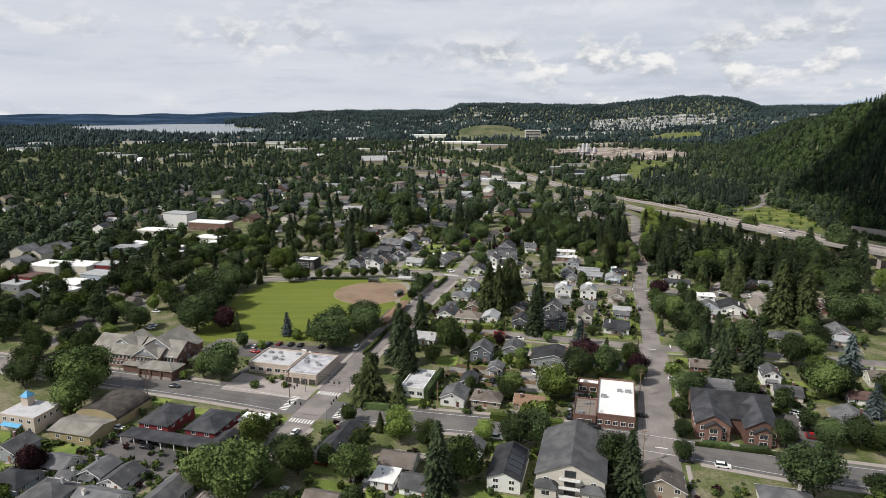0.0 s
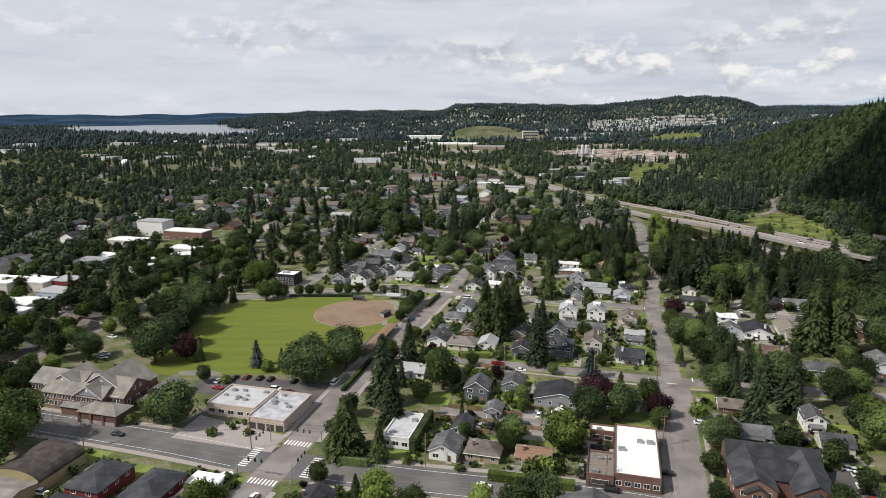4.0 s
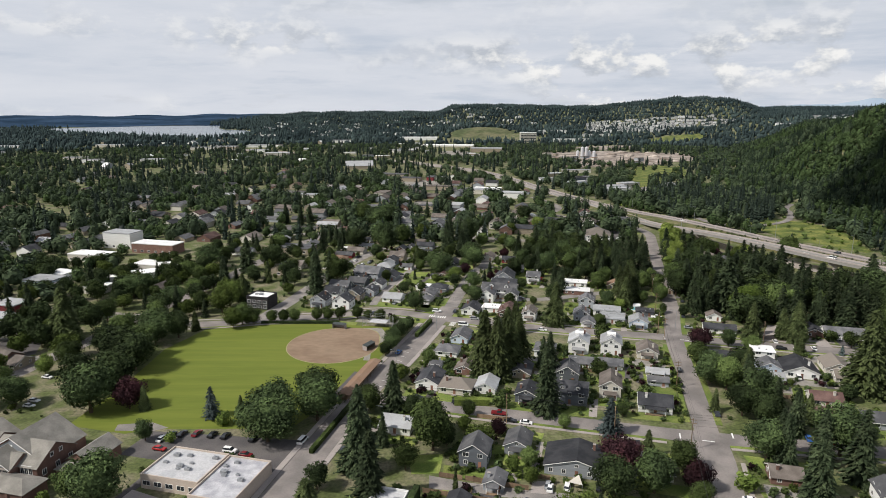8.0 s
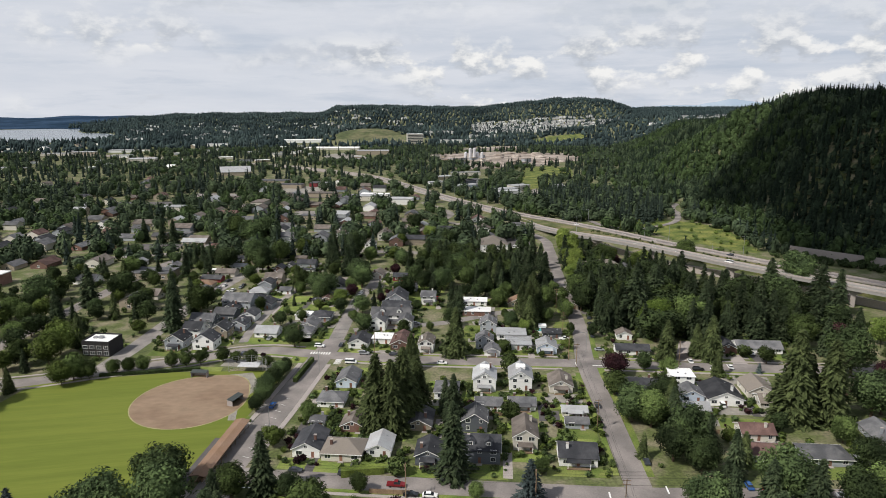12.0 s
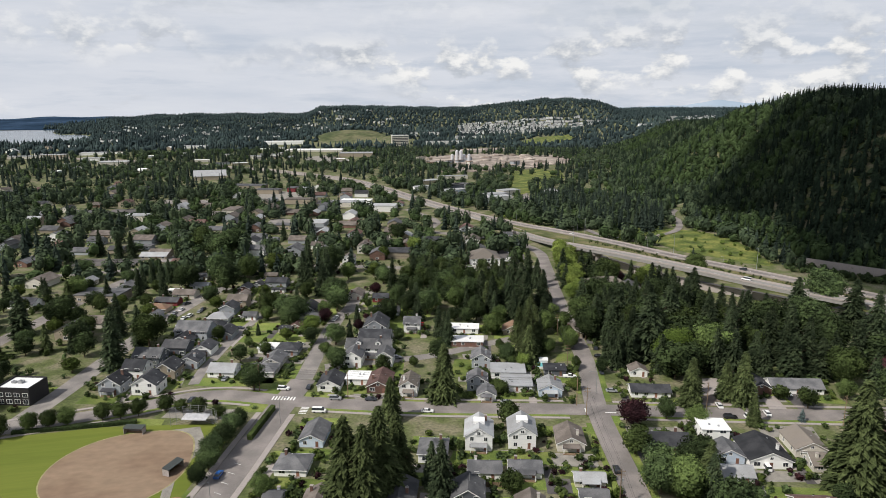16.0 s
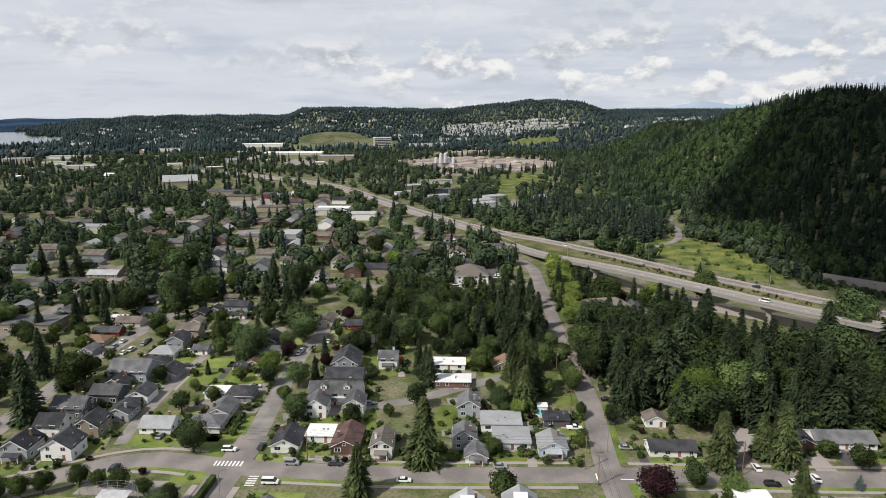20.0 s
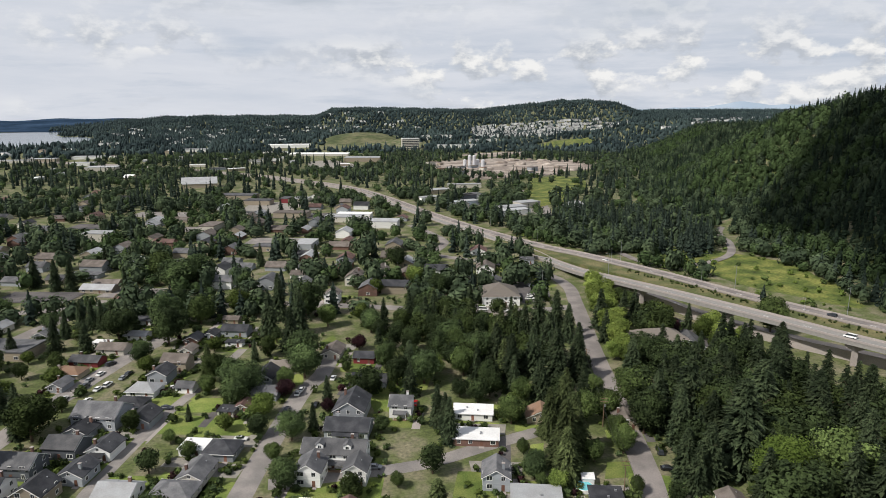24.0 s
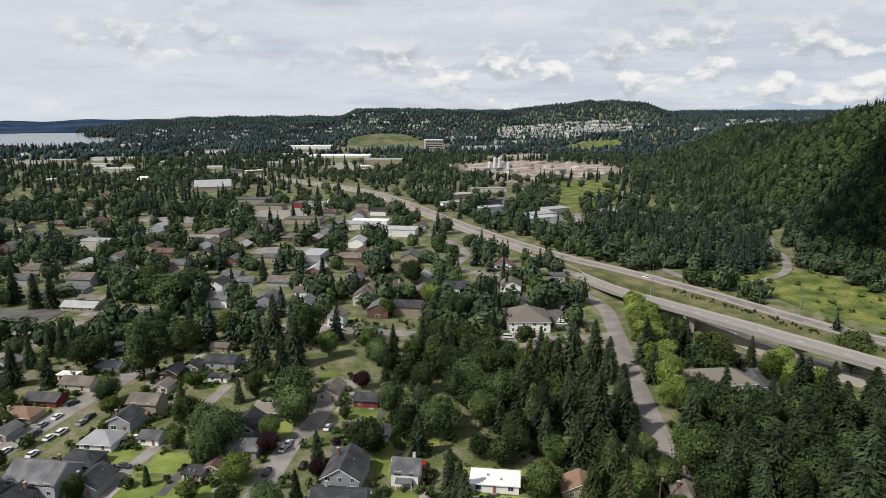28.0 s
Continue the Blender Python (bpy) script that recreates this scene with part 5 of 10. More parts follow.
house(134.2, 237.5, 10, 9, "a", 3.2, "cream", "slate", "gable")
house(134.5, 252.0, 7, 9, "b", 4.6, "white", "slate", "gable")
house(165.3, 298.4, 14, 9, "a", 3.2, "grey", "slate", "hip")
house(194.8, 305.6, 10, 14, "b", 3, "grey", "slate", "gable")
house(118.7, 241.9, 5, 5, "a", 2.6, "brick", "brown", "gable")
house(111.1, 264.8, 9, 8, "a", 3, "brick", "brown", "gable")
house(-34.5, 200.0, 9, 20, "b", 3.2, "white", "charcoal", "gable")
house(-181.4, 356.9, 16, 10, "a", 3, "tan", "brown", "gable")
house(-233.8, 476.3, 18, 14, "a", 5, "white", "slate", "flat")
house(-230.0, 432.0, 12, 10, "a", 3.6, "red", "lightgrey", "flat")
house(-220.2, 409.5, 18, 9, "a", 3.2, "white", "lightgrey", "flat")
house(71.2, 372.6, 9, 11, "b", 5.8, "white", "lightgrey", "gable", "dormer")
house(85.6, 370.8, 9, 11, "b", 5.8, "white", "lightgrey", "gable", "dormer")
house(68.3, 354.3, 10, 7, "a", 2.6, "white", "slate", "gable")
house(80.6, 352.1, 10, 7, "a", 2.6, "white", "slate", "gable")
house(100.8, 365.8, 9, 11, "b", 3.8, "cream", "brown", "gable", "porch")
house(54.7, 367.6, 9, 10, "b", 4, "white", "slate", "hip")
house(59.6, 340.1, 9, 9, "b", 4.6, "charcoal", "slate", "gable")
house(56.7, 320.3, 13, 10, "a", 5, "charcoal", "charcoal", "gable", "dormer")
house(73.8, 326.5, 8, 12, "b", 5.4, "cream", "brown", "gable", "porch")
house(97.8, 342.6, 9, 5, "a", 2.6, "cream", "lightgrey", "gable")
house(95.3, 334.0, 8, 5, "a", 2.6, "grey", "slate", "gable")
house(87.1, 313.0, 12, 10, "a", 3.8, "white", "charcoal", "gable", "porch")
house(89.2, 437.9, 8, 9, "b", 4.8, "grey", "slate", "gable")
house(81.7, 415.6, 8, 8, "b", 4.6, "grey", "slate", "gable")
house(83.1, 406.2, 7, 7, "b", 3, "white", "slate", "gable")
house(97.5, 413.4, 12, 11, "a", 3, "white", "lightgrey", "flat")
house(108.6, 405.2, 9, 9, "b", 4, "lightblue", "lightgrey", "gable", "porch")
house(92.1, 481.6, 14, 8, "a", 3, "white", "white", "flat")
house(89.1, 463.7, 15, 8, "a", 3, "brick", "white", "flat")
house(151.3, 414.6, 7, 6, "b", 3.2, "white", "brown", "gable")
house(146.4, 395.8, 15, 7, "a", 3, "white", "charcoal", "gable")
house(132.1, 357.9, 13, 10, "a", 3, "brick", "charcoal", "gable")
house(150.4, 360.2, 9, 8, "a", 5, "white", "white", "flat")
house(146.8, 347.1, 9, 8, "b", 3.6, "lightblue", "slate", "gable")
house(142.9, 336.4, 9, 7, "a", 2.8, "white", "lightgrey", "gable")
house(158.5, 345.0, 13, 14, "b", 3.6, "white", "charcoal", "gable")
house(175.7, 347.4, 10, 12, "b", 3.6, "cream", "tan", "gable")
house(173.3, 336.8, 8, 8, "a", 3, "cream", "tan", "gable")
house(153.1, 316.1, 11, 8, "a", 3.4, "cream", "redbrown", "gable")
house(148.2, 303.4, 14, 8, "a", 3, "white", "redbrown", "hip")
house(188.3, 295.6, 13, 7, "a", 2.8, "cream", "lightgrey", "gable")
house(190.4, 391.1, 8, 10, "b", 3.4, "brick", "charcoal", "gable")
house(205.0, 388.2, 20, 9, "a", 3, "white", "slate", "gable")
house(207.0, 343.1, 7, 9, "b", 3, "brick", "redbrown", "gable")
house(17.2, 386.3, 8, 12, "b", 3.4, "lightblue", "slate", "gable")
house(10.3, 368.4, 10, 9, "a", 3, "white", "slate", "hip")
house(17.5, 347.3, 8, 8, "b", 3, "brick", "brown", "gable")
house(2.6, 335.4, 9, 13, "b", 3.8, "white", "charcoal", "gable")
house(13.3, 329.6, 13, 10, "a", 3.4, "cream", "tan", "hip")
house(25.3, 330.1, 8, 10, "b", 3.2, "white", "lightgrey", "gable")
house(5.0, 351.8, 5, 5, "a", 2.6, "grey", "slate", "gable")
house(-8.4, 298.0, 11, 9, "a", 3.4, "white", "lightgrey", "gable")
house(40.3, 322.1, 8, 10, "b", 4.2, "charcoal", "charcoal", "gable", "porch")
house(40.8, 345.8, 9, 12, "b", 2.8, "tan", "slate", "gable")
house(24.2, 428.4, 9, 11, "b", 3.4, "white", "charcoal", "gable")
house(35.2, 431.1, 9, 8, "a", 3, "white", "white", "flat")
house(43.7, 424.4, 9, 14, "b", 3.6, "brick", "redbrown", "gable")
house(54.5, 417.5, 7, 10, "b", 4.6, "white", "tan", "gable", "porch")
house(42.4, 459.0, 20, 9, "a", 5.4, "white", "slate", "gable", "dormer garage")
house(34.7, 450.0, 8, 9, "b", 5.2, "white", "slate", "gable")
house(48.4, 447.6, 7, 8, "b", 5.2, "white", "slate", "gable")
house(-3.8, 447.2, 12, 9, "a", 3.2, "cream", "slate", "hip", "garage")
house(0.7, 457.2, 8, 11, "b", 3.2, "cream", "slate", "gable")
house(-2.8, 473.3, 8, 7, "a", 3, "white", "white", "flat")
house(6.5, 469.6, 10, 9, "a", 3.4, "grey", "charcoal", "hip")
house(-19.8, 450.3, 11, 9, "a", 3, "white", "lightgrey", "gable", "garage")
house(-60.3, 441.5, 9, 9, "b", 4.8, "grey", "charcoal", "gable")
house(-47.0, 438.5, 10, 9, "b", 4.8, "white", "charcoal", "gable")
house(-55.1, 455.3, 9, 9, "a", 4.8, "white", "charcoal", "gable")
house(-42.3, 452.8, 9, 9, "b", 4.6, "tan", "charcoal", "gable")
house(-53.0, 469.2, 12, 9, "a", 4.6, "charcoal", "slate", "gable")
house(-43.3, 479.4, 11, 9, "a", 4.4, "charcoal", "slate", "gable")
house(-34.6, 463.0, 8, 9, "b", 4, "grey", "charcoal", "gable")
house(-30.9, 476.8, 8, 9, "b", 4, "white", "charcoal", "gable")
house(-113.9, 719.1, 20, 8, "a", 3, "grey", "slate", "flat")
house(-94.4, 680.8, 20, 9, "a", 3, "tan", "lightgrey", "gable")
house(-66.9, 653.2, 22, 9, "a", 3, "brick", "redbrown", "gable")
house(-93.2, 694.0, 16, 7, "a", 3, "tan", "brown", "gable")
house(-153.1, 772.2, 22, 12, "a", 4, "tan", "brown", "gable")
house(58.6, 672.9, 9, 16, "b", 6, "cream", "brown", "gable")
house(76.6, 683.5, 9, 12, "b", 6, "cream", "brown", "gable")
house(44.3, 634.4, 8, 9, "b", 6, "white", "brown", "gable")
house(27.3, 664.0, 9, 10, "b", 5, "grey", "slate", "gable")
house(24.6, 691.5, 12, 8, "a", 4, "white", "brown", "gable")
house(28.0, 710.4, 10, 8, "a", 4, "grey", "slate", "gable")
house(-24.4, 739.1, 12, 9, "a", 3, "grey", "slate", "gable")
house(-14.9, 723.1, 14, 8, "a", 3, "grey", "slate", "gable")
house(27.2, 751.0, 12, 9, "a", 4, "white", "slate", "gable")
house(131.2, 580.9, 7, 6, "b", 3, "cream", "brown", "hip")
house(115.5, 474.9, 10, 8, "b", 3, "tan", "orange", "gable")
house(182.6, 705.7, 10, 9, "a", 4, "grey", "slate", "flat")
house(-114.8, 170.8, 12, 10, "a", 3, "grey", "slate", "hip")
house(-106.0, 182.3, 8, 9, "b", 3.4, "grey", "slate", "gable")
house(-97.4, 178.6, 8, 10, "b", 3, "white", "slate", "gable")
house(-120.6, 186.7, 9, 8, "a", 3, "cream", "slate", "gable")
house(-98.0, 167.1, 14, 9, "a", 3, "white", "slate", "gable")
house(-80.2, 167.6, 9, 15, "b", 3.4, "grey", "slate", "gable")
house(-78.0, 179.4, 8, 7, "a", 3, "brick", "slate", "hip")
house(-129.3, 177.3, 12, 10, "a", 3, "grey", "charcoal", "hip")
house(-13.9, 187.6, 11, 9, "a", 3.2, "cream", "brown", "gable")
house(-17.5, 178.8, 7, 8, "b", 3, "white", "white", "flat")
house(-68.5, 206.0, 7, 6, "a", 2.8, "brick", "brown", "hip")
house(-66.5, 213.8, 7, 5, "a", 2.8, "white", "white", "flat")
house(-7.2, 175.3, 10, 8, "a", 3, "white", "slate", "gable")
house(-34.6, 167.1, 10, 7, "a", 3, "tan", "brown", "gable")
house(-114.4, 179.4, 5, 5, "a", 2.6, "white", "slate", "gable")
house(9.7, 195.4, 7, 7, "b", 3.4, "white", "slate", "gable")
house(63.8, 173.4, 14, 10, "b", 4.6, "tan", "brown", "gable")
house(144.4, 211.5, 12, 16, "b", 4, "tan", "slate", "gable")
house(160.7, 233.3, 10, 7, "a", 3.2, "white", "redbrown", "gable")
house(178.2, 249.5, 9, 9, "a", 4, "cream", "brown", "gable")
house(98.0, 166.6, 14, 10, "a", 3.4, "cream", "slate", "hip")
house(124.8, 241.6, 5, 5, "a", 2.4, "brick", "brown", "gable")
house(-140.1, 195.5, 9, 10, "b", 4, "grey", "slate", "gable")
house(10.7, 250.1, 6, 9, "b", 3, "grey", "charcoal", "gable")

house(-38.8, 500.2, 16, 12, "a", 5, "grey", "slate", "gable")
house(-24.4, 497.4, 9, 10, "b", 3.6, "grey", "charcoal", "gable")
house(-31.9, 510.7, 11, 8, "a", 3.2, "charcoal", "charcoal", "hip")
house(-30.1, 523.1, 11, 9, "a", 3.2, "white", "lightgrey", "hip")
house(-26.6, 535.4, 8, 9, "b", 4.4, "grey", "charcoal", "gable")
house(-14.6, 523.1, 7, 6, "a", 3, "white", "slate", "gable")
house(-22.8, 546.5, 11, 8, "a", 5, "tan", "brown", "gable")
house(-21.7, 564.6, 6, 7, "b", 3, "cream", "brown", "gable")
house(-62.5, 559.1, 13, 7, "a", 3, "red", "slate", "gable")
house(-65.5, 546.8, 12, 8, "a", 3, "tan", "orange", "hip")
house(-64.5, 533.7, 6, 8, "b", 3, "grey", "slate", "gable")
house(-55.4, 572.6, 13, 8, "a", 3.2, "cream", "brown", "gable")
house(-49.6, 589.5, 11, 6, "a", 3, "white", "lightgrey", "gable")
house(-63.2, 581.7, 8, 4, "a", 2.6, "white", "white", "flat")
house(-3.3, 586.9, 13, 8, "a", 4, "grey", "charcoal", "gable")
house(-2.1, 571.1, 8, 4, "a", 2.6, "white", "charcoal", "flat")
house(-7.7, 606.1, 8, 5, "a", 3, "tan", "brown", "gable")
house(-14.5, 584.1, 6, 7, "b", 3, "grey", "charcoal", "gable")
house(16.0, 523.8, 8, 11, "b", 5, "grey", "charcoal", "gable")
house(17.0, 511.7, 10, 8, "a", 3.4, "grey", "slate", "gable")
house(21.2, 538.1, 9, 7, "a", 3, "tan", "tan", "hip")
house(4.2, 498.5, 6, 5, "a", 2.8, "cream", "charcoal", "flat")
house(9.6, 501.5, 5, 6, "b", 3, "tan", "redbrown", "gable")
house(43.3, 551.2, 8, 12, "b", 3.2, "cream", "brown", "gable")
house(56.8, 541.3, 9, 7, "a", 3.4, "red", "charcoal", "gable")
house(57.3, 516.5, 14, 8, "a", 3.2, "grey", "charcoal", "gable")
house(49.0, 490.8, 11, 14, "b", 4.8, "grey", "charcoal", "gable")
house(47.1, 476.9, 15, 10, "a", 4, "grey", "charcoal", "gable")
house(66.8, 488.4, 8, 8, "a", 5, "white", "slate", "gable")
house(-42.8, 491.6, 9, 9, "b", 3.4, "grey", "charcoal", "gable")
house(-51.6, 612.9, 8, 6, "a", 3, "white", "charcoal", "gable")
house(-93.7, 597.9, 8, 9, "b", 3, "grey", "slate", "gable")
house(-21.8, 579.3, 7, 8, "b", 3, "brick", "slate", "gable")

house(117.5, 423.1, 9, 7, "a", 3, "charcoal", "charcoal", "flat")
house(143.7, 465.8, 8, 9, "b", 3, "tan", "brown", "gable")
house(97.7, 425.7, 14, 10, "a", 3.2, "white", "lightgrey", "flat")

# two-storey lodgings below the freeway
lodge = house(191, 534.5, 27, 15, "a", 5.8, "white", "tan", "hip")
lodge.matrix_world = pose(191, 534.5, 0, 0, 0, -2)
part("balcony", Shape().box(-12.5, -8.9, 2.65, 12.5, -7.52, 2.85).mesh("balcony", M_concrete), lodge)
for k in range(9):
    part("baluster_panel", Shape().box(-12.4 + 2.77 * k, -8.9, 2.85, -9.85 + 2.77 * k, -8.8, 3.75).mesh("baluster_panel", M_trim), lodge)
    part("balcony_post", Shape().box(-12.5 + 2.77 * k, -8.9, 0, -12.38 + 2.77 * k, -8.78, 5.3).mesh("balcony_post", M_trim), lodge)
house(209, 533, 8, 17, "b", 3.4, "grey", "slate", "gable")
flats = house(139, 620, 21, 22, "a", 5.8, "white", "tan", "hip")
flats.matrix_world = pose(139, 620, 0, 0, 0, -8)
house(131, 581, 10, 13, "b", 3.2, "cream", "tan", "hip")
sheet("lodge_parking", [(176, 514), (214, 514), (238, 536), (222, 575), (214, 556), (216, 524), (178, 521)], M_asphalt, 0.03, "asphalt car park round the lodge", "car park")
CLEAR.append((192, 521, 9))
CLEAR.append((139, 604, 8))
CLEAR.append((162, 632, 14))

for q in ((203, 634, 9), (200, 618, 9), (192, 600, 10), (186, 578, 10), (180, 552, 9), (173, 532, 8), (166, 515, 6), (220, 566, 7), (225, 540, 6)):
    CLEAR.append(q)

# ---- lawns, drives, fences and shrubs round the houses ----
yr = random.Random(21)
HOUSES = [h for h in BLOCKED]
lawn_n = 0
for a, b, hw, hd in HOUSES:
    x, y = town(a, b)
    if y > 640 or x < -230 or hw > 12:
        continue
    for side in (-1, 1):
        if yr.random() < 0.18:
            continue
        w, d = hw + yr.uniform(2, 4.5), yr.uniform(4.5, 8.5)
        b0 = b + side * (hd + d * 0.5)
        z = 0.004 + 0.0005 * (lawn_n % 30)
        ring_ = [town(a + sa * w * yr.uniform(0.85, 1.05), b0 + sb * d * 0.5 * yr.uniform(0.9, 1.1)) for sa, sb in ((-1, -1), (1, -1), (1, 1), (-1, 1))]
        bright = yr.random()
        sheet("lawn", ring_, M_lawn if bright < 0.8 else M_gravel, z, "patch of mown lawn beside a house" if bright < 0.8 else "patch of bare gravel yard", "lawn" if bright < 0.8 else "yard", 0.03)
        lawn_n += 1
    if yr.random() < 0.45:
        sx = yr.choice((-1, 1))
        ring_ = [town(a + sx * (hw + 0.2) + q * 1.5 + sx * 1.5, b + r_) for q, r_ in ((-1, -hd - 7), (1, -hd - 7), (1, hd * 0.5), (-1, hd * 0.5))]
        sheet("driveway", ring_, M_concrete if yr.random() < 0.5 else M_asphalt, 0.02 + 0.0004 * (lawn_n % 20), "paved driveway beside a house", "driveway", 0.03)

for a0, b0, a1, b1, mt, lab in ((-118, 395, -102, 440, M_lawn, "open mown lot beside the alley"), (-136, 420, -112, 440, M_lawn, "open grass lot with a small shed"), (8, 174, 26, 188, M_field, "open yellowish lawn at the street corner"),
                                (-90, 428, -60, 446, M_lawn, "long back lawn with play frames"), (14, 388, 24, 404, M_lawn, "corner lawn beside the street"), (-40, 432, -26, 452, M_lawn, "back garden lawn"), (16, 252, 28, 262, M_lawn, "green lawn beside the white-roofed shop"),
                                (-14, 256, 10, 264, M_lawn, "back lawn behind the shop"), (-60, 228, -44, 236, M_lawn, "lawn beside small houses"), (60, 262, 84, 272, M_lawn, "street lawn in front of houses"), (64, 275, 100, 282, M_lawn, "front lawns along the cross street")):
    sheet("open_lawn", [town(a0, b0), town(a1, b0 + 1), town(a1 - 1, b1), town(a0 + 1, b1 - 0.5)], mt, 0.021, lab, "lawn", 0.03)

for ring_no, ring_ in enumerate((
    [(-14, 503.5), (-10.5, 515), (2, 513), (4.5, 500)],
    [(-15.6, 501.5), (17, 494), (13.5, 480.5), (-19.5, 488)],
    [(51, 540.6), (63, 538.9), (63.5, 529.3), (50.3, 532)],
    [(55, 507.5), (62, 521), (84, 523), (79, 506.5)],
    [(55.6, 503.5), (64.1, 503.4), (62.6, 490.3), (56.9, 491.1)],
    [(-27.5, 517.7), (-16.9, 517.4), (-16.8, 509.2), (-23.8, 510.2)],
    [(36.6, 568.1), (43.3, 577.2), (45, 570.8), (38.5, 558.4)],
    [(13.4, 583.6), (17.8, 587.2), (21.5, 574.2), (15.2, 569.2)],
    [(25.7, 531.1), (30.2, 531.9), (30.5, 520.8), (24.4, 519)],
    [(104.8, 592.4), (120.6, 598.7), (130.9, 592.2), (124.1, 576.5), (109.6, 580.9)],
)):
    sheet("open_lawn", ring_, M_lawn, 0.0222 + 0.0016 * ring_no, "bright mown grass on an open lot", "lawn", 0.03)
    CLEAR.append((sum(p[0] for p in ring_) / len(ring_), sum(p[1] for p in ring_) / len(ring_), 5))

# bare lot and drives on the north street
sheet("vacant_lot", [(175.5, 405), (184, 404), (178, 390), (166, 390.5)], M_concrete, 0.03, "levelled pale gravel lot between houses", "lot")
sheet("lot_entry", [(166, 390.5), (178, 390), (173, 380.5), (161, 381.5)], M_earth, 0.026, "trodden brown earth at the mouth of the lot", "lot")
sheet("driveway", [(188, 384.5), (193.5, 384), (190.5, 373), (184, 374)], M_concrete, 0.03, "pale concrete driveway", "driveway")
sheet("driveway", [(198.5, 387), (206.4, 386.5), (203.4, 370), (194.6, 372)], M_asphalt, 0.032, "grey asphalt driveway", "driveway")
CLEAR.extend(((176, 397, 8), (169, 386, 6), (189, 379, 4), (201, 379, 5)))

# back fences of weathered boards
FPOST = Shape().box(-0.06, -0.06, 0, 0.06, 0.06, 1.8).mesh("post", M_wood)
FPANEL = Shape().box(0.06, -0.03, 0.1, 2.34, 0.03, 1.7).mesh("panel", M_wood)


def fence(a0, b0, a1, b1):
    if all(free(*town(a0 + (a1 - a0) * t, b0 + (b1 - b0) * t), 0.3) for t in (0, 0.2, 0.4, 0.6, 0.8, 1)):
        long_fence(a0, b0, a1, b1)


def long_fence(a0, b0, a1, b1):
    x0, y0 = town(a0, b0)
    n = max(2, int(math.hypot(a1 - a0, b1 - b0) / 2.4))
    ob = thing("fence", x0, y0, 0, math.degrees(math.atan2(b1 - b0, a1 - a0)) - GRID, "brown weathered board fence between yards", "fence", "yard fences")
    for k in range(n + 1):
        part("post", FPOST, ob, at=pose(2.4 * k, 0, 0))
        if k < n:
            part("panel", FPANEL, ob, at=pose(2.4 * k, 0, 0))


for q in ((-66, 250, -40, 250), (-40, 250, -26, 250), (-95, 415, -72, 418), (-92, 448, -64, 450), (-30, 448, -10, 448), (-60, 300, -46, 300), (22, 300, 34, 300), (40, 345, 56, 345), (-152, 392, -134, 392), (-28, 352, -14, 352), (-104, 470, -84, 470), (62, 300, 62, 318), (100, 300, 100, 316)):
    fence(*q)


def leafy_patch(name, spots, material, label, seed, leaf_n=60):
    """Many small shrubs of leaf clumps, joined."""
    tv = [leafy_crown(seed + k, 0.5, 1.0, -0.1, leaf_n, 0.16) for k in range(4)]
    rg_ = np.random.default_rng(seed)
    V, F, k0 = [], [], 0
    for i, (x, y, s, *lift) in enumerate(spots):
        v, f = tv[i % 4]
        t = rg_.uniform(0, 6.28)
        c, sn = math.cos(t), math.sin(t)
        hgt = s * rg_.uniform(0.6, 1.0)
        V.append(np.stack([(v[:, 0] * c - v[:, 1] * sn) * s + x, (v[:, 0] * sn + v[:, 1] * c) * s + y, v[:, 2] * hgt + (lift[0] if lift else float(height(x, y)))], 1))
        F.append(f + k0)
        k0 += len(v)
    return tagged(new(name, mesh_np(name, np.concatenate(V), np.concatenate(F), material)), label, "shrubs", kind="stuff")


spots = {0: [], 1: [], 2: []}
for a, b, hw, hd in HOUSES:
    x, y = town(a, b)
    if y > 640 or x < -260:
        continue
    for k in range(9):
        t = yr.uniform(0, 6.28)
        q = yr.uniform(0.6, 4.5)
        aa, bb = a + (hw + q) * math.copysign(1, math.cos(t)) * (1 if abs(math.cos(t)) > 0.6 else yr.random()), b + (hd + q) * math.copysign(1, math.sin(t)) * (1 if abs(math.cos(t)) <= 0.6 else yr.random())
        px_, py_ = town(aa, bb)
        if free(px_, py_, 0.2):
            spots[yr.choice((0, 0, 1, 2))].append((px_, py_, yr.uniform(1.2, 3.4)))
leafy_patch("yard_shrubs", spots[0], M_maple, "green garden shrubs and hedges between the houses", 70)
leafy_patch("dark_shrubs", spots[1], M_oak, "dark evergreen shrubs between the houses", 80)
leafy_patch("bright_shrubs", spots[2], M_lime, "bright green shrubs between the houses", 90)


def hedge(a0, b0, a1, b1, h, w, material, label):
    """A clipped hedge of leaf clumps round a solid core."""
    L = math.hypot(a1 - a0, b1 - b0)
    x0, y0 = town(a0, b0)
    ob = thing("hedge", x0, y0, 0, math.degrees(math.atan2(b1 - b0, a1 - a0)) - GRID, label, "hedge", "clipped hedges")
    rg_ = np.random.default_rng(abs(int(a0 * 7 + b0)))
    n = int(L * 26)
    p = np.stack([rg_.uniform(0, L, n), rg_.uniform(-w / 2, w / 2, n), rg_.uniform(0.1, h, n)], 1)
    face = rg_.integers(0, 3, n)
    p[face == 0, 2] = h
    p[face == 1, 1] = -w / 2
    p[face == 2, 1] = w / 2
    q = rg_.normal(size=(n, 2, 3)) * 0.22
    tri_ = np.stack([p, p + q[:, 0], p + q[:, 1]], 1).reshape(-1, 3)
    part("core", Shape().box(0, -w / 2, 0, L, w / 2, h).mesh("core", material), ob)
    part("leaves", mesh_np("leaves", tri_, np.arange(3 * n).reshape(-1, 3), material), ob)


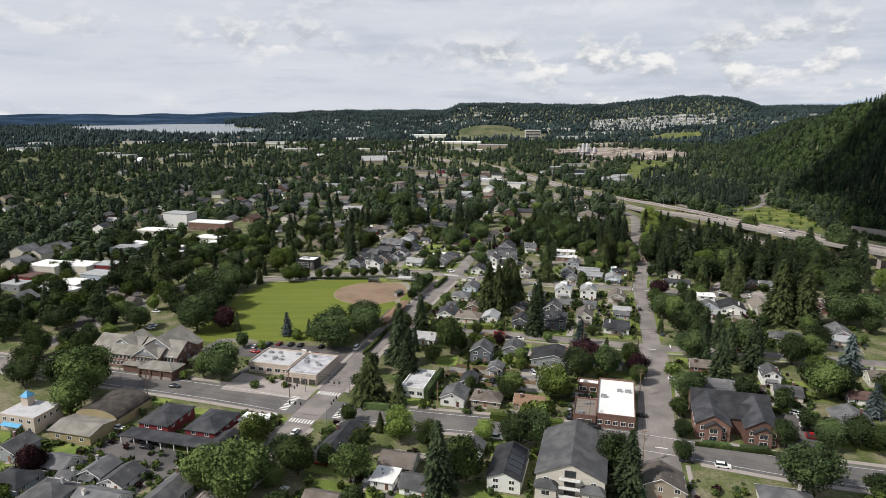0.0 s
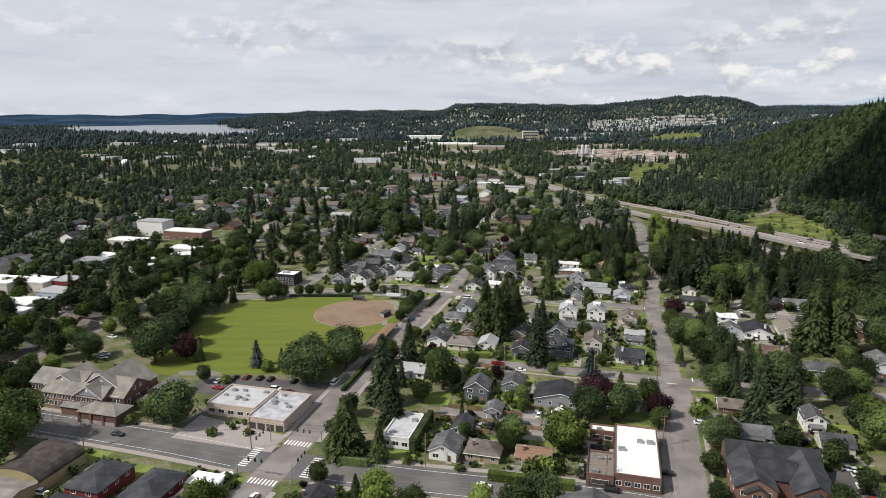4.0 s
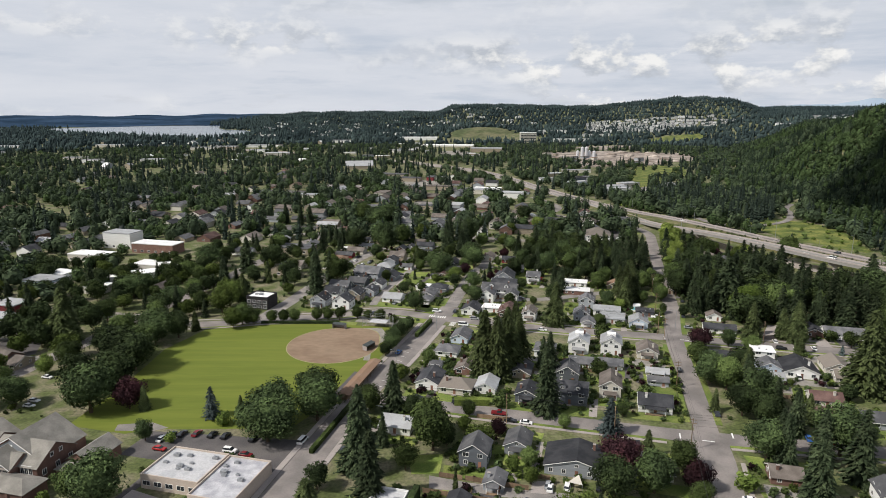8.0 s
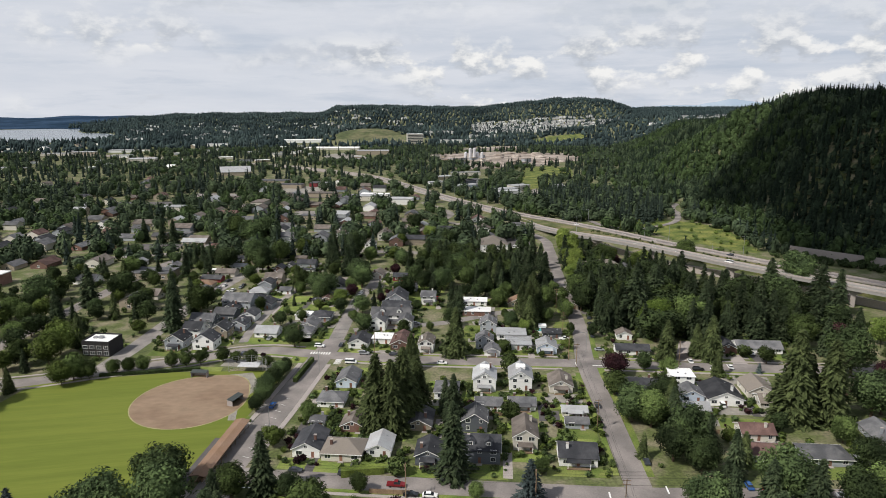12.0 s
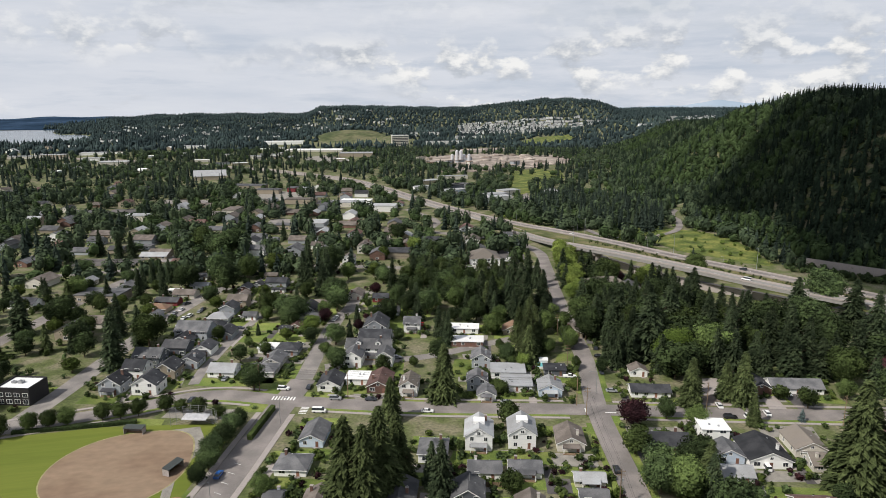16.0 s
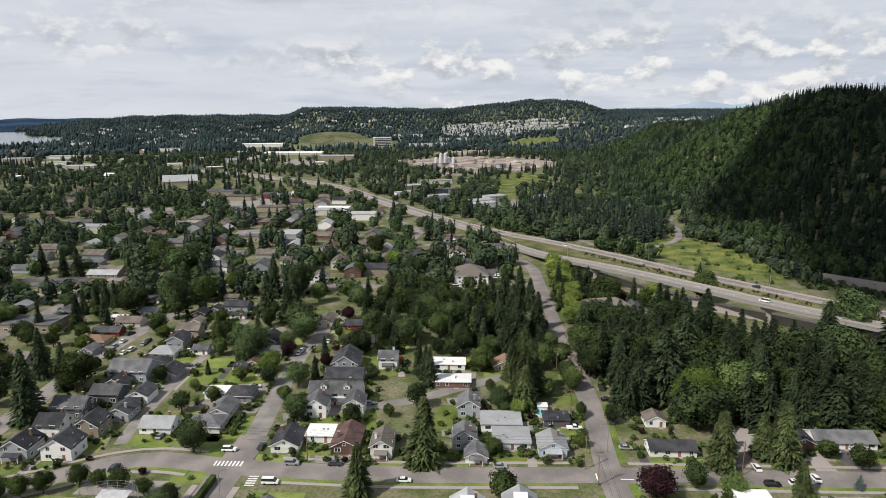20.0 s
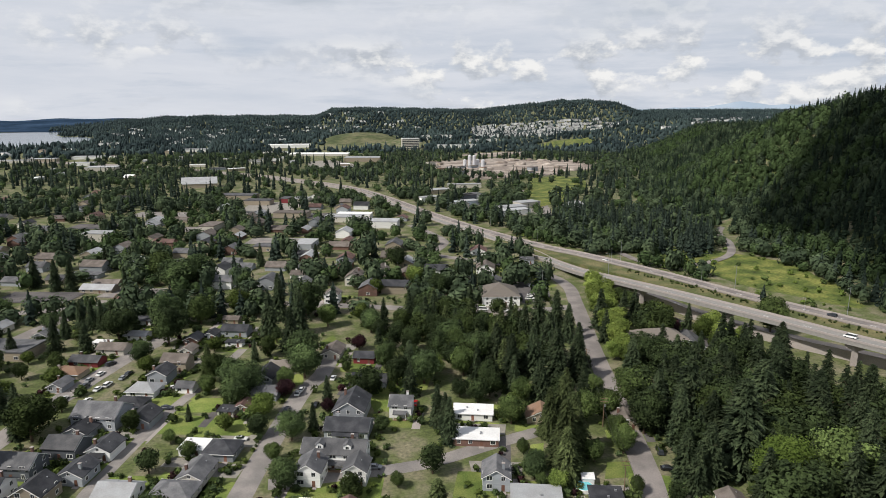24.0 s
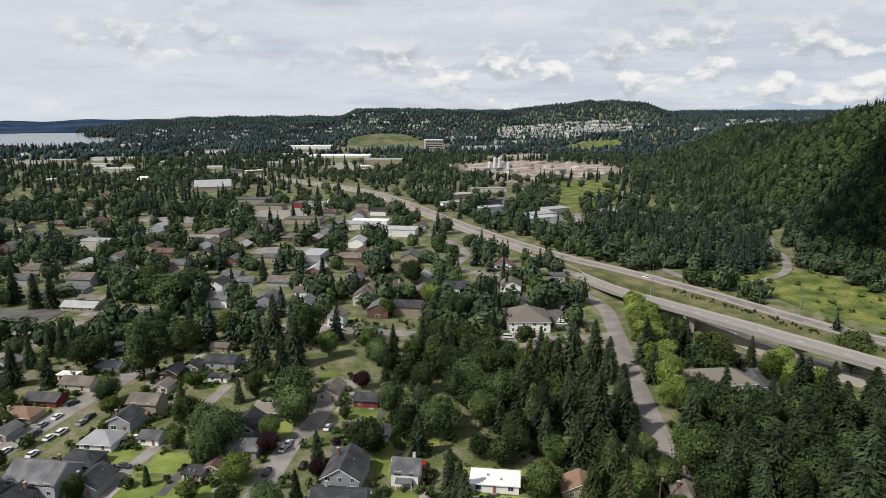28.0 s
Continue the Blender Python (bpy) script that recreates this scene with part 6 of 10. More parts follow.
hedge(-66.8, 224, -66.8, 247, 4.5, 1.8, M_oak, "tall clipped dark hedge beside the white building")
hedge(-189, 374, -150, 384.5, 1.3, 1.4, M_oak, "low dark hedge behind the outfield")
hedge(-70.5, 308.5, -57.6, 311.8, 2.4, 2.6, M_spring, "bright clipped hedge along the cross street")
hedge(-105.5, 375, -104.5, 398, 2.0, 1.6, M_maple, "clipped green hedge beside the street")
hedge(-108, 300, -107.6, 262, 1.6, 1.4, M_maple, "low hedge along the sidewalk")
hedge(32.4, 216.9, 41.2, 217.3, 1.3, 2.4, M_oak, "dark planting in front of the brick building")
hedge(44.3, 216.9, 53.1, 217.9, 1.3, 2.4, M_oak, "dark planting beside the entrance path")
hedge(-40, 216, -14, 217, 2.6, 2.4, M_lime, "bright leafy hedge along the main street")
hedge(-88, 212, -78, 213, 2.6, 1.2, M_oak, "row of clipped dark cypress along the sidewalk")
hedge(58, 250, 76, 250, 1.4, 1.6, M_lime, "bright low hedge at the apartment car park")
hedge(30, 216, 57, 216, 1.0, 1.4, M_maple, "low planting in front of the brick apartments")

# garden with a round pool and a white shed
M_pool = mat("pool_water", (0.16, 0.5, 0.55), 0.1, 0.1, 0.5, 2.0, spec=0.6)
pool = thing("garden_pool", 113.8, 430.1, 0, 0, "round turquoise above-ground pool in a garden", "pool")
part("pool_wall", Shape().tube(0, 0, 0, 1.15, 2.7, 2.7, 20).mesh("pool_wall", M_trim), pool)
part("water", Shape().tube(0, 0, 1.16, 1.2, 2.5, 2.5, 20).mesh("water", M_pool), pool)
shed = thing("garden_shed", 116.1, 432.9, 0, -GRID, "small white garden shed", "shed")
part("wall", Shape().box(-1.8, -1.4, 0, 1.8, 1.4, 2.2).mesh("wall", WALLS["white"]), shed)
part("roof", Shape().slab([(-2, -1.6, 2.3), (2, -1.6, 2.3), (2, 1.6, 2.7), (-2, 1.6, 2.7)], 0.12).mesh("roof", ROOFS["white"]), shed)
for ring_ in ([(126.8, 443.2), (135.2, 441.6), (131.7, 433.4), (122.2, 434.1)], [(106.3, 457.8), (111.1, 458.2), (106.6, 446.8), (101.3, 447.8)]):
    sheet("open_lawn", ring_, M_lawn, 0.025, "bright mown garden grass", "lawn", 0.03)

# ---- parked and standing vehicles ----
CARCOL = {"white": (0.75, 0.75, 0.74), "black": (0.012, 0.012, 0.014), "dark": (0.04, 0.045, 0.055), "grey": (0.28, 0.29, 0.3), "red": (0.35, 0.02, 0.02), "darkred": (0.16, 0.015, 0.02), "blue": (0.03, 0.1, 0.3)}
CARMAT = {k: mat(k + "_car_paint", c, 0.25, 0.04, 0.5, 3.0, spec=0.6) for k, c in CARCOL.items()}
CARWORD = {"dark": "dark grey-blue", "darkred": "dark red"}
_car = {}


def loft(profile, half, inset_from, inset):
    """A body drawn along its side outline, drawn in towards the top."""
    s = Shape()
    n = len(profile)
    for sg in (-1, 1):
        s.v += [(x, sg * (half - (inset if z > inset_from else 0)), z) for x, z in profile]
    s.f = [tuple(range(n)), tuple(range(2 * n - 1, n - 1, -1))] + [((i + 1) % n, i, n + i, n + (i + 1) % n) for i in range(n)]
    return s


def car_shapes(kind):
    if kind in _car:
        return _car[kind]
    L, W = {"sedan": (4.6, 1.8), "suv": (4.8, 1.9), "van": (5.2, 2.0), "pickup": (5.6, 2.0)}[kind]
    x = L / 2
    if kind == "sedan":
        low = [(-x, 0.35), (-x + 0.1, 0.9), (-x + 0.9, 0.98), (0.9, 0.95), (x - 0.1, 0.75), (x, 0.4)]
        cab = [(-x + 0.5, 0.96), (-x + 1.2, 1.4), (0.3, 1.42), (1.15, 0.95)]
    elif kind == "suv":
        low = [(-x, 0.4), (-x + 0.05, 1.05), (1.0, 1.05), (x - 0.1, 0.95), (x, 0.45)]
        cab = [(-x + 0.1, 1.05), (-x + 0.4, 1.68), (0.4, 1.7), (1.25, 1.05)]
    elif kind == "van":
        low = [(-x, 0.4), (-x + 0.05, 1.2), (1.6, 1.15), (x - 0.1, 0.95), (x, 0.45)]
        cab = [(-x + 0.06, 1.2), (-x + 0.15, 2.0), (1.1, 2.0), (1.9, 1.13)]
    else:
        low = [(-x, 0.45), (-x + 0.05, 1.1), (0.9, 1.1), (x - 0.1, 1.0), (x, 0.5)]
        cab = [(-0.7, 1.1), (-0.5, 1.75), (0.6, 1.75), (1.3, 1.1)]
    body, glass = loft(low, W / 2, 0.9, 0.08), loft(cab, W / 2 - 0.1, 1.3, 0.14)
    tops = [p for p in cab if p[1] > 1.3]
    roof = Shape().slab([(tops[0][0] - 0.05, -W / 2 + 0.26, tops[0][1] + 0.03), (tops[1][0] + 0.05, -W / 2 + 0.26, tops[1][1] + 0.03), (tops[1][0] + 0.05, W / 2 - 0.26, tops[1][1] + 0.03), (tops[0][0] - 0.05, W / 2 - 0.26, tops[0][1] + 0.03)], 0.05)
    wheel = Shape()
    a = [2 * math.pi * i / 10 for i in range(10)]
    wheel.v = [(0.33 * math.cos(t), yy, 0.33 + 0.33 * math.sin(t)) for yy in (-0.1, 0.1) for t in a]
    wheel.f = [tuple(range(10)), tuple(range(19, 9, -1))] + [((i + 1) % 10, i, 10 + i, 10 + (i + 1) % 10) for i in range(10)]
    _car[kind] = (body, glass.mesh("glasshouse", M_glass), roof, wheel.mesh("wheel", M_tire), L, W, {})
    return _car[kind]


def car(x, y, turn, colour, kind, z=0.07):
    if kind == "boat":
        ob = thing("boat", x, y, z, turn, "white motor boat parked on a trailer", "boat")
        s = Shape()
        ring_ = [(-2.6, -0.9), (1.2, -0.95), (2.9, 0), (1.2, 0.95), (-2.6, 0.9)]
        s.v = [(px * 0.85, py * 0.5, 0.45) for px, py in ring_] + [(px, py, 1.25) for px, py in ring_]
        s.f = [tuple(range(5))[::-1], tuple(range(5, 10))] + [(i, (i + 1) % 5, 5 + (i + 1) % 5, 5 + i) for i in range(5)]
        part("hull", s.mesh("hull", CARMAT["white"]), ob)
        part("windscreen", Shape().slab([(0.2, -0.7, 1.25), (0.7, -0.6, 1.25), (0.4, -0.6, 1.75), (0.0, -0.7, 1.75)], 0.02).mesh("windscreen", M_glass), ob)
        part("trailer", Shape().box(-2.4, -0.8, 0.3, 3.4, 0.8, 0.42).mesh("trailer", M_metal), ob)
        return ob
    body, glass, roof, wheel, L, W, cache = car_shapes(kind)
    if colour not in cache:
        cache[colour] = (body.mesh("body", CARMAT[colour]), roof.mesh("roof", CARMAT[colour]))
    word = {"suv": "sport utility car", "van": "van", "pickup": "pickup truck"}.get(kind, "saloon car")
    ob = thing("car" if kind in ("sedan", "suv") else kind if kind == "van" else "pickup_truck", x, y, z, turn, f"{CARWORD.get(colour, colour)} {word} standing on the asphalt", "car", "cars of the town")
    part("body", cache[colour][0], ob)
    part("glasshouse", glass, ob, "dark glazed upper body")
    part("roof", cache[colour][1], ob)
    for wx in (-L * 0.3, L * 0.31):
        for wy in (-W / 2 + 0.1, W / 2 - 0.1):
            part("wheel", wheel, ob, at=pose(wx, wy, 0))
    return ob


car(-114.5, 211.6, -15, "white", "suv")
car(-98.9, 198.6, -15, "black", "sedan")
car(-108.8, 246.4, -15, "dark", "sedan")
car(-99.8, 203.6, 75, "black", "suv")
car(-51.6, 208.9, 75, "white", "sedan")
car(-40.3, 288.4, 75, "white", "van")
car(-38.7, 188.7, -15, "red", "sedan")
car(-47.5, 172.5, 75, "white", "pickup")
car(-25.2, 178.4, -15, "white", "boat")
car(-25.8, 169.6, 75, "white", "suv")
car(-10.0, 173.5, 75, "grey", "sedan")
car(-157.0, 342.1, -15, "white", "sedan")
car(-148.6, 315.6, -15, "white", "sedan")
car(88.5, 187.0, -15, "white", "suv")
car(130.4, 223.3, -15, "white", "sedan")
car(129.1, 212.6, -15, "white", "sedan")
car(127.4, 206.3, -15, "red", "sedan")
car(110.0, 191.5, -15, "dark", "sedan")
car(72.6, 221.2, -15, "black", "suv")
car(53.4, 212.2, -15, "black", "suv")
car(54.5, 203.7, -15, "white", "sedan")
car(40.7, 214.5, -15, "blue", "sedan")
car(47.0, 224.8, 75, "grey", "sedan")
car(46.2, 220.3, 75, "black", "sedan")
car(15.6, 214.5, -15, "white", "sedan")
car(18.2, 205.0, -15, "white", "suv")
car(95.5, 253.2, -15, "white", "sedan")
car(78.2, 190.4, -15, "dark", "suv")
car(38.7, 259.8, 75, "white", "sedan")
car(53.3, 259.8, 75, "black", "sedan")
car(155.9, 278.6, -15, "grey", "sedan")
car(-86.3, 293.0, 75, "dark", "sedan")
car(-82.8, 293.6, 75, "black", "sedan")
car(-77.8, 293.8, 75, "darkred", "sedan")
car(-72.1, 292.9, 75, "black", "sedan")
car(-67.4, 292.0, 75, "black", "sedan")
car(-57.3, 290.0, 75, "black", "sedan")
car(-88.5, 290.3, 75, "white", "sedan")
car(-86.6, 283.7, -15, "red", "sedan")
car(-62.9, 282.2, -15, "white", "suv")
car(-57.1, 279.6, -15, "darkred", "sedan")
car(-25.7, 282.3, 75, "dark", "sedan")
car(-12.3, 368.5, 75, "blue", "sedan")
car(-7.8, 345.9, 75, "dark", "sedan")
car(-208.5, 393.9, -15, "white", "boat")
car(-149.4, 320.0, -15, "white", "sedan")
car(27.9, 307.7, -15, "darkred", "pickup")
car(43.7, 307.5, -15, "dark", "suv")
car(31.6, 302.0, -15, "black", "sedan")
car(37.0, 300.5, -15, "white", "sedan")
car(85.9, 264.2, 75, "dark", "sedan")
car(108.1, 306.5, 75, "dark", "sedan")
car(136.7, 284.9, -15, "red", "sedan")
car(108.8, 346.8, 75, "black", "sedan")
car(72.4, 285.2, 75, "black", "sedan")
car(-2.1, 321.2, -15, "dark", "sedan")
car(13.2, 316.5, -15, "dark", "suv")
car(18.8, 405.8, -15, "white", "van")
car(15.3, 428.3, 75, "dark", "sedan")
car(5.2, 428.5, -15, "white", "suv")
car(166.8, 380.2, 75, "white", "sedan")
car(172.8, 369.8, -15, "white", "suv")
car(155.3, 338.9, 75, "white", "van")
car(199.5, 384.2, 75, "white", "sedan")
car(227.2, 359.9, -15, "grey", "sedan")
car(131.7, 288.3, 75, "blue", "sedan")
car(175.0, 295.7, 75, "grey", "suv")
car(136.8, 418.6, 75, "dark", "sedan")
car(38.5, 411.8, -15, "dark", "sedan")
car(58.1, 397.8, -15, "white", "sedan")
car(-18.8, 443.4, 75, "grey", "sedan")
car(28.7, 511.2, 75, "white", "sedan")
car(54.1, 452.4, -15, "grey", "sedan")
car(-69.0, 466.3, 75, "black", "sedan")
car(-28.9, 424.7, 75, "dark", "suv")
car(11.0, 478.2, -15, "white", "sedan")
car(-49.5, 529.6, 75, "white", "sedan")
car(-55.8, 539.5, 75, "grey", "sedan")
car(72.6, 494.5, 75, "red", "sedan")
car(88.9, 398.9, -15, "grey", "sedan")
car(132.9, 400.4, -15, "grey", "sedan")
car(146.1, 445.4, 75, "dark", "suv")
car(143.5, 435.3, -15, "black", "sedan")
car(121.9, 416.8, -15, "white", "pickup")
car(151.8, 374.1, 75, "dark", "pickup")
car(156.4, 373.3, 75, "white", "sedan")
car(165.1, 371.0, -15, "black", "suv")
car(42.5, 523.7, 75, "white", "sedan")
car(30.0, 514.4, 75, "white", "sedan")
car(35.6, 499.8, 75, "black", "sedan")
car(25.0, 497.7, 75, "dark", "sedan")
car(65.7, 486.6, -15, "grey", "pickup")
car(-18.9, 507.2, -15, "dark", "sedan")
car(-53.3, 545.4, 75, "white", "sedan")
car(-47.0, 533.1, 75, "white", "suv")
car(-55.4, 533.0, 75, "dark", "suv")
car(-42.9, 539.5, 75, "grey", "sedan")
car(-41.9, 543.7, 75, "dark", "sedan")
car(-35.3, 591.7, 75, "black", "sedan")
car(-48.9, 634.3, -15, "white", "sedan")
car(-50.1, 518.9, 75, "white", "sedan")
car(-59.5, 522.2, 75, "white", "sedan")
car(125.7, 602.9, -15, "white", "van")
car(136.3, 598.8, -15, "white", "sedan")
car(166.4, 644.4, -15, "dark", "suv")
car(160.1, 625.3, -15, "white", "sedan")
car(157.8, 618.3, -15, "white", "suv")
car(138.4, 648.4, -15, "dark", "sedan")
car(153.8, 657.1, -15, "dark", "sedan")
car(185.2, 683.2, 112, "red", "suv")
car(233.2, 591.4, -15, "white", "pickup")
car(257.8, 668.6, 112, "white", "sedan")
car(200.0, 789.7, 112, "dark", "sedan")
car(157, 619, -15, "white", "suv")
car(160.5, 624.5, -15, "white", "sedan")
car(166.5, 645, 60, "grey", "suv")
car(151, 649, 60, "dark", "sedan")
car(125.8, 603, -8, "white", "sedan")
car(225, 545, 110, "dark", "suv")
car(-64.1, 219.2, 40, "white", "suv")
car(-64.2, 215.9, 40, "dark", "suv")
car(-63.1, 220.0, 40, "white", "suv")
car(180.2, 371.0, 75, "white", "sedan")
car(25.2, 415.4, -15, "grey", "suv")
car(36.6, 354.4, -15, "dark", "sedan")
car(-52.3, 556.0, 50, "dark", "suv")
car(-50.9, 597.0, 20, "white", "sedan")
car(-20.7, 570.5, 60, "grey", "suv")
car(-20.4, 525.4, 20, "white", "sedan")
car(297.5, 549, 116, "dark", "suv", 4.03)
car(236, 691, 114, "white", "sedan", 2.75)
car(263.5, 500, 122, "white", "van", 12.08)

# ---- trees placed one by one ----
tree("lime", 202, 643, 10.5)
tree("lime", 166, 523, 9.45)
tree("lime", 169, 518, 9.45)
tree("maple", 206, 593, 10.5)
tree("maple", 206, 604, 9.45)
tree("lime", 205, 564, 9.45)
tree("lime", 214, 566, 9.45)
tree("maple", 199, 563, 8.4)
tree("plum", 208, 548, 8.4)
tree("fir", 220, 555, 13.65)
tree("fir", 196, 528, 8.4)
tree("lime", 219, 540, 11.55)
tree("lime", 216, 524, 9.45)
tree("lime", 222, 524, 10.5)
tree("fir", 203, 516, 13.9)
tree("fir", 278, 576, 15.75)
tree("bush", 270, 584, 4.2)
tree("fir", 161, 497, 20.2, 1.25)
tree("oak", 173, 502, 18.9, 1.1)
tree("fir", 182, 500, 18.9, 1.25)
tree("fir", 187, 495, 17.6, 1.45)
tree("maple", 150, 479, 16.8, 1.1)
tree("oak", 155, 476, 16.8, 1.1)
tree("fir", 153, 461, 22.05, 1.3)
tree("fir", 164, 460, 26.5, 1.4)
tree("lime", 181, 472, 11.55)
tree("fir", 195, 488, 18.9, 1.45)
tree("oak", 206, 491, 18.9, 1.1)
tree("fir", 186, 470, 22.7, 1.4)
tree("fir", 230, 500, 21.4, 1.45)
tree("fir", 187, 453, 26.5, 1.5)
tree("fir", 210, 475, 22.7, 1.25)
tree("oak", 177, 457, 20.2, 1.1)
tree("oak", 146, 458, 16.8)
tree("maple", 143, 471, 9.45)
tree("fir", 159, 456, 18.9, 1.25)
tree("maple", 170, 456, 17.6)
tree("oak", 95, 545, 15.75, 1.1)
tree("oak", 91, 558, 15.75)
tree("maple", 104, 557, 14.7)
tree("oak", 105, 530, 15.75, 1.1)
tree("maple", 96, 518, 13.65)
tree("fir", 112, 524, 19.95, 1.2)
tree("oak", 102, 496, 12.6)
tree("fir", 114, 508, 21, 1.2)
tree("fir", 131, 545, 21, 1.1)
tree("fir", 143, 561, 24.15, 1.1)
tree("fir", 150, 555, 24.15, 1.1)
tree("fir", 154, 549, 18.9, 1.2)
tree("fir", 137, 528, 22.05, 1.3)
tree("fir", 124, 511, 22.05, 1.2)
tree("fir", 131, 502, 24.15, 1.4)
tree("fir", 141, 504, 21, 1.3)
tree("fir", 147, 519, 19.95, 1.2)
tree("fir", 112, 497, 15.75)
tree("fir", 120, 489, 17.85, 1.2)
tree("lime", 105, 478, 9.45)
tree("cedar", 120, 466, 19.95, 1.1)
tree("cedar", 114, 462, 17.85)
tree("maple", 130, 470, 12.6)
tree("lime", 85, 522, 8.4)
tree("fir", 78, 477, 15.75)
tree("fir", 80, 472, 14.7)
tree("fir", 119, 608, 14.7)
tree("fir", 128, 634, 13.65)
tree("oak", 106, 635, 14.7)
tree("oak", 123, 666, 12.6)
tree("fir", 95, 586, 17.85)
tree("fir", 121, 635, 13.65)
tree("fir", 144, 683, 10.5)
tree("oak", 103, 590, 13.65)
tree("maple", 113, 490, 10.5)
tree("maple", 142, 489, 9.45)
tree("maple", 120, 557, 12.6)
tree("oak", 141, 481, 8.4)
tree("oak", 89, 538, 13.65)
tree("maple", 97, 536, 14.7)
tree("maple", 3.8, 282.4, 18, 1.05)
tree("oak", 8.3, 285.3, 9)
tree("oak", -3.1, 307.6, 9)
tree("lime", 14.5, 295.2, 6)
tree("oak", 20.7, 278.8, 7)
tree("maple", -4.8, 270.9, 10)
tree("lime", 33.3, 263.0, 6)
tree("bigleaf", 170, 419, 18, 1.15)
for x_, y_, h_ in ((-106, 413, 13), (-100, 411.5, 14), (-95, 409.5, 12), (-89, 408, 9)):
    tree("lime" if h_ > 12 else "maple", x_, y_, h_)
for x_, y_, h_, w_ in ((208, 643, 10, 1.1), (203, 634, 12, 1.1), (199, 625, 13, 1.1), (203, 616, 11, 1.1), (194, 612, 13, 1.2), (198, 604, 11, 1.2), (189, 599, 13, 1.1), (193, 591, 12, 1.2), (185, 587, 11, 1.2), (187, 577, 13, 1.1), (181, 570, 13, 1.2), (183, 559, 12, 1.1), (177, 553, 13, 1.2), (178, 543, 12, 1.1), (173, 536, 13, 1.1), (170, 524, 11, 1.2), (213, 573, 9, 1.2), (222, 568, 9, 1.2), (227, 560, 10, 1.1), (226, 544, 12, 1.1), (222, 530, 12, 1.1), (231, 527, 10, 1.1)):
    tree("spring", x_, y_, h_ * 1.1, w_ * 1.1)
tree("fir", 206, 431, 22.7, 1.25)
tree("fir", 204, 446, 21.4, 1.45)
tree("maple", 188, 418, 20.2, 1.1)
tree("fir", 151, 426, 19.95, 1.4)
tree("fir", 154, 448, 18.9, 1.3)
tree("fir", 172, 444, 23.9, 1.4)
tree("cedar", 117, 449, 22.05, 1.3)
tree("cedar", 110, 435, 17.85, 1.2)
tree("fir", 193, 458, 20.2, 1.3)
tree("fir", 230, 453, 21.4, 1.45)
tree("fir", 146, 430, 16.8, 1.3)
tree("maple", 258, 520, 15.75)
tree("maple", 135, 447, 10.5)
tree("maple", 104, 473, 11.55)
tree("fir", 86, 458, 13.65)
tree("oak", 101, 438, 9.45)
tree("fir", 80, 464, 16.8)
tree("oak", 8, 515, 14.7, 1.3)
tree("fir", 16, 607, 25.2, 1.1)
tree("fir", 13, 581, 23.1, 1.1)
tree("fir", 27, 582, 24.15, 1.2)
tree("fir", 24, 560, 21, 1.2)
tree("oak", 30, 606, 21)
tree("oak", -47, 673, 22.05, 1.3)
tree("oak", -37, 690, 21, 1.2)
tree("maple", -64, 704, 19.95, 1.1)
tree("oak", 30, 544, 15.75, 1.2)
tree("cedar", -8, 538, 13.65)
tree("fir", 40, 501, 11.55)
tree("lime", 17, 494, 9.45, 1.2)
tree("fir", 9, 549, 10.5)
tree("oak", -39, 555, 11.55)
tree("plum", 55, 555, 7.35)
tree("plum", 24, 510, 7.35)
tree("plum", 40, 494, 5.25)
tree("maple", 24, 518, 9.45)
tree("maple", 14, 554, 10.5)
tree("fir", 35, 481, 10.5)
tree("oak", 65, 531, 13.65)
tree("fir", 74, 522, 15.75, 1.2)
tree("oak", 62, 578, 12.6)
tree("maple", 53, 622, 11.55)
tree("lime", 70, 644, 10.5)
tree("maple", 41, 591, 12.6)
tree("maple", 77, 578, 11.55)
tree("fir", -121, 687, 19.95, 1.1)
tree("fir", -112, 686, 19.95, 1.1)
tree("fir", -137, 698, 19.95, 1.1)
tree("fir", -82, 610, 14.7)
tree("fir", -76, 608, 15.75)
tree("fir", -71, 607, 15.75)
tree("fir", -66, 606, 14.7)
tree("fir", -59, 607, 14.7)
tree("fir", -55, 604, 14.7)
tree("fir", -84, 596, 14.7)
tree("maple", -33, 609, 10.5)
tree("oak", -95, 608, 10.5)
tree("maple", -6, 518, 8.4)
tree("maple", -5, 530, 12.6)
tree("oak", 68, 513, 13.65)
tree("maple", -26, 492, 8.4)
tree("oak", -76, 694, 12.6)
tree("lime", -7, 622, 13.65)
tree("fir", -18, 643, 12.6)
tree("fir", 33, 710, 18.9)
tree("fir", 54, 693, 16.8)
tree("oak", 89, 707, 16.8)
tree("lime", 95, 662, 12.6)
tree("fir", -4, 730, 16.8)
tree("fir", -111, 749, 14.7)
tree("oak", -9, 669, 12.6)
tree("oak", 87, 579, 12.6)
tree("oak", 78, 548, 12.6)
tree("maple", 52, 514, 6.3)
tree("bush", -56, 527, 4.2)
tree("maple", -58, 542, 5.25)
tree("fir", -42, 768, 16.8)
tree("fir", -78, 675, 14.7)
tree("lime", 58, 598, 9.45)
tree("maple", 48, 530, 5.25)
tree("oak", -52, 289, 17, 1.35)
tree("oak", -38, 304, 16, 1.25)
tree("limebush", -85, 289, 3.6)
tree("oak", -91.5, 252.5, 17, 1.18)
tree("maple", -100.5, 256.5, 11, 1.1)
tree("fir", -19, 270, 28.5, 1.1)
tree("fir", -10, 301, 27, 1.1)
tree("fir", -12, 254, 22.5, 1.1)
tree("lime", -15, 204, 12, 1.1)
tree("maple", -5, 199, 10.5, 1.1)
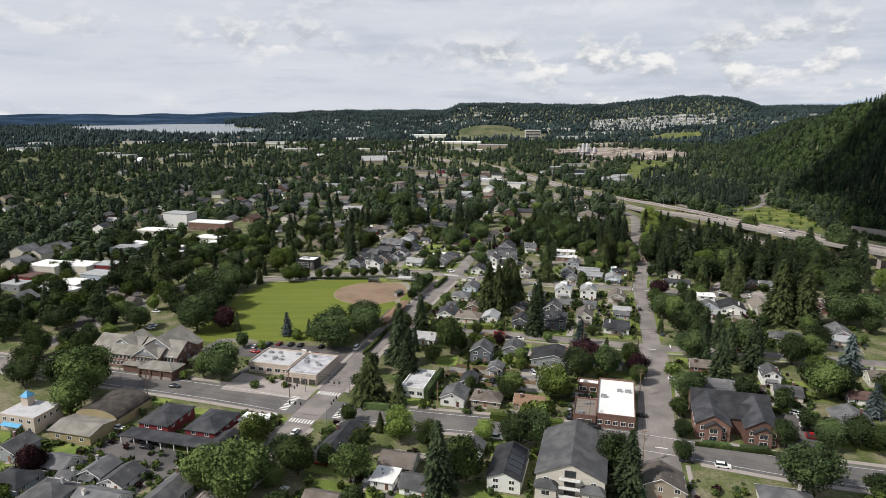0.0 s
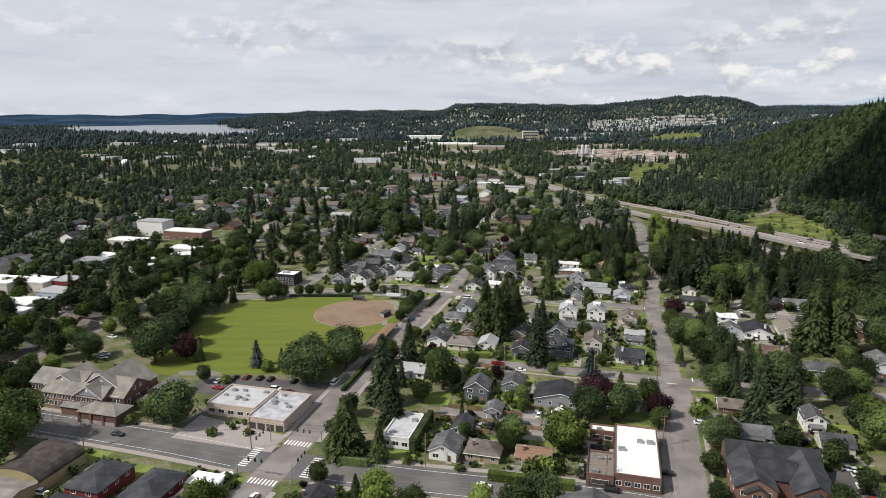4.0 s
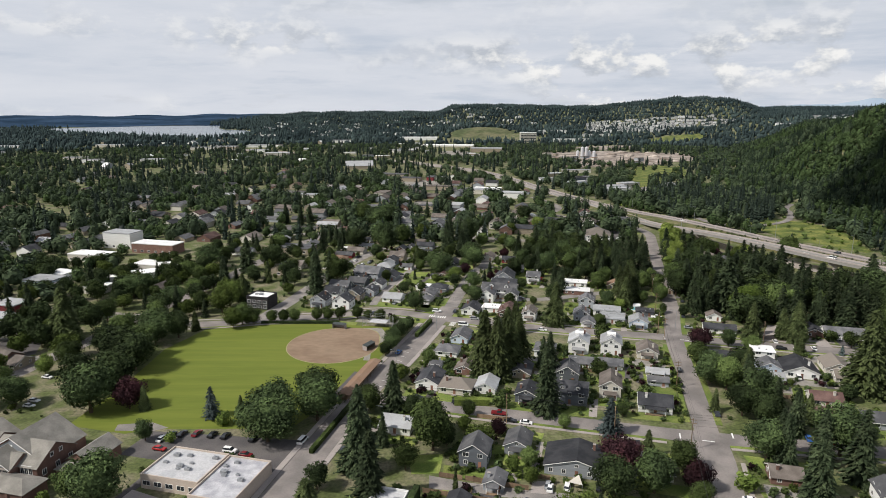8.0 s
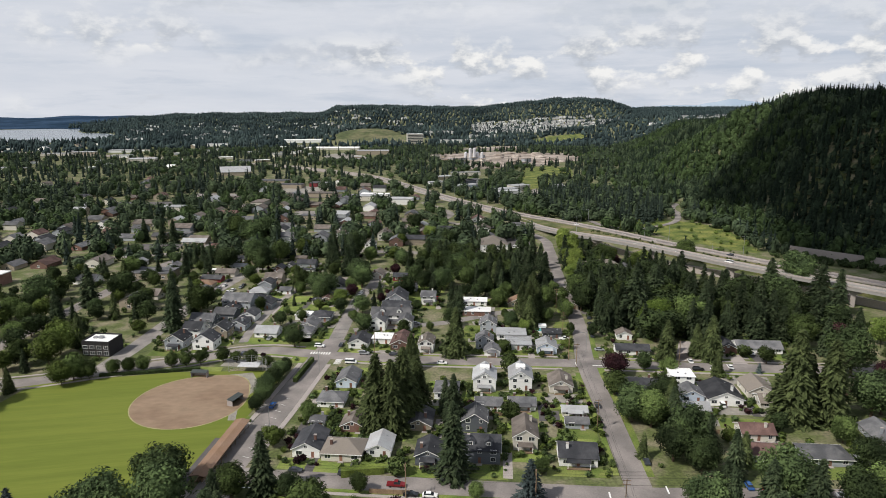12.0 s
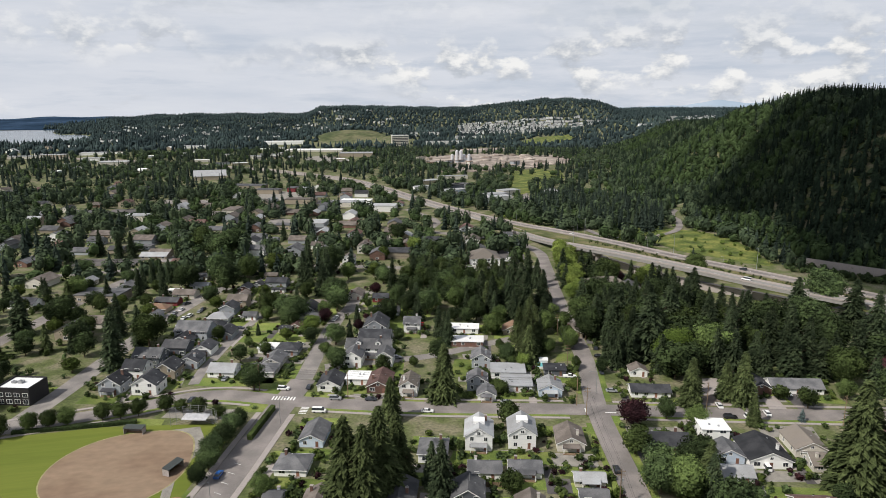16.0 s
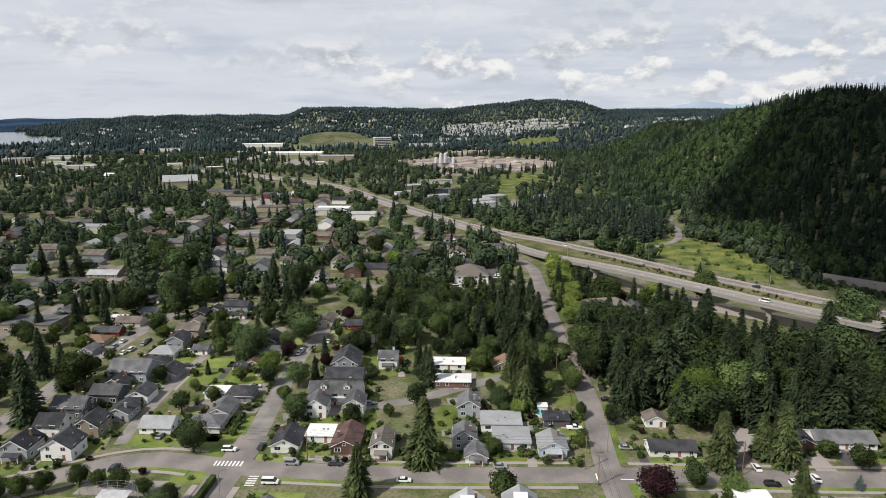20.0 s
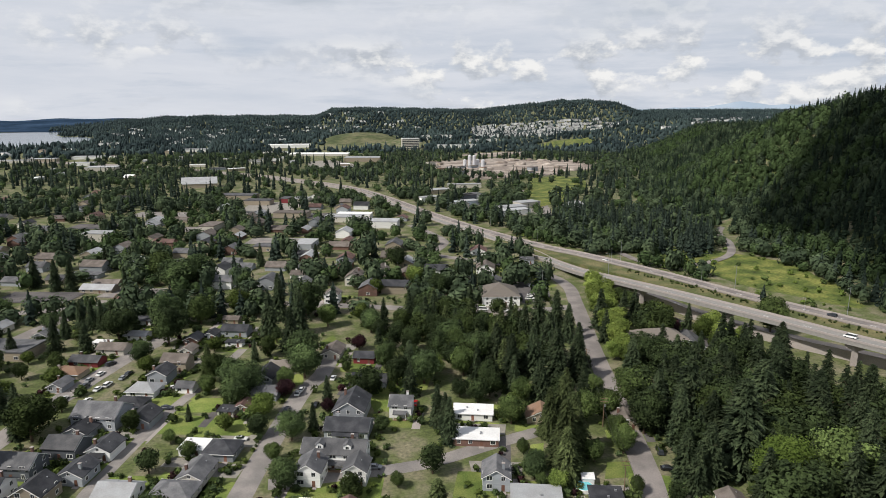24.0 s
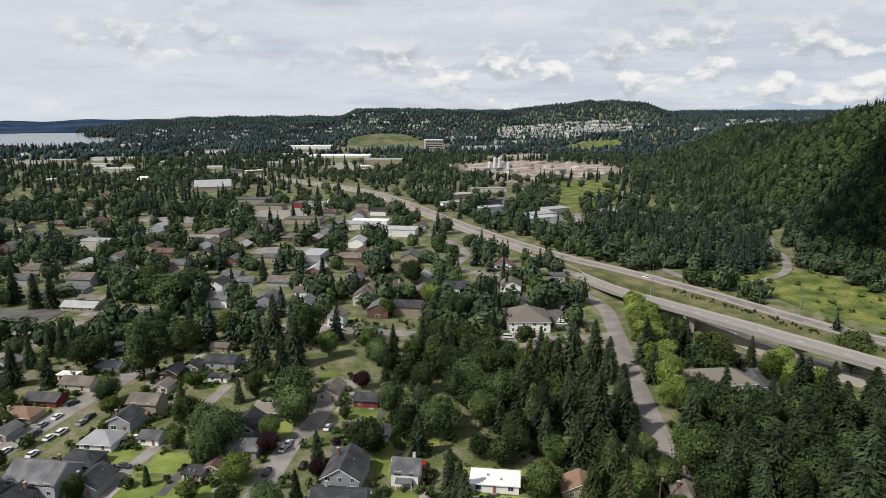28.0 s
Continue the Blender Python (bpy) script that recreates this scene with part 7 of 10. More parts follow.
tree("maple", -34, 218, 7.5, 1.1)
tree("bush", -37, 204, 4.8)
tree("maple", -28, 179, 13.5, 1.1)
tree("maple", -63, 168, 21, 1.1)
tree("maple", -58, 177, 15, 1.1)
tree("maple", -70, 174, 15, 1.1)
tree("maple", -45, 183, 13.5, 1.1)
tree("oak", -50, 187, 12, 1.1)
tree("lime", -62, 199, 12, 1.1)
tree("maple", -51, 176, 9, 1.1)
tree("spruce", -141, 199, 13.5, 1.1)
tree("plum", -126, 184, 9, 1.1)
tree("bush", -120, 189, 4.8)
tree("limebush", -129, 172, 4.8)
tree("bush", -119, 171, 3.6)
tree("limebush", -108, 254, 3.6)
tree("limebush", -83, 200, 2.4)
tree("bush", -76, 246, 3.6)
tree("limebush", -8, 228, 3.6)
tree("fir", -3, 173, 24, 1.1)
tree("cedar", -22, 210, 7.5, 1.1)
tree("cedar", 25, 344, 28.5, 1.1)
tree("cedar", 35, 348, 28.5, 1.1)
tree("cedar", 30, 341, 27, 1.1)
tree("cedar", 41, 355, 22.5, 1.1)
tree("fir", 65, 398, 24, 1.1)
tree("fir", 46, 307, 25.5, 1.1)
tree("spruce", 66, 294, 13.5, 1.1)
tree("plum", 42, 341, 10.5, 1.1)
tree("bush", 29, 314, 6)
tree("plum", 62, 269, 12, 1.1)
tree("oak", 56, 254, 15, 1.1)
tree("oak", 69, 258, 13.5, 1.1)
tree("maple", 82, 270, 10.5, 1.1)
tree("plum", 83, 258, 9, 1.1)
tree("maple", 81, 250, 9, 1.1)
tree("maple", 27, 239, 10.5, 1.1)
tree("lime", 43, 234, 15, 1.1)
tree("limebush", 30, 219, 6)
tree("limebush", 35, 222, 6)
tree("limebush", 39, 223, 4.8)
tree("oak", 24, 199, 13.5, 1.1)
tree("oak", 31, 200, 13.5, 1.1)
tree("lime", 14, 204, 7.5, 1.1)
tree("maple", 7, 179, 15, 1.1)
tree("fir", 3, 182, 13.5, 1.1)
tree("fir", 54, 170, 22.5, 1.1)
tree("oak", 52, 182, 15, 1.1)
tree("fir", 62, 178, 13.5, 1.1)
tree("oak", 65, 203, 12, 1.1)
tree("oak", 75, 190, 8, 0.9)
tree("oak", 83, 204, 7.5, 1.1)
tree("oak", 94, 236, 12, 1.1)
tree("oak", 98, 239, 10.5, 1.1)
tree("oak", 116, 333, 13.5, 1.1)
tree("fir", 127, 325, 16.5, 1.1)
tree("oak", 117, 306, 13.5, 1.1)
tree("limebush", 97, 259, 6)
tree("fir", 165, 431, 30.6, 1.45)
tree("cedar", 177, 381, 21, 1.1)
tree("cedar", 174, 324, 34.5, 1.1)
tree("cedar", 185, 320, 31.5, 1.1)
tree("limebush", 142, 314, 4.8)
tree("fir", 115, 254, 22.5, 1.1)
tree("fir", 133, 263, 24, 1.1)
tree("oak", 136, 278, 19.5, 1.1)
tree("spruce", 172, 260, 18, 1.1)
tree("maple", 163, 274, 13.5, 1.1)
tree("maple", 148, 236, 16.5, 1.1)
tree("oak", 155, 238, 13.5, 1.1)
tree("spruce", 158, 221, 13.5, 1.1)
tree("bush", 197, 293, 4.8)
tree("oak", 225, 355, 22.5, 1.1)
tree("oak", 239, 355, 22.5, 1.1)
tree("oak", 107, 172, 18, 1.1)
tree("oak", 114.1, 183.1, 13, 1.1)
tree("oak", 128, 198, 11.5, 1.05)
tree("oak", 138, 199, 12, 1.1)
tree("oak", 114, 199, 11, 1.0)
tree("maple", 143, 195, 10.5, 1.1)
tree("maple", 180, 295, 7.5, 1.1)
tree("bush", 154, 290, 4.8)
tree("fir", 115, 272, 18, 1.1)
tree("oak", 111, 276, 15, 1.1)
tree("oak", 221, 322, 18, 1.1)
tree("maple", -81, 412, 7.2, 1.1)
tree("maple", -75, 413, 7.2, 1.1)
tree("maple", -69, 413, 7.2, 1.1)
tree("maple", -58, 415, 7.2, 1.1)
tree("maple", -52, 415, 7.2, 1.1)
tree("maple", -46, 416, 7.2, 1.1)
tree("maple", -37, 418, 7.2, 1.1)
tree("maple", -31, 416, 5.8, 1.1)
tree("maple", -24, 412, 7.2, 1.1)
tree("maple", -17, 407, 5.8, 1.1)
tree("fir", -67, 466, 27.6, 1.1)
tree("maple", -58, 490, 17.4, 1.1)
tree("fir", -128, 483, 18.8, 1.1)
tree("maple", -9, 423, 11.6, 1.1)
tree("oak", -11, 394, 8.7, 1.1)
tree("oak", -13, 386, 8.7, 1.1)
tree("oak", -15, 380, 8.7, 1.1)
tree("oak", -16, 373, 8.7, 1.1)
tree("oak", -9, 400, 7.2, 1.1)
tree("oak", -18, 365, 7.2, 1.1)
tree("oak", 28, 475, 11.6, 1.1)
tree("oak", 3, 523, 13, 1.1)
tree("fir", -11, 311, 20.3, 1.1)
tree("bush", -6, 310, 4.8)
tree("fir", -23, 300, 15.9, 1.1)
tree("oak", 56, 504, 13, 1.1)
tree("fir", -82, 577, 17.4, 1.1)
tree("maple", -117, 583, 14.5, 1.1)
tree("oak", -106, 603, 17.4, 1.1)
tree("oak", -150, 511, 13, 1.1)
tree("maple", -156, 498, 13, 1.1)
tree("maple", -20, 310, 11.6, 1.1)
tree("oak", -58, 588, 17.4, 1.1)
tree("oak", -33, 578, 18.8, 1.1)
tree("fir", -68, 574, 15.9, 1.1)
tree("fir", 52, 341, 20.3, 1.1)
tree("fir", 51, 351, 14.5, 1.1)
tree("oak", 131, 340, 14.5, 1.1)
tree("maple", 121, 328, 14.5, 1.1)
tree("oak", 126, 313, 15.9, 1.1)
tree("fir", 130, 307, 14.5, 1.1)
tree("oak", 122, 298, 13, 1.1)
tree("fir", 129, 292, 17.4, 1.1)
tree("fir", 109, 287, 14.5, 1.1)
tree("fir", 116, 277, 17.4, 1.1)
tree("oak", 204, 321, 18.8, 1.1)
tree("oak", 209, 322, 17.4, 1.1)
tree("plum", 231, 340, 13, 1.1)
tree("cedar", 170, 365, 11.6, 1.1)
tree("cedar", 173, 386, 15.9, 1.1)
tree("cedar", 112, 442, 23.2, 1.1)
tree("maple", 86, 291, 7.2, 1.1)
tree("maple", 50, 297, 5.8, 1.1)
tree("bush", 86, 320, 6)
tree("maple", 73, 306, 5.8, 1.1)
tree("fir", 229, 421, 24.4, 1.25)
tree("oak", 243, 425, 26.2, 1.1)
tree("plum", 244, 383, 11.6, 1.1)
tree("fir", 261, 391, 17, 1.25)
tree("lime", 268, 384, 14.5, 1.1)
tree("oak", 314, 426, 27.8, 1.1)
tree("bush", 194, 382, 6)
tree("cedar", 138, 300, 11.6, 1.1)
tree("fir", 141, 279, 23.2, 1.1)
tree("fir", 127, 273, 18.8, 1.1)
tree("oak", 153, 270, 14.5, 1.1)
tree("oak", 174, 288, 13, 1.1)
tree("maple", 179, 306, 10.2, 1.1)
tree("bush", 136, 329, 3.6)
tree("maple", 149, 367, 8.7, 1.1)
tree("fir", -72, 476, 27.3, 1.1)
tree("oak", 6, 506, 13, 1.1)
tree("oak", 31, 527, 15.6, 1.1)
tree("bush", 13, 495, 4.8)
tree("oak", 27, 447, 10.4, 1.1)
tree("cedar", 66, 406, 23.4, 1.1)
tree("cedar", 44, 394, 16.9, 1.1)
tree("oak", -7, 428, 11.7, 1.1)
tree("oak", 58, 475, 6.5, 1.1)
tree("fir", -9, 496, 6.5, 1.1)
tree("plum", -45, 504, 5.2, 1.1)
tree("maple", -12, 480, 5.2, 1.1)
tree("plum", 7, 472, 6.5, 1.1)
tree("maple", -4, 469, 6.5, 1.1)
tree("maple", 60, 441, 5.2, 1.1)
tree("maple", 20, 463, 6.5, 1.1)
tree("oak", -41, 603, 18.2, 1.1)
tree("maple", -23, 606, 16.9, 1.1)
tree("oak", -38, 626, 15.6, 1.1)
tree("oak", -126, 630, 13, 1.1)
tree("oak", 79, 513, 15.6, 1.1)
tree("oak", 66, 571, 9.1, 1.1)
tree("lime", 119, 405, 5.2, 1.1)
tree("cedar", 157, 381, 19.5, 1.1)
tree("fir", 134, 481, 16.9, 1.1)
tree("maple", 89, 407, 6.5, 1.1)
tree("oak", 198, 387, 20.8, 1.1)
tree("fir", 221, 401, 25.0, 1.1)
tree("fir", 193, 414, 26.5, 1.1)
tree("fir", 216, 418, 25, 1.25)
tree("fir", 223, 395, 18.2, 1.45)
tree("cedar", -28, 234, 20, 1.5)
tree("cedar", -31, 230, 15, 1.3)
tree("cedar", -17, 230, 12, 1.2)
tree("maple", -182, 278, 14, 1.1)
tree("maple", -164, 280, 12, 1.2)
for kind_, x_, y_, h_, w_ in (("lime", 42.7, 235.9, 8.5, 1.0), ("lime", 46.1, 245.9, 8, 0.95), ("lime", 42.9, 241.2, 7, 0.9), ("maple", 25.3, 234.8, 9, 1.1), ("maple", 24.0, 241.4, 8, 0.9), ("lime", 28.6, 269.8, 5.5, 1.0), ("maple", 34.3, 271.4, 7.5, 1.0), ("cedar", 10.6, 259.4, 8.5, 0.5), ("maple", 11.9, 245.2, 6.5, 0.9), ("plum", 26.3, 292.4, 6, 1.1), ("fir", 47.1, 235.2, 15, 0.9)):
    tree(kind_, x_, y_, h_, w_)
tree("maple", -140, 238.5, 21, 1.25)
tree("oak", -150, 244, 18, 1.2)
tree("oak", -148, 254, 15, 1.1)
tree("maple", -137, 222, 15, 1.2)
tree("oak", -196, 315, 11, 1.2)
tree("oak", -185, 312, 10, 1.2)
tree("oak", -184, 328, 10, 1.1)
tree("maple", -169, 330, 11, 1.1)
tree("oak", -154, 316, 13, 1.2)
tree("oak", -213, 355, 9)
tree("oak", -223, 355, 9)
tree("cedar", -172, 384, 28, 1.3)
tree("oak", -123, 311, 19, 1.3)
tree("oak", -124, 350, 18, 1.2)
tree("maple", -154, 353, 13, 1.1)
tree("oak", -138, 332, 15, 1.2)
tree("oak", -131, 388, 17, 1.2)
tree("lime", -112, 429, 15, 1.1)
tree("maple", -173, 258, 14, 1.2)
tree("oak", -171, 248, 12, 1.2)
tree("lime", -162, 301, 8, 1.1)
tree("maple", -175, 306, 7, 1.1)
tree("lime", -160, 346, 9)
tree("maple", -214, 434, 9)
tree("maple", -225, 439, 10)
tree("maple", -219, 337, 9)
tree("oak", -244, 370, 9)
tree("oak", -132, 354, 18, 1.3)
tree("oak", -123, 329, 17, 1.3)
tree("maple", -129, 364, 16, 1.2)
tree("oak", -128, 380, 15, 1.2)
tree("oak", -121, 390, 14, 1.1)
tree("cedar", -116, 400, 11)
tree("oak", -142, 440, 13, 1.2)
tree("oak", -151, 422, 12, 1.1)
tree("lime", -106, 409, 13)
tree("lime", -98, 403, 11)
tree("maple", -91, 410, 7)
tree("lime", -111, 440, 15)
tree("cedar", -106, 449, 17)
tree("fir", -124, 518, 24, 1.3)
tree("oak", -109, 531, 17, 1.3)
tree("oak", -151, 523, 18, 1.3)
tree("maple", -162, 488, 14, 1.2)
tree("oak", -168, 468, 13, 1.2)
tree("oak", -173, 458, 15, 1.2)
tree("maple", -167, 414, 13, 1.1)
tree("plum", -110, 314, 12)
tree("cedar", -104, 313, 10)
tree("oak", -94, 290, 8)
tree("fir", -76, 508, 22)
tree("fir", -66, 494, 20)
tree("maple", -59, 499, 12)
tree("maple", -91, 512, 11)
tree("maple", -139, 460, 12)
tree("fir", -130, 493, 14)
tree("maple", -146, 490, 12)
tree("oak", -114, 499, 10)
tree("oak", -52, 301, 16, 1.4)
tree("oak", -40, 317, 16, 1.15)
tree("limebush", -71, 301, 5)
tree("cedar", -66, 306, 9)
tree("limebush", -62, 300, 5)
tree("cedar", -11, 318, 16, 0.8)
tree("fir", -20, 289, 16, 1.2)
tree("fir", -13, 286, 12)
tree("maple", 3, 293, 14, 1.05)
tree("maple", 18, 308, 7)
tree("maple", 2, 354, 8)
tree("oak", -143, 366, 15, 1.2)
tree("maple", -146, 387, 14, 1.2)
tree("maple", -140, 413, 12, 1.1)
tree("spruce", -77, 307, 12)
tree("maple", 256, 541, 20)
tree("fir", 260, 455, 26, 1.45)
tree("oak", 289, 470, 26, 1.1)
tree("fir", 282, 442, 27, 1.45)
tree("fir", 280, 426, 26, 1.25)
tree("oak", 229, 437, 22, 1.2)
tree("fir", 218, 448, 20, 1.25)
tree("oak", 241, 413, 22, 1.1)
tree("fir", 243, 398, 22, 1.25)
tree("fir", 232, 377, 18, 1.2)
tree("fir", 212, 398, 20, 1.4)
tree("fir", 211, 455, 20, 1.45)
tree("fir", 218, 488, 20, 1.3)
tree("fir", 168, 477, 20, 1.3)
tree("fir", 167, 450, 18, 1.3)
tree("fir", 157, 469, 18, 1.2)
tree("oak", 196, 468, 18, 1.1)
tree("fir", 202, 408, 18, 1.2)
tree("maple", 226, 386, 18)
tree("cedar", 124, 473, 20)
tree("maple", 177, 430, 15, 1.1)
tree("cedar", 185, 392, 16)
tree("cedar", 161, 391, 15)
tree("cedar", 130, 331, 17, 1.1)
tree("oak", 119, 341, 12, 1.1)
tree("cedar", 180, 330, 24, 1.2)
tree("cedar", 181, 326, 24, 1.1)
tree("plum", 128, 373, 10, 1.1)
tree("oak", 142, 375, 9)
tree("spruce", 189, 364, 5)
tree("maple", 218, 376, 9)
tree("maple", 123, 444, 8)
tree("maple", 136, 456, 9, 1.1)
tree("lime", 136, 448, 9)
tree("maple", 102, 452, 6)
tree("lime", 105, 428, 7)
tree("maple", 142, 474, 10)
tree("maple", 102, 433, 5, 1.1)
tree("maple", 129, 425, 6)

# ---- fair-weather cloud drifting between the sun and the hill ----
CLOUD_Z = 2200.0
M_cloud = mat("cloud_white", (0.85, 0.86, 0.88), 1.0, 0.05, 0.004, 0.02, spec=0.0)
to_sun = Vector((-0.93, -0.37, 0)) * ((CLOUD_Z - 45) / math.tan(SUN_EL))
cloud = thing("cloud", 620 + to_sun.x, 500 + to_sun.y, CLOUD_Z, 0, "white heaped fair-weather cloud high over the valley", "cloud", kind="structure")
for k, (cx, cy, rx, rz) in enumerate(((-25, 150, 225, 80), (-135, 225, 112, 50), (0, -70, 250, 90), (-165, -105, 165, 70), (-195, 15, 122, 55), (230, 80, 260, 90), (180, -200, 260, 90))):
    v, f = blob(k + 200, 3, rx, rz, 0.14)
    part("billow", mesh_np("billow", v + [cx, cy, 0.15 * rz], f, M_cloud, True), cloud)

# ---- poles, wires, lamps and road paint ----
PMESH = Shape().tube(0, 0, 0, 11.5, 0.17, 0.11).mesh("pole", M_wood)
ARM = Shape().box(-1.2, -0.06, -0.08, 1.2, 0.06, 0.08).mesh("crossarm", M_wood)
CAN = Shape().tube(0, 0, 0, 0.9, 0.24, 0.24).mesh("transformer", M_metal)
M_wire = mat("black_wire", (0.02, 0.02, 0.02), 0.6, 0.05)


def pole(x, y, turn, can=False):
    ob = thing("utility_pole", x, y, 0, turn, "brown wooden utility pole with a crossarm", "utility pole", "street poles")
    part("pole", PMESH, ob)
    for z in (10.8, 9.6):
        part("crossarm", ARM, ob, at=pose(0, 0.17, z))
    if can:
        part("transformer", CAN, ob, "grey transformer can", at=pose(0.42, 0, 7.8))
    return ob


def wires(line, turn):
    """Hanging wires from pole to pole."""
    cx, sx = math.cos(radians(turn)), math.sin(radians(turn))
    for off, z in ((-1.05, 11.1), (0.5, 11.1), (1.05, 11.1), (-0.5, 9.9), (0.0, 7.4)):
        s, pts = Shape(), []
        for (x0, y0), (x1, y1) in zip(line, line[1:]):
            for i in range(1 if pts else 0, 9):
                t = i / 8
                pts.append((x0 + (x1 - x0) * t + off * cx, y0 + (y1 - y0) * t + off * sx, z - 1.0 * 4 * t * (1 - t)))
        for k, (px_, py_, pz_) in enumerate(pts):
            s.v += [(px_ - 0.025, py_, pz_), (px_ + 0.025, py_, pz_), (px_, py_, pz_ + 0.045)]
            if k:
                j = 3 * k - 3
                s.f += [(j, j + 1, j + 4, j + 3), (j + 1, j + 2, j + 5, j + 4), (j + 2, j, j + 3, j + 5)]
        ob = new("overhead_wire", s.mesh("overhead_wire", M_wire))
        tagged(ob, "thin black overhead wire slung between poles", "wire", "overhead wires")


EASTP = [(64, 190), (77, 238), (89, 282), (101.5, 330), (114.5, 383), (124, 425), (135, 465), (147, 510)]
NORTHP = [(-4, 429), (30, 415.5), (68, 405.5), (114.5, 392)]
MAINP = [(-168, 252), (-116, 238), (-60, 237), (-2, 226), (52, 214)]
MIDP = [(-12, 312), (30, 301), (66, 291), (130, 279), (180, 267), (230, 255)]
for k, (line, turn) in enumerate(((EASTP, -GRID), (NORTHP, 90 - GRID), (MAINP, 90 - GRID), (MIDP, 90 - GRID))):
    for i, (x, y) in enumerate(line):
        pole(x, y, turn, (i + k) % 3 == 0)
    wires(line, turn)
FARP = [(-140, 631), (-62, 641), (0, 631), (58, 613), (104, 599)]
for x, y in FARP:
    pole(x, y, 90 - GRID)
wires(FARP, 90 - GRID)
NP2 = [(201, 358), (160, 378)]
for x, y in NP2:
    pole(x, y, 90 - GRID)

LPOLE = Shape().tube(0, 0, 0, 9.5, 0.11, 0.07).mesh("pole", M_metal)
LARM = Shape().box(0, -0.04, 9.35, 2.4, 0.04, 9.45).mesh("arm", M_metal)
LHEAD = Shape().box(2.1, -0.16, 9.25, 2.9, 0.16, 9.38).mesh("lamp_head", M_metal)
for x, y, turn in ((-30, 240, 200), (-130, 246, 80), (5, 400, 20), (60, 340, -15), (126, 400, 160), (-12, 350, 200), (240, 690, 200), (268, 622, 200), (290, 560, 200), (212, 770, 200), (190, 840, 200), (165, 905, 200), (172, 640, 20), (200, 610, 200)):
    ob = thing("street_lamp", x, y, 0 if y < 500 else 2, turn, "slim grey metal street lamp with an arm", "street lamp", "street lamps")
    part("pole", LPOLE, ob)
    part("arm", LARM, ob)
    part("lamp_head", LHEAD, ob)


# signals on mast arms at the main crossing
M_signal = mat("signal_housing", (0.03, 0.03, 0.028), 0.5, 0.1)
SMAST = Shape().tube(0, 0, 0, 6.6, 0.16, 0.11).mesh("mast", M_metal)
SARM = Shape().box(0, -0.07, 6.1, 9.0, 0.07, 6.24).mesh("mast_arm", M_metal)
SHEAD = Shape().box(-0.2, -0.16, -0.55, 0.2, 0.16, 0.55).box(-0.27, 0.16, -0.65, 0.27, 0.19, 0.65).mesh("signal_head", M_signal)
for a, b, turn in ((-115.5, 199, 0), (-96.5, 219, 180), (-96.5, 198, 90), (-115.5, 219.5, -90)):
    ob = thing("traffic_light", *town(a, b), 0.05, turn - GRID, "grey mast arm with black traffic signal heads", "traffic light", "signals of the main crossing")
    part("mast", SMAST, ob)
    part("mast_arm", SARM, ob)
    for px_ in (4.2, 6.4, 8.6):
        part("signal_head", SHEAD, ob, at=pose(px_, -0.2, 5.8))


def bar(name, a, b, w, d, z, material, label, group, turn=0.0):
    x, y = town(a, b)
    ob = new(name, Shape().box(-w / 2, -d / 2, -0.01, w / 2, d / 2, 0).mesh(name, material))
    ob.matrix_world = pose(x, y, z, 0, 0, -GRID + turn)
    return tagged(ob, label, "road marking", group, kind="structure")


def crossing(a, b, n, along, label="white zebra crossing bars on the asphalt"):
    """A zebra crossing: n bars side by side."""
    for k in range(n):
        o = (k - (n - 1) / 2) * 1.2
        if along == "a":
            bar("crossing_bar", a + o, b, 0.6, 3.0, 0.078, M_paint, label, "crossing bars")
        else:
            bar("crossing_bar", a, b + o, 3.0, 0.6, 0.078, M_paint, label, "crossing bars")


crossing(-106, 220.5, 8, "a")
crossing(-106, 197, 8, "a")
crossing(-117, 209, 10, "b")
crossing(-95, 208, 10, "b")
crossing(-103.5, 407.5, 8, "a")
crossing(-93, 398, 5, "b")
crossing(-107.5, 303, 8, "a")
for a, b, w, d in ((19.5, 303, 4, 0.5), (10.5, 304.5, 0.5, 4), (21, 403, 4, 0.5), (12, 404, 0.5, 4), (28, 309, 0.5, 4), (-98, 300, 4, 0.5), (19, 211, 4, 0.5), (13, 184, 5, 0.5)):
    bar("stop_line", a, b, w, d, 0.08, M_paint, "white stop line across the lane", "stop lines")
# lane lines of the main street
for seg in (R_MAIN[:4] + [(-62, 232)], [(-34, 225)] + R_MAIN[5:]):
    for off, m_ in ((1.75, M_yellow), (-1.75, M_yellow), (5.6, M_paint), (-5.6, M_paint)):
        beside("lane_line", seg, off, 0.16, m_, 0.076, "thin painted lane line along the main street", "road marking", 0.01)
# parking bays beside the ball field and the painted grid at the crossing
for k in range(11):
    bar("bay_line", -103.8 - 0.02 * k, 306 + 5.4 * k, 2.6, 0.14, 0.082, M_paint, "painted parking bay line", "bay lines", -20)

# tall lamps beside the freeway
LAMP_MAST = Shape().tube(0, 0, 0, 17, 0.2, 0.1).mesh("mast", M_metal)
LAMP_ARM = Shape().box(0, -0.06, 16.7, 3.0, 0.06, 16.85).box(2.2, -0.16, 16.6, 3.1, 0.16, 16.75).mesh("lamp_arm", M_metal)
for x, y in ((283, 610), (247, 690), (312, 555), (222, 655)):
    ob = thing("freeway_lamp", x, y, 0, 205, "tall grey metal lamp mast beside the freeway", "street lamp", "freeway lamps")
    part("mast", LAMP_MAST, ob)
    part("lamp_arm", LAMP_ARM, ob)

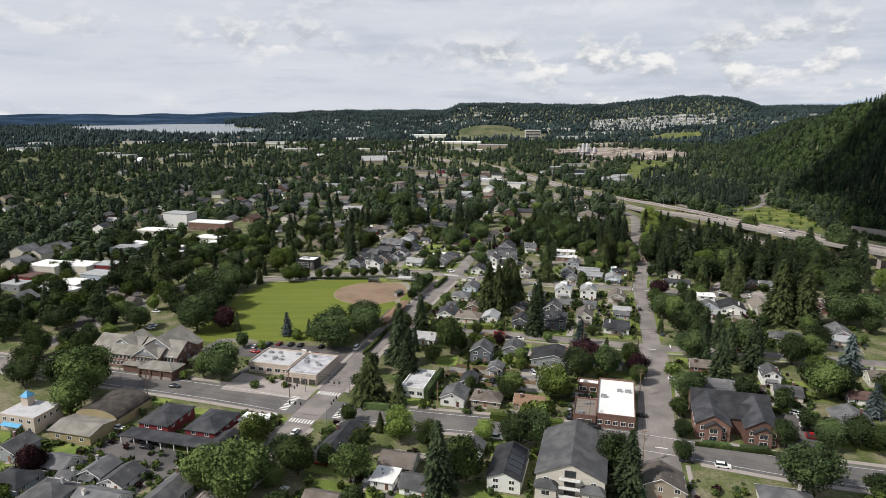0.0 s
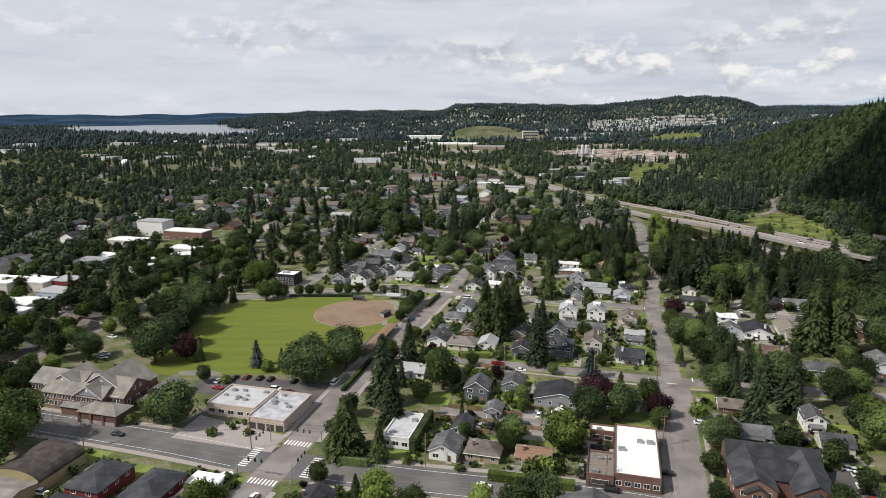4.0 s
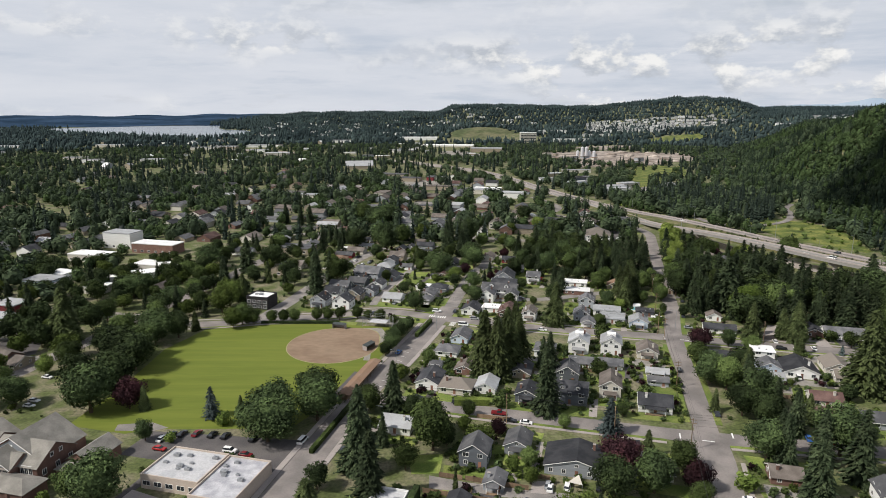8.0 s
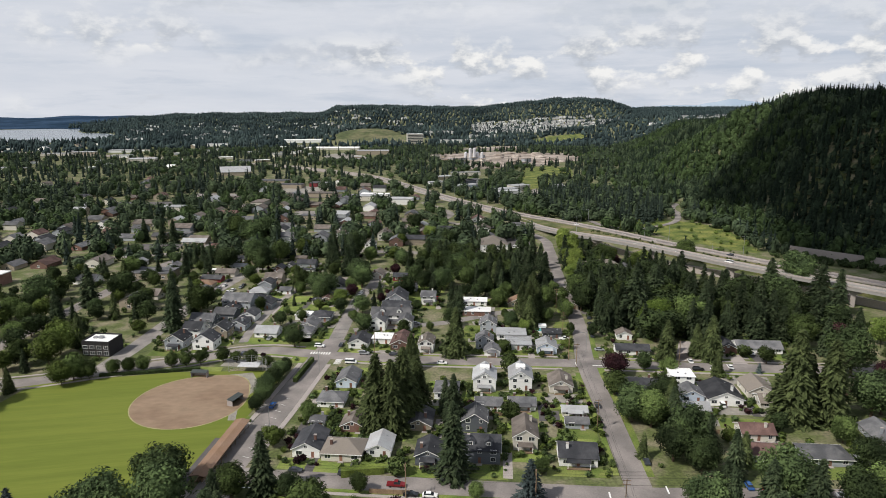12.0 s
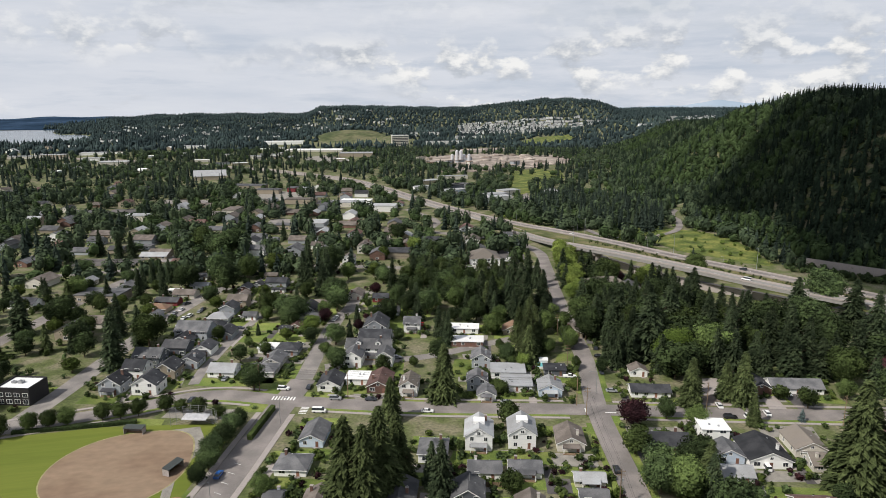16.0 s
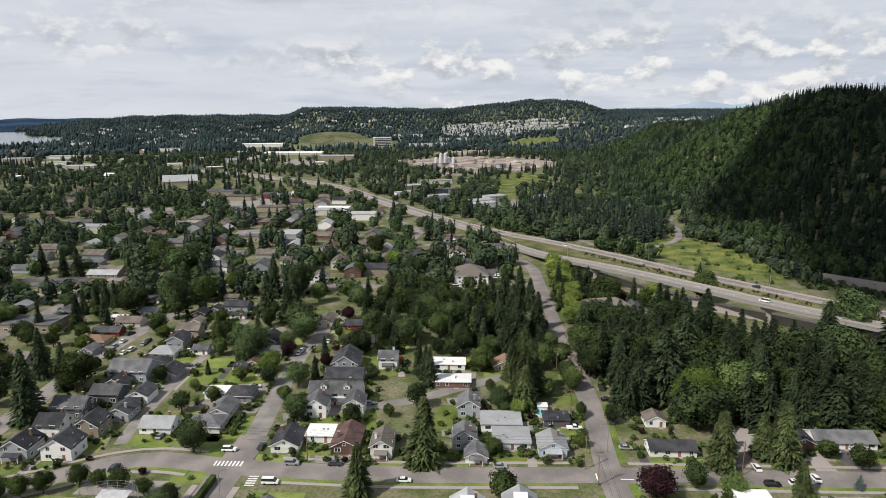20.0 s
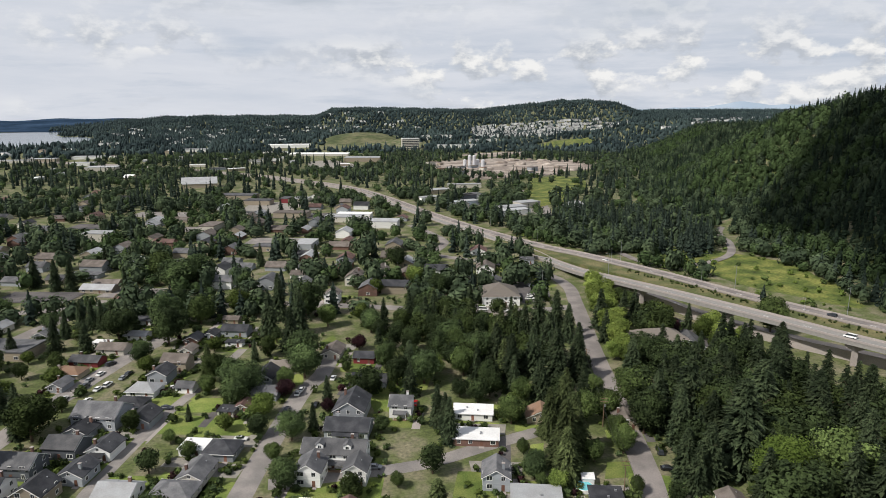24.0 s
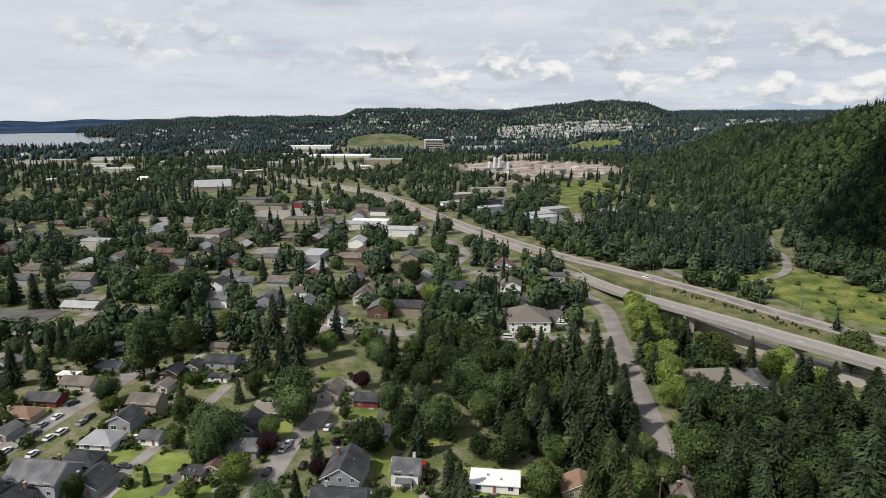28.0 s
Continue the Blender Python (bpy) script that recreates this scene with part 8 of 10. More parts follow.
sheet("garden_lawn", [(-4.3, 279.6), (7.3, 280.2), (5.9, 268.9), (-2.8, 268.4)], M_lawn, 0.051, "bright garden lawn with vegetable beds", "lawn", 0.03)
sheet("side_car_park", [(124.4, 227.5), (130.7, 225.9), (135.4, 221.2), (128.7, 203.0), (116.9, 201.1), (118.6, 209.0)], M_asphalt, 0.053, "asphalt car park beside the brick building", "car park", 0.03)
for x_, y_, turn_, col_, kind_ in ((131.6, 222.4, -15, "white", "sedan"), (131.5, 219.4, -15, "white", "suv"), (129.4, 213.9, -15, "white", "sedan"), (128.0, 210.4, -15, "black", "sedan"), (127.0, 205.0, -15, "darkred", "sedan"), (110.2, 192.0, -16, "dark", "sedan"), (135.5, 234.6, -15, "black", "suv")):
    car(x_, y_, turn_, col_, kind_)
# alley and back lots behind the shops
sheet("back_alley", [(2.7, 267.7), (14.2, 263.8), (27.2, 260.7), (43.7, 257.7), (45.5, 253.5), (26.7, 255.7), (13.9, 258.6), (2.7, 260.9)], M_lane, 0.041, "grey paved alley behind the houses", "alley")
sheet("back_lot", [(16.9, 258.3), (23.9, 256.8), (22.2, 246.4), (14.9, 249.0)], M_asphalt, 0.044, "dark parking court behind a house", "car park")
sheet("back_lot", [(27.6, 255.7), (42.6, 253.8), (40.0, 241.2), (25.8, 243.8)], M_gravel, 0.045, "grey gravel back lot with weeds", "car park")
sheet("concrete_pad", [(34.1, 264.4), (40.6, 263.9), (39.2, 257.4), (32.6, 258.1)], M_concrete, 0.047, "pale concrete parking pad", "paving")
sheet("patio", [(26.2, 269.1), (30.4, 268.2), (29.1, 264.0), (24.6, 265.2)], M_concrete, 0.049, "pale paved patio behind a fence", "paving")
for x_, y_, turn_, col_, kind_ in ((55.2, 236.2, -15, "black", "pickup"), (16.9, 251.7, 60, "grey", "sedan"), (20.3, 251.6, 68, "black", "pickup"), (38.3, 261.4, 75, "grey", "sedan"), (32.6, 251.5, -18, "dark", "van"), (44.0, 260.6, 72, "white", "suv"), (41.5, 272.9, 70, "dark", "sedan"), (45.5, 273.3, 70, "white", "van")):
    car(x_, y_, turn_, col_, kind_)
for (x0_, y0_), (x1_, y1_) in (((5.8, 266.9), (13.5, 264.9)), ((13.8, 264.9), (32.7, 259.2)), ((15.4, 257.9), (11.9, 245.8)), ((15.2, 248.4), (21.8, 245.7)), ((34.9, 265.9), (40.3, 264.3))):
    a0_, b0_, a1_, b1_ = x0_ * CG - y0_ * SG, x0_ * SG + y0_ * CG, x1_ * CG - y1_ * SG, x1_ * SG + y1_ * CG
    long_fence(a0_, b0_, a1_, b1_)
sail = thing("shade_sail", 46.6, 260.6, 0, -GRID, "pale cream shade sail on poles", "shade sail")
part("sail", Shape().slab([(-2.4, -0.9, 2.2), (1.9, -1.5, 2.1), (0.6, 1.9, 3.4)], 0.03).mesh("sail", WALLS["cream"]), sail)
for px_, py_, pz_ in ((-2.4, -0.9, 2.2), (1.9, -1.5, 2.1), (0.6, 1.9, 3.4)):
    part("pole", Shape().tube(px_, py_, 0, pz_, 0.06, 0.05).mesh("pole", M_metal), sail)

# ---- woods and yard trees ----
BUCKET = {}


def inside(ring, x, y):
    odd = False
    for (x0, y0), (x1, y1) in zip(ring, ring[1:] + ring[:1]):
        if (y0 > y) != (y1 > y) and x < (x1 - x0) * (y - y0) / (y1 - y0) + x0:
            odd = not odd
    return odd


def grove(kinds, ring, spacing, tries, hs, seed, margin=2.0, most=999):
    """Trees scattered over a stretch of the plan, clear of roads and roofs."""
    r = random.Random(seed)
    xs_, ys_ = [p[0] for p in ring], [p[1] for p in ring]
    made = 0
    for _ in range(tries):
        x, y = r.uniform(min(xs_), max(xs_)), r.uniform(min(ys_), max(ys_))
        if made >= most or not inside(ring, x, y) or not free(x, y, margin):
            continue
        if any((x - a) ** 2 + (y - b) ** 2 < max(spacing, t * 1.25) ** 2 for a, b, t in TREES):
            continue
        k = r.choice(kinds)
        v, f, hm, mt = r.choice(RAW[k])
        s = r.uniform(*hs) * (1.0 if k in ("fir", "cedar") else 0.8) / hm
        w, t = s * r.uniform(0.95, 1.3), r.uniform(0, 6.28)
        c, n = math.cos(t), math.sin(t)
        BUCKET.setdefault(k, []).append((np.stack([(v[:, 0] * c - v[:, 1] * n) * w + x, (v[:, 0] * n + v[:, 1] * c) * w + y, v[:, 2] * s + float(height(x, y))], 1), f, (x, y, s * hm)))
        TREES.append((x, y, 3.5 * s))
        made += 1


# belt of big trees below the freeway, and the wood between the streets
grove(["oak", "fir", "maple", "fir", "fir", "oak"], [(140, 412), (150, 470), (176, 575), (192, 585), (214, 540), (236, 470), (268, 400), (240, 385), (190, 398)], 6.5, 1200, (15, 22), 1, 1.5, 80)
grove(["oak", "fir", "maple", "oak", "cedar"], [(52, 500), (62, 600), (110, 598), (165, 590), (150, 500), (128, 462), (110, 476), (96, 490)], 7.0, 700, (10, 14), 2, 1.5, 26)
grove(["oak", "maple", "fir", "oak", "cedar", "maple"], [(80, 545), (82, 600), (95, 606), (132, 570), (128, 520), (114, 490), (100, 508)], 5.2, 900, (13, 19), 12, 1.0, 34)
grove(["oak", "maple", "oak", "fir", "maple", "lime"], [(-190, 440), (-150, 405), (-118, 415), (-104, 427), (-128, 510), (-174, 500), (-214, 490)], 6.0, 900, (10, 17), 13, 1.0, 34)
grove(["oak", "maple", "fir", "oak", "cedar", "fir"], [(-163, 577), (-161, 624), (-105, 606), (-75, 480), (-99, 475), (-126, 483)], 6.5, 900, (10, 16), 14, 1.0, 17)
# yard trees of the near blocks
grove(["maple", "oak", "lime", "oak", "cedar", "oak", "maple"], [(-60, 120), (-60, 200), (-20, 318), (20, 440), (110, 470), (230, 420), (320, 330), (260, 160), (140, 90)], 8.5, 900, (9, 13), 5, 1.0, 80)
grove(["maple", "oak", "oak", "fir"], [(-330, 150), (-250, 330), (-215, 280), (-190, 330), (-210, 430), (-330, 480), (-420, 380), (-420, 200)], 9, 900, (9, 14), 4, 2.0, 70)
grove(["maple", "oak", "lime"], [(-140, 430), (-60, 460), (-20, 440), (20, 470), (40, 560), (-40, 600), (-150, 600), (-260, 480)], 10, 400, (7, 11), 6, 1.5, 40)

# trees along the far side of the ball field
grove(["maple", "oak", "oak", "fir", "lime"], [(-215, 250), (-150, 262), (-158, 300), (-165, 340), (-150, 380), (-135, 425), (-215, 430), (-250, 340)], 7.0, 500, (12, 18), 24, 1.0, 48)

grove(["maple", "oak", "fir", "oak", "lime"], [(-280, 385), (-205, 395), (-140, 428), (-105, 455), (-150, 530), (-300, 530)], 8.0, 700, (9, 15), 25, 1.5, 60)

for k, rows_ in BUCKET.items():
    ks, V, F = 0, [], []
    for v, f, _p in rows_:
        V.append(v)
        F.append(f + ks)
        ks += len(v)
    gv = tagged(new("grove"), f"close-grown {'conifers' if k in ('fir', 'cedar') else 'broadleaf trees'} filling the ground between houses", "trees", kind="stuff")
    part("crowns", mesh_np("crowns", np.concatenate(V), np.concatenate(F), RAW[k][0][3]), gv)
    st_ = Shape()
    for _v, _f, (x, y, h) in rows_:
        st_.tube(x, y, float(height(x, y)) - 0.2, float(height(x, y)) + h * 0.5, 0.3, 0.12, 6)
    part("trunks", st_.mesh("trunks", M_bark), gv)

# ---- undergrowth of the woods ----
ur = random.Random(55)
under = {0: [], 1: []}
for ring_, n_ in (([(140, 412), (150, 470), (178, 600), (205, 600), (236, 540), (256, 470), (290, 400), (240, 385), (190, 398)], 550), ([(45, 490), (55, 640), (180, 640), (165, 590), (150, 500), (128, 462), (100, 476)], 450), ([(-250, 240), (-205, 262), (-216, 330), (-213, 400), (-330, 440), (-360, 260)], 500), ([(-120, 440), (-30, 440), (40, 470), (45, 640), (-160, 640)], 260)):
    for _ in range(n_):
        x, y = ur.uniform(min(p[0] for p in ring_), max(p[0] for p in ring_)), ur.uniform(min(p[1] for p in ring_), max(p[1] for p in ring_))
        if inside(ring_, x, y) and free(x, y, 0.8):
            under[ur.choice((0, 0, 1))].append((x, y, ur.uniform(2.0, 4.8)))
leafy_patch("undergrowth", under[0], M_oak, "dark undergrowth beneath the trees", 140, 40)
leafy_patch("saplings", under[1], M_maple, "green saplings and brambles beneath the trees", 150, 40)
# close planting round the houses
close = {0: [], 1: [], 2: [], 3: []}
for a, b, hw, hd in HOUSES:
    x, y = town(a, b)
    if y > 600 or x < -235:
        continue
    for _ in range(15):
        side, q = ur.choice((0, 1, 2, 3)), ur.uniform(-1, 1)
        out_ = ur.uniform(0.8, 5.0)
        pa, pb = ((a + q * (hw + 3), b - hd - out_), (a + q * (hw + 3), b + hd + out_), (a - hw - out_, b + q * hd), (a + hw + out_, b + q * hd))[side]
        x, y = town(pa, pb)
        if free(x, y, 0.3) and not (-108 < x < -20 and 300 < y < 420 and pb > 300 and pa < -112):
            close[ur.choice((0, 0, 0, 1, 1, 2, 2, 3))].append((x, y, ur.uniform(1.0, 3.2)))
block = [(-150, 165), (-60, 150), (-20, 318), (-105, 440), (-150, 440), (-150, 640), (180, 640), (150, 500), (235, 400), (300, 300), (240, 150), (100, 110), (-60, 120)]
for _ in range(800):
    x, y = ur.uniform(-150, 300), ur.uniform(110, 640)
    if inside(block, x, y) and free(x, y, 1.0) and not (-108 < x < -20 and 300 < y < 420):
        close[ur.choice((0, 0, 1, 2, 2, 2, 3))].append((x, y, ur.uniform(1.2, 3.6)))
for key_, mt_, lab_ in ((0, M_maple, "green garden shrubs close round the houses"), (1, M_lime, "bright garden shrubs close round the houses"), (2, M_oak, "dark evergreen shrubs close round the houses"), (3, M_plum, "reddish garden shrubs close round the houses")):
    leafy_patch("garden_shrubs", close[key_], mt_, lab_, 170 + key_, 44)

# ---- the far town ----
SIMPLE = {}
frand = random.Random(31)


def far_house(x, y, w, d, h, wall, roof, shape="gable", turn=None):
    """A house too far off for more than walls, roof and a few windows."""
    turn = -GRID + frand.choice((0, 0, 90)) if turn is None else turn
    key = (round(w), round(d), round(h), wall, roof, shape)
    if key not in SIMPLE:
        w_, d_, h_ = key[:3]
        rise = w_ / 2 * 0.5
        if shape == "gable":
            SIMPLE[key] = (gable_walls(w_, d_, h_, rise, "b").mesh("wall", WALLS[wall]), gable_roof(w_, d_, h_, rise, "b").mesh("roof", ROOFS[roof]))
        else:
            SIMPLE[key] = (Shape().box(-w_ / 2, -d_ / 2, 0, w_ / 2, d_ / 2, h_).mesh("wall", WALLS[wall]), Shape().box(-w_ / 2 - 0.2, -d_ / 2 - 0.2, h_, w_ / 2 + 0.2, d_ / 2 + 0.2, h_ + 0.6).mesh("roof", ROOFS[roof]))
    z = float(height(x, y))
    nm = "house" if shape == "gable" else "commercial_building"
    lab = f"distant {WALL_WORDS[wall]} house with a {ROOF_WORDS[roof]} roof" if shape == "gable" else f"distant {WALL_WORDS[wall]} flat-roofed commercial building"
    ob = thing(nm, x, y, z - 0.1, turn, lab, "house" if shape == "gable" else "building", "houses of the far town")
    part("wall", SIMPLE[key][0], ob)
    part("roof", SIMPLE[key][1], ob)
    n = max(1, int(w / 6))
    for k in range(n if y < 800 else 0):
        window(ob, (k + 0.5) / n * round(w) - round(w) / 2, -round(d) / 2, 1.1, 0, 1.9, 1.3)
    CLEAR.append((x, y, max(w, d) * 0.55))
    a = -GRID if shape == "gable" else turn
    CLEAR.append((x + 0.1 * max(w, d), y - 0.9 * max(w, d), max(w, d) * 0.5))
    return ob


# big flat roofs that can be told apart
far_house(-262, 424, 22, 16, 7, "cream", "white", "flat", -15)
far_house(-245, 428, 24, 14, 6, "cream", "white", "flat", -15)
far_house(-232, 391, 24, 14, 4, "white", "white", "flat", -15)
far_house(-230, 374, 26, 12, 4, "white", "white", "flat", -15)
far_house(-222, 411, 20, 13, 4, "lightblue", "lightgrey", "flat", -15)
far_house(-226, 429, 15, 12, 6, "red", "lightgrey", "flat", -15)
far_house(-237, 479, 20, 14, 6, "lightblue", "lightgrey", "flat", -15)
far_house(-187, 360, 10, 17, 4, "brick", "brown", "gable", 60)
far_house(-270, 408, 24, 12, 4, "red", "redbrown", "flat", -15)
far_house(-262, 388, 14, 10, 4, "grey", "lightgrey", "flat", -15)
far_house(-192, 493, 36, 12, 5, "white", "white", "flat", 30)
far_house(-199, 470, 12, 12, 4, "cream", "white", "flat", -15)
far_house(-235, 350, 14, 12, 6, "charcoal", "slate", "gable", -15)
far_house(-306, 468, 13, 15, 7, "cream", "slate", "gable", -15)
far_house(-289, 460, 13, 15, 7, "cream", "slate", "gable", -15)
far_house(-290, 476, 13, 15, 7, "cream", "slate", "gable", -15)
far_house(-288, 431, 13, 15, 7, "cream", "slate", "gable", -15)
far_house(-281, 472, 13, 15, 7, "cream", "slate", "gable", -15)
far_house(-237, 498, 14, 12, 5, "white", "white", "flat", -15)
far_house(-245, 552, 30, 14, 5, "cream", "white", "flat", -15)
far_house(-243, 597, 25, 15, 12, "white", "lightgrey", "flat", -15)
far_house(-208, 578, 36, 14, 7, "brick", "white", "flat", -15)
far_house(-182, 520, 36, 13, 5, "cream", "white", "flat", -15)
far_house(-102, 578, 26, 16, 4, "tan", "slate", "flat")
far_house(-144, 845, 22, 14, 7, "cream", "lightgrey", "flat")
far_house(-127, 1215, 30, 46, 6, "tan", "lightgrey", "gable", 98)
far_house(-32, 1033, 30, 16, 5, "tan", "slate", "flat")
far_house(10, 1049, 30, 16, 4, "cream", "lightgrey", "flat")
far_house(9, 938, 34, 16, 5, "tan", "brown", "flat")
far_house(26, 790, 22, 14, 4, "grey", "lightgrey", "flat")
far_house(-5, 782, 16, 12, 4, "tan", "slate", "flat")
far_house(60, 905, 36, 18, 5, "cream", "lightgrey", "flat")
far_house(92, 868, 34, 18, 6, "white", "lightgrey", "flat")
far_house(-60, 880, 24, 14, 5, "cream", "brown", "flat")
far_house(-45, 2045, 110, 40, 8, "white", "white", "flat", 0)
far_house(35, 1775, 130, 50, 4, "cream", "white", "flat", -8)
far_house(120, 1600, 70, 40, 8, "tan", "lightgrey", "flat", -8)
far_house(-500, 1685, 50, 24, 7, "tan", "lightgrey", "flat", 0)
far_house(-440, 1760, 60, 30, 5, "white", "lightgrey", "flat", 0)
far_house(-805, 1767, 90, 24, 6, "cream", "lightgrey", "flat", 0)
far_house(-697, 1380, 44, 18, 6, "cream", "lightgrey", "flat", 0)
far_house(-640, 1330, 36, 18, 6, "white", "lightgrey", "flat", 0)
far_house(-531, 1341, 44, 18, 6, "white", "lightgrey", "flat", 0)
far_house(-546, 1678, 70, 22, 5, "cream", "lightgrey", "flat", 0)
far_house(-400, 1600, 40, 20, 5, "white", "lightgrey", "flat", 0)
far_house(-330, 1480, 50, 30, 7, "cream", "lightgrey", "flat", 0)
far_house(-950, 1500, 60, 30, 7, "white", "lightgrey", "flat", 0)
far_house(-1040, 1720, 60, 24, 6, "white", "lightgrey", "flat", 0)
far_house(-260, 1950, 60, 30, 6, "white", "lightgrey", "flat", 0)
far_house(184, 965, 24, 14, 5, "cream", "slate", "flat", 20)
far_house(200, 985, 26, 14, 5, "lightblue", "lightgrey", "flat", 20)
far_house(236, 930, 30, 16, 6, "white", "lightgrey", "flat", 20)
far_house(262, 960, 26, 16, 6, "cream", "lightgrey", "flat", 20)
far_house(304, 925, 26, 14, 5, "cream", "lightgrey", "flat", 20)
far_house(215, 1040, 30, 14, 5, "white", "slate", "flat", 20)
far_house(180, 1090, 40, 16, 5, "tan", "lightgrey", "flat", 20)
road("mill_road", [(250, 860), (275, 930), (292, 1010), (300, 1100)], 9, M_oldroad, 0.07, "straight road towards the gravel works")
sheet("yard_paving", [(170, 1000), (230, 905), (262, 905), (275, 990), (240, 1060), (190, 1060)], M_gravel, 0.015, "grey gravel yard among sheds", "yard")

# car parks between the far houses
for x_, y_, w_, d_, m_ in ((-167, 913, 46, 26, M_asphalt), (-122, 974, 60, 30, M_lane), (-1, 816, 42, 26, M_lane), (20, 942, 60, 34, M_asphalt), (-74, 673, 34, 20, M_lane), (-125, 673, 44, 22, M_asphalt), (-72, 881, 40, 24, M_lane)):
    c_, n_ = math.cos(radians(12)), math.sin(radians(12))
    sheet("far_car_park", [(x_ + (u * c_ + v * n_), y_ + (-u * n_ + v * c_)) for u, v in ((-w_ / 2, -d_ / 2), (w_ / 2, -d_ / 2), (w_ / 2, d_ / 2), (-w_ / 2, d_ / 2))], m_, 0.35, "pale paved car park between distant buildings", "car park", 0.03)
    for k_ in (-1, 0, 1):
        CLEAR.append((x_ + k_ * w_ * 0.3, y_ - 8 - d_ * 0.3, d_ * 0.55))
        CLEAR.append((x_ + k_ * w_ * 0.3, y_, d_ * 0.55))
# shops, lots and sheds round the far junction and in the outer valley
far_house(-60, 1084, 44, 20, 5, "tan", "slate", "flat")
far_house(-2, 1046, 20, 10, 5, "red", "slate", "flat")
far_house(71, 924, 34, 14, 4, "white", "white", "flat")
far_house(207, 1032, 26, 14, 5, "charcoal", "charcoal", "flat", 20)
far_house(162, 1024, 24, 12, 5, "white", "lightgrey", "flat", 20)
far_house(232, 915, 36, 18, 5, "white", "lightgrey", "flat", 20)
far_house(303, 923, 24, 16, 5, "grey", "lightgrey", "gable", -60)
far_house(230, 1141, 46, 10, 5, "cream", "lightgrey", "flat", 0)
for x in (345, 385, 425):
    far_house(x, 1962 + (x - 345) * 0.2, 30, 13, 9, "white", "lightgrey", "flat", 5)
sr = random.Random(63)
for k in range(34):
    az_, r_ = sr.uniform(-9, 4), sr.uniform(1300, 1900)
    x, y = r_ * math.sin(radians(az_)), 100 + r_ * math.cos(radians(az_))
    if free(x, y, 14):
        far_house(x, y, sr.choice((14, 20, 28)), sr.choice((10, 14)), 4, sr.choice(("cream", "tan", "white", "grey")), sr.choice(("lightgrey", "white", "slate", "lightgrey")), "flat", sr.choice((0, -8, 20)))
for k in range(40):
    az_, r_ = sr.uniform(-27, -9), sr.uniform(1150, 2100)
    x, y = r_ * math.sin(radians(az_)), 100 + r_ * math.cos(radians(az_))
    if free(x, y, 14):
        far_house(x, y, sr.choice((12, 16, 24)), sr.choice((10, 14)), 4, sr.choice(("cream", "tan", "white", "grey")), sr.choice(("lightgrey", "slate", "lightgrey", "white", "brown")), sr.choice(("flat", "gable")))
sheet("junction_lot", [(20, 1440), (70, 1420), (105, 1520), (60, 1640), (10, 1600)], M_gravel, 0.02, "pale grey car park by the far junction", "car park")
sheet("store_lot", [(-50, 960), (5, 965), (20, 1030), (-40, 1060)], M_gravel, 0.02, "pale grey car park among far shops", "car park")
CLEAR.append((55, 1500, 50))
CLEAR.append((-15, 1000, 30))

# office block on the slope
ofx, ofy = 261, 1940
ob = thing("office_block", ofx, ofy, float(height(ofx, ofy)) - 0.5, 0, "tan six-storey office block on the hillside", "office block")
part("wall", Shape().box(-22, -10, 0, 22, 10, 27).mesh("wall", WALLS["cream"]), ob)
for k in range(6):
    part("window_band", Shape().box(-21, -10.1, 2 + 4.2 * k, 21, -9.95, 4 + 4.2 * k).mesh("window_band", M_glass), ob)
part("roof", Shape().box(-22.3, -10.3, 27, 22.3, 10.3, 27.8).mesh("roof", ROOFS["white"]), ob)
CLEAR.append((ofx, ofy - 25, 45))

# gravel works: bare earth, silos and sheds
drape("gravel_pit", 375, 1430, 200, 150, 50, M_earth, 0.25, "bare pinkish earth of the gravel works", "gravel pit")
drape("upper_pit", 435, 1725, 95, 62, 40, M_earth, 0.3, "bare earth terrace above the gravel works", "gravel pit")
CLEAR.append((90, 2000, 70))
CLEAR.append((255, 2050, 80))
drape("cut_slope", 140, 2140, 105, 95, 20, M_slope, 0.3, "grassy cut slope on the far hill", "slope")
drape("hill_meadow", 352, 1120, 40, 165, -25, M_meadow, 0.4, "grassy ride at the end of the wooded hill", "slope")
drape("upper_meadow", 705, 2010, 160, 70, 48, M_meadow, 0.4, "pale green meadow on the plateau edge", "slope")
pr = random.Random(77)
M_silo = mat("pale_silo_metal", (0.6, 0.6, 0.62), 0.5, 0.1, metal=0.3)
for k in range(5):
    x, y = 296 + 8 * k, 1440 + pr.uniform(-6, 6)
    ob = thing("silo", x, y, 0, 0, "pale metal silo of the gravel works", "silo", "silos of the gravel works")
    hh = 20 if k in (1, 2) else 12
    part("shell", Shape().tube(0, 0, 0, hh, 3.2, 3.2, 14).mesh("shell", M_silo), ob)
    part("cone_roof", Shape().tube(0, 0, hh, hh + 2.2, 3.3, 0.5, 14).mesh("cone_roof", M_silo), ob)
for k in range(16):
    x, y = pr.uniform(220, 400), pr.uniform(1290, 1520)
    far_house(x, y, pr.choice((10, 14, 20)), pr.choice((7, 9)), pr.choice((4, 5, 7)), pr.choice(("tan", "cream", "grey")), pr.choice(("tan", "lightgrey", "orange", "brown")), "flat", 40)
for k in range(24):
    x, y = pr.uniform(290, 480), pr.uniform(1320, 1560)
    v, f = blob(k + 5, 2, pr.uniform(7, 14), pr.uniform(2, 5), 0.3)
    hp = tagged(new("gravel_mound", mesh_np("gravel_mound", v + [x, y, 0.5], f, M_earth, True)), "heap of pinkish gravel at the works", "gravel mound", "gravel mounds")

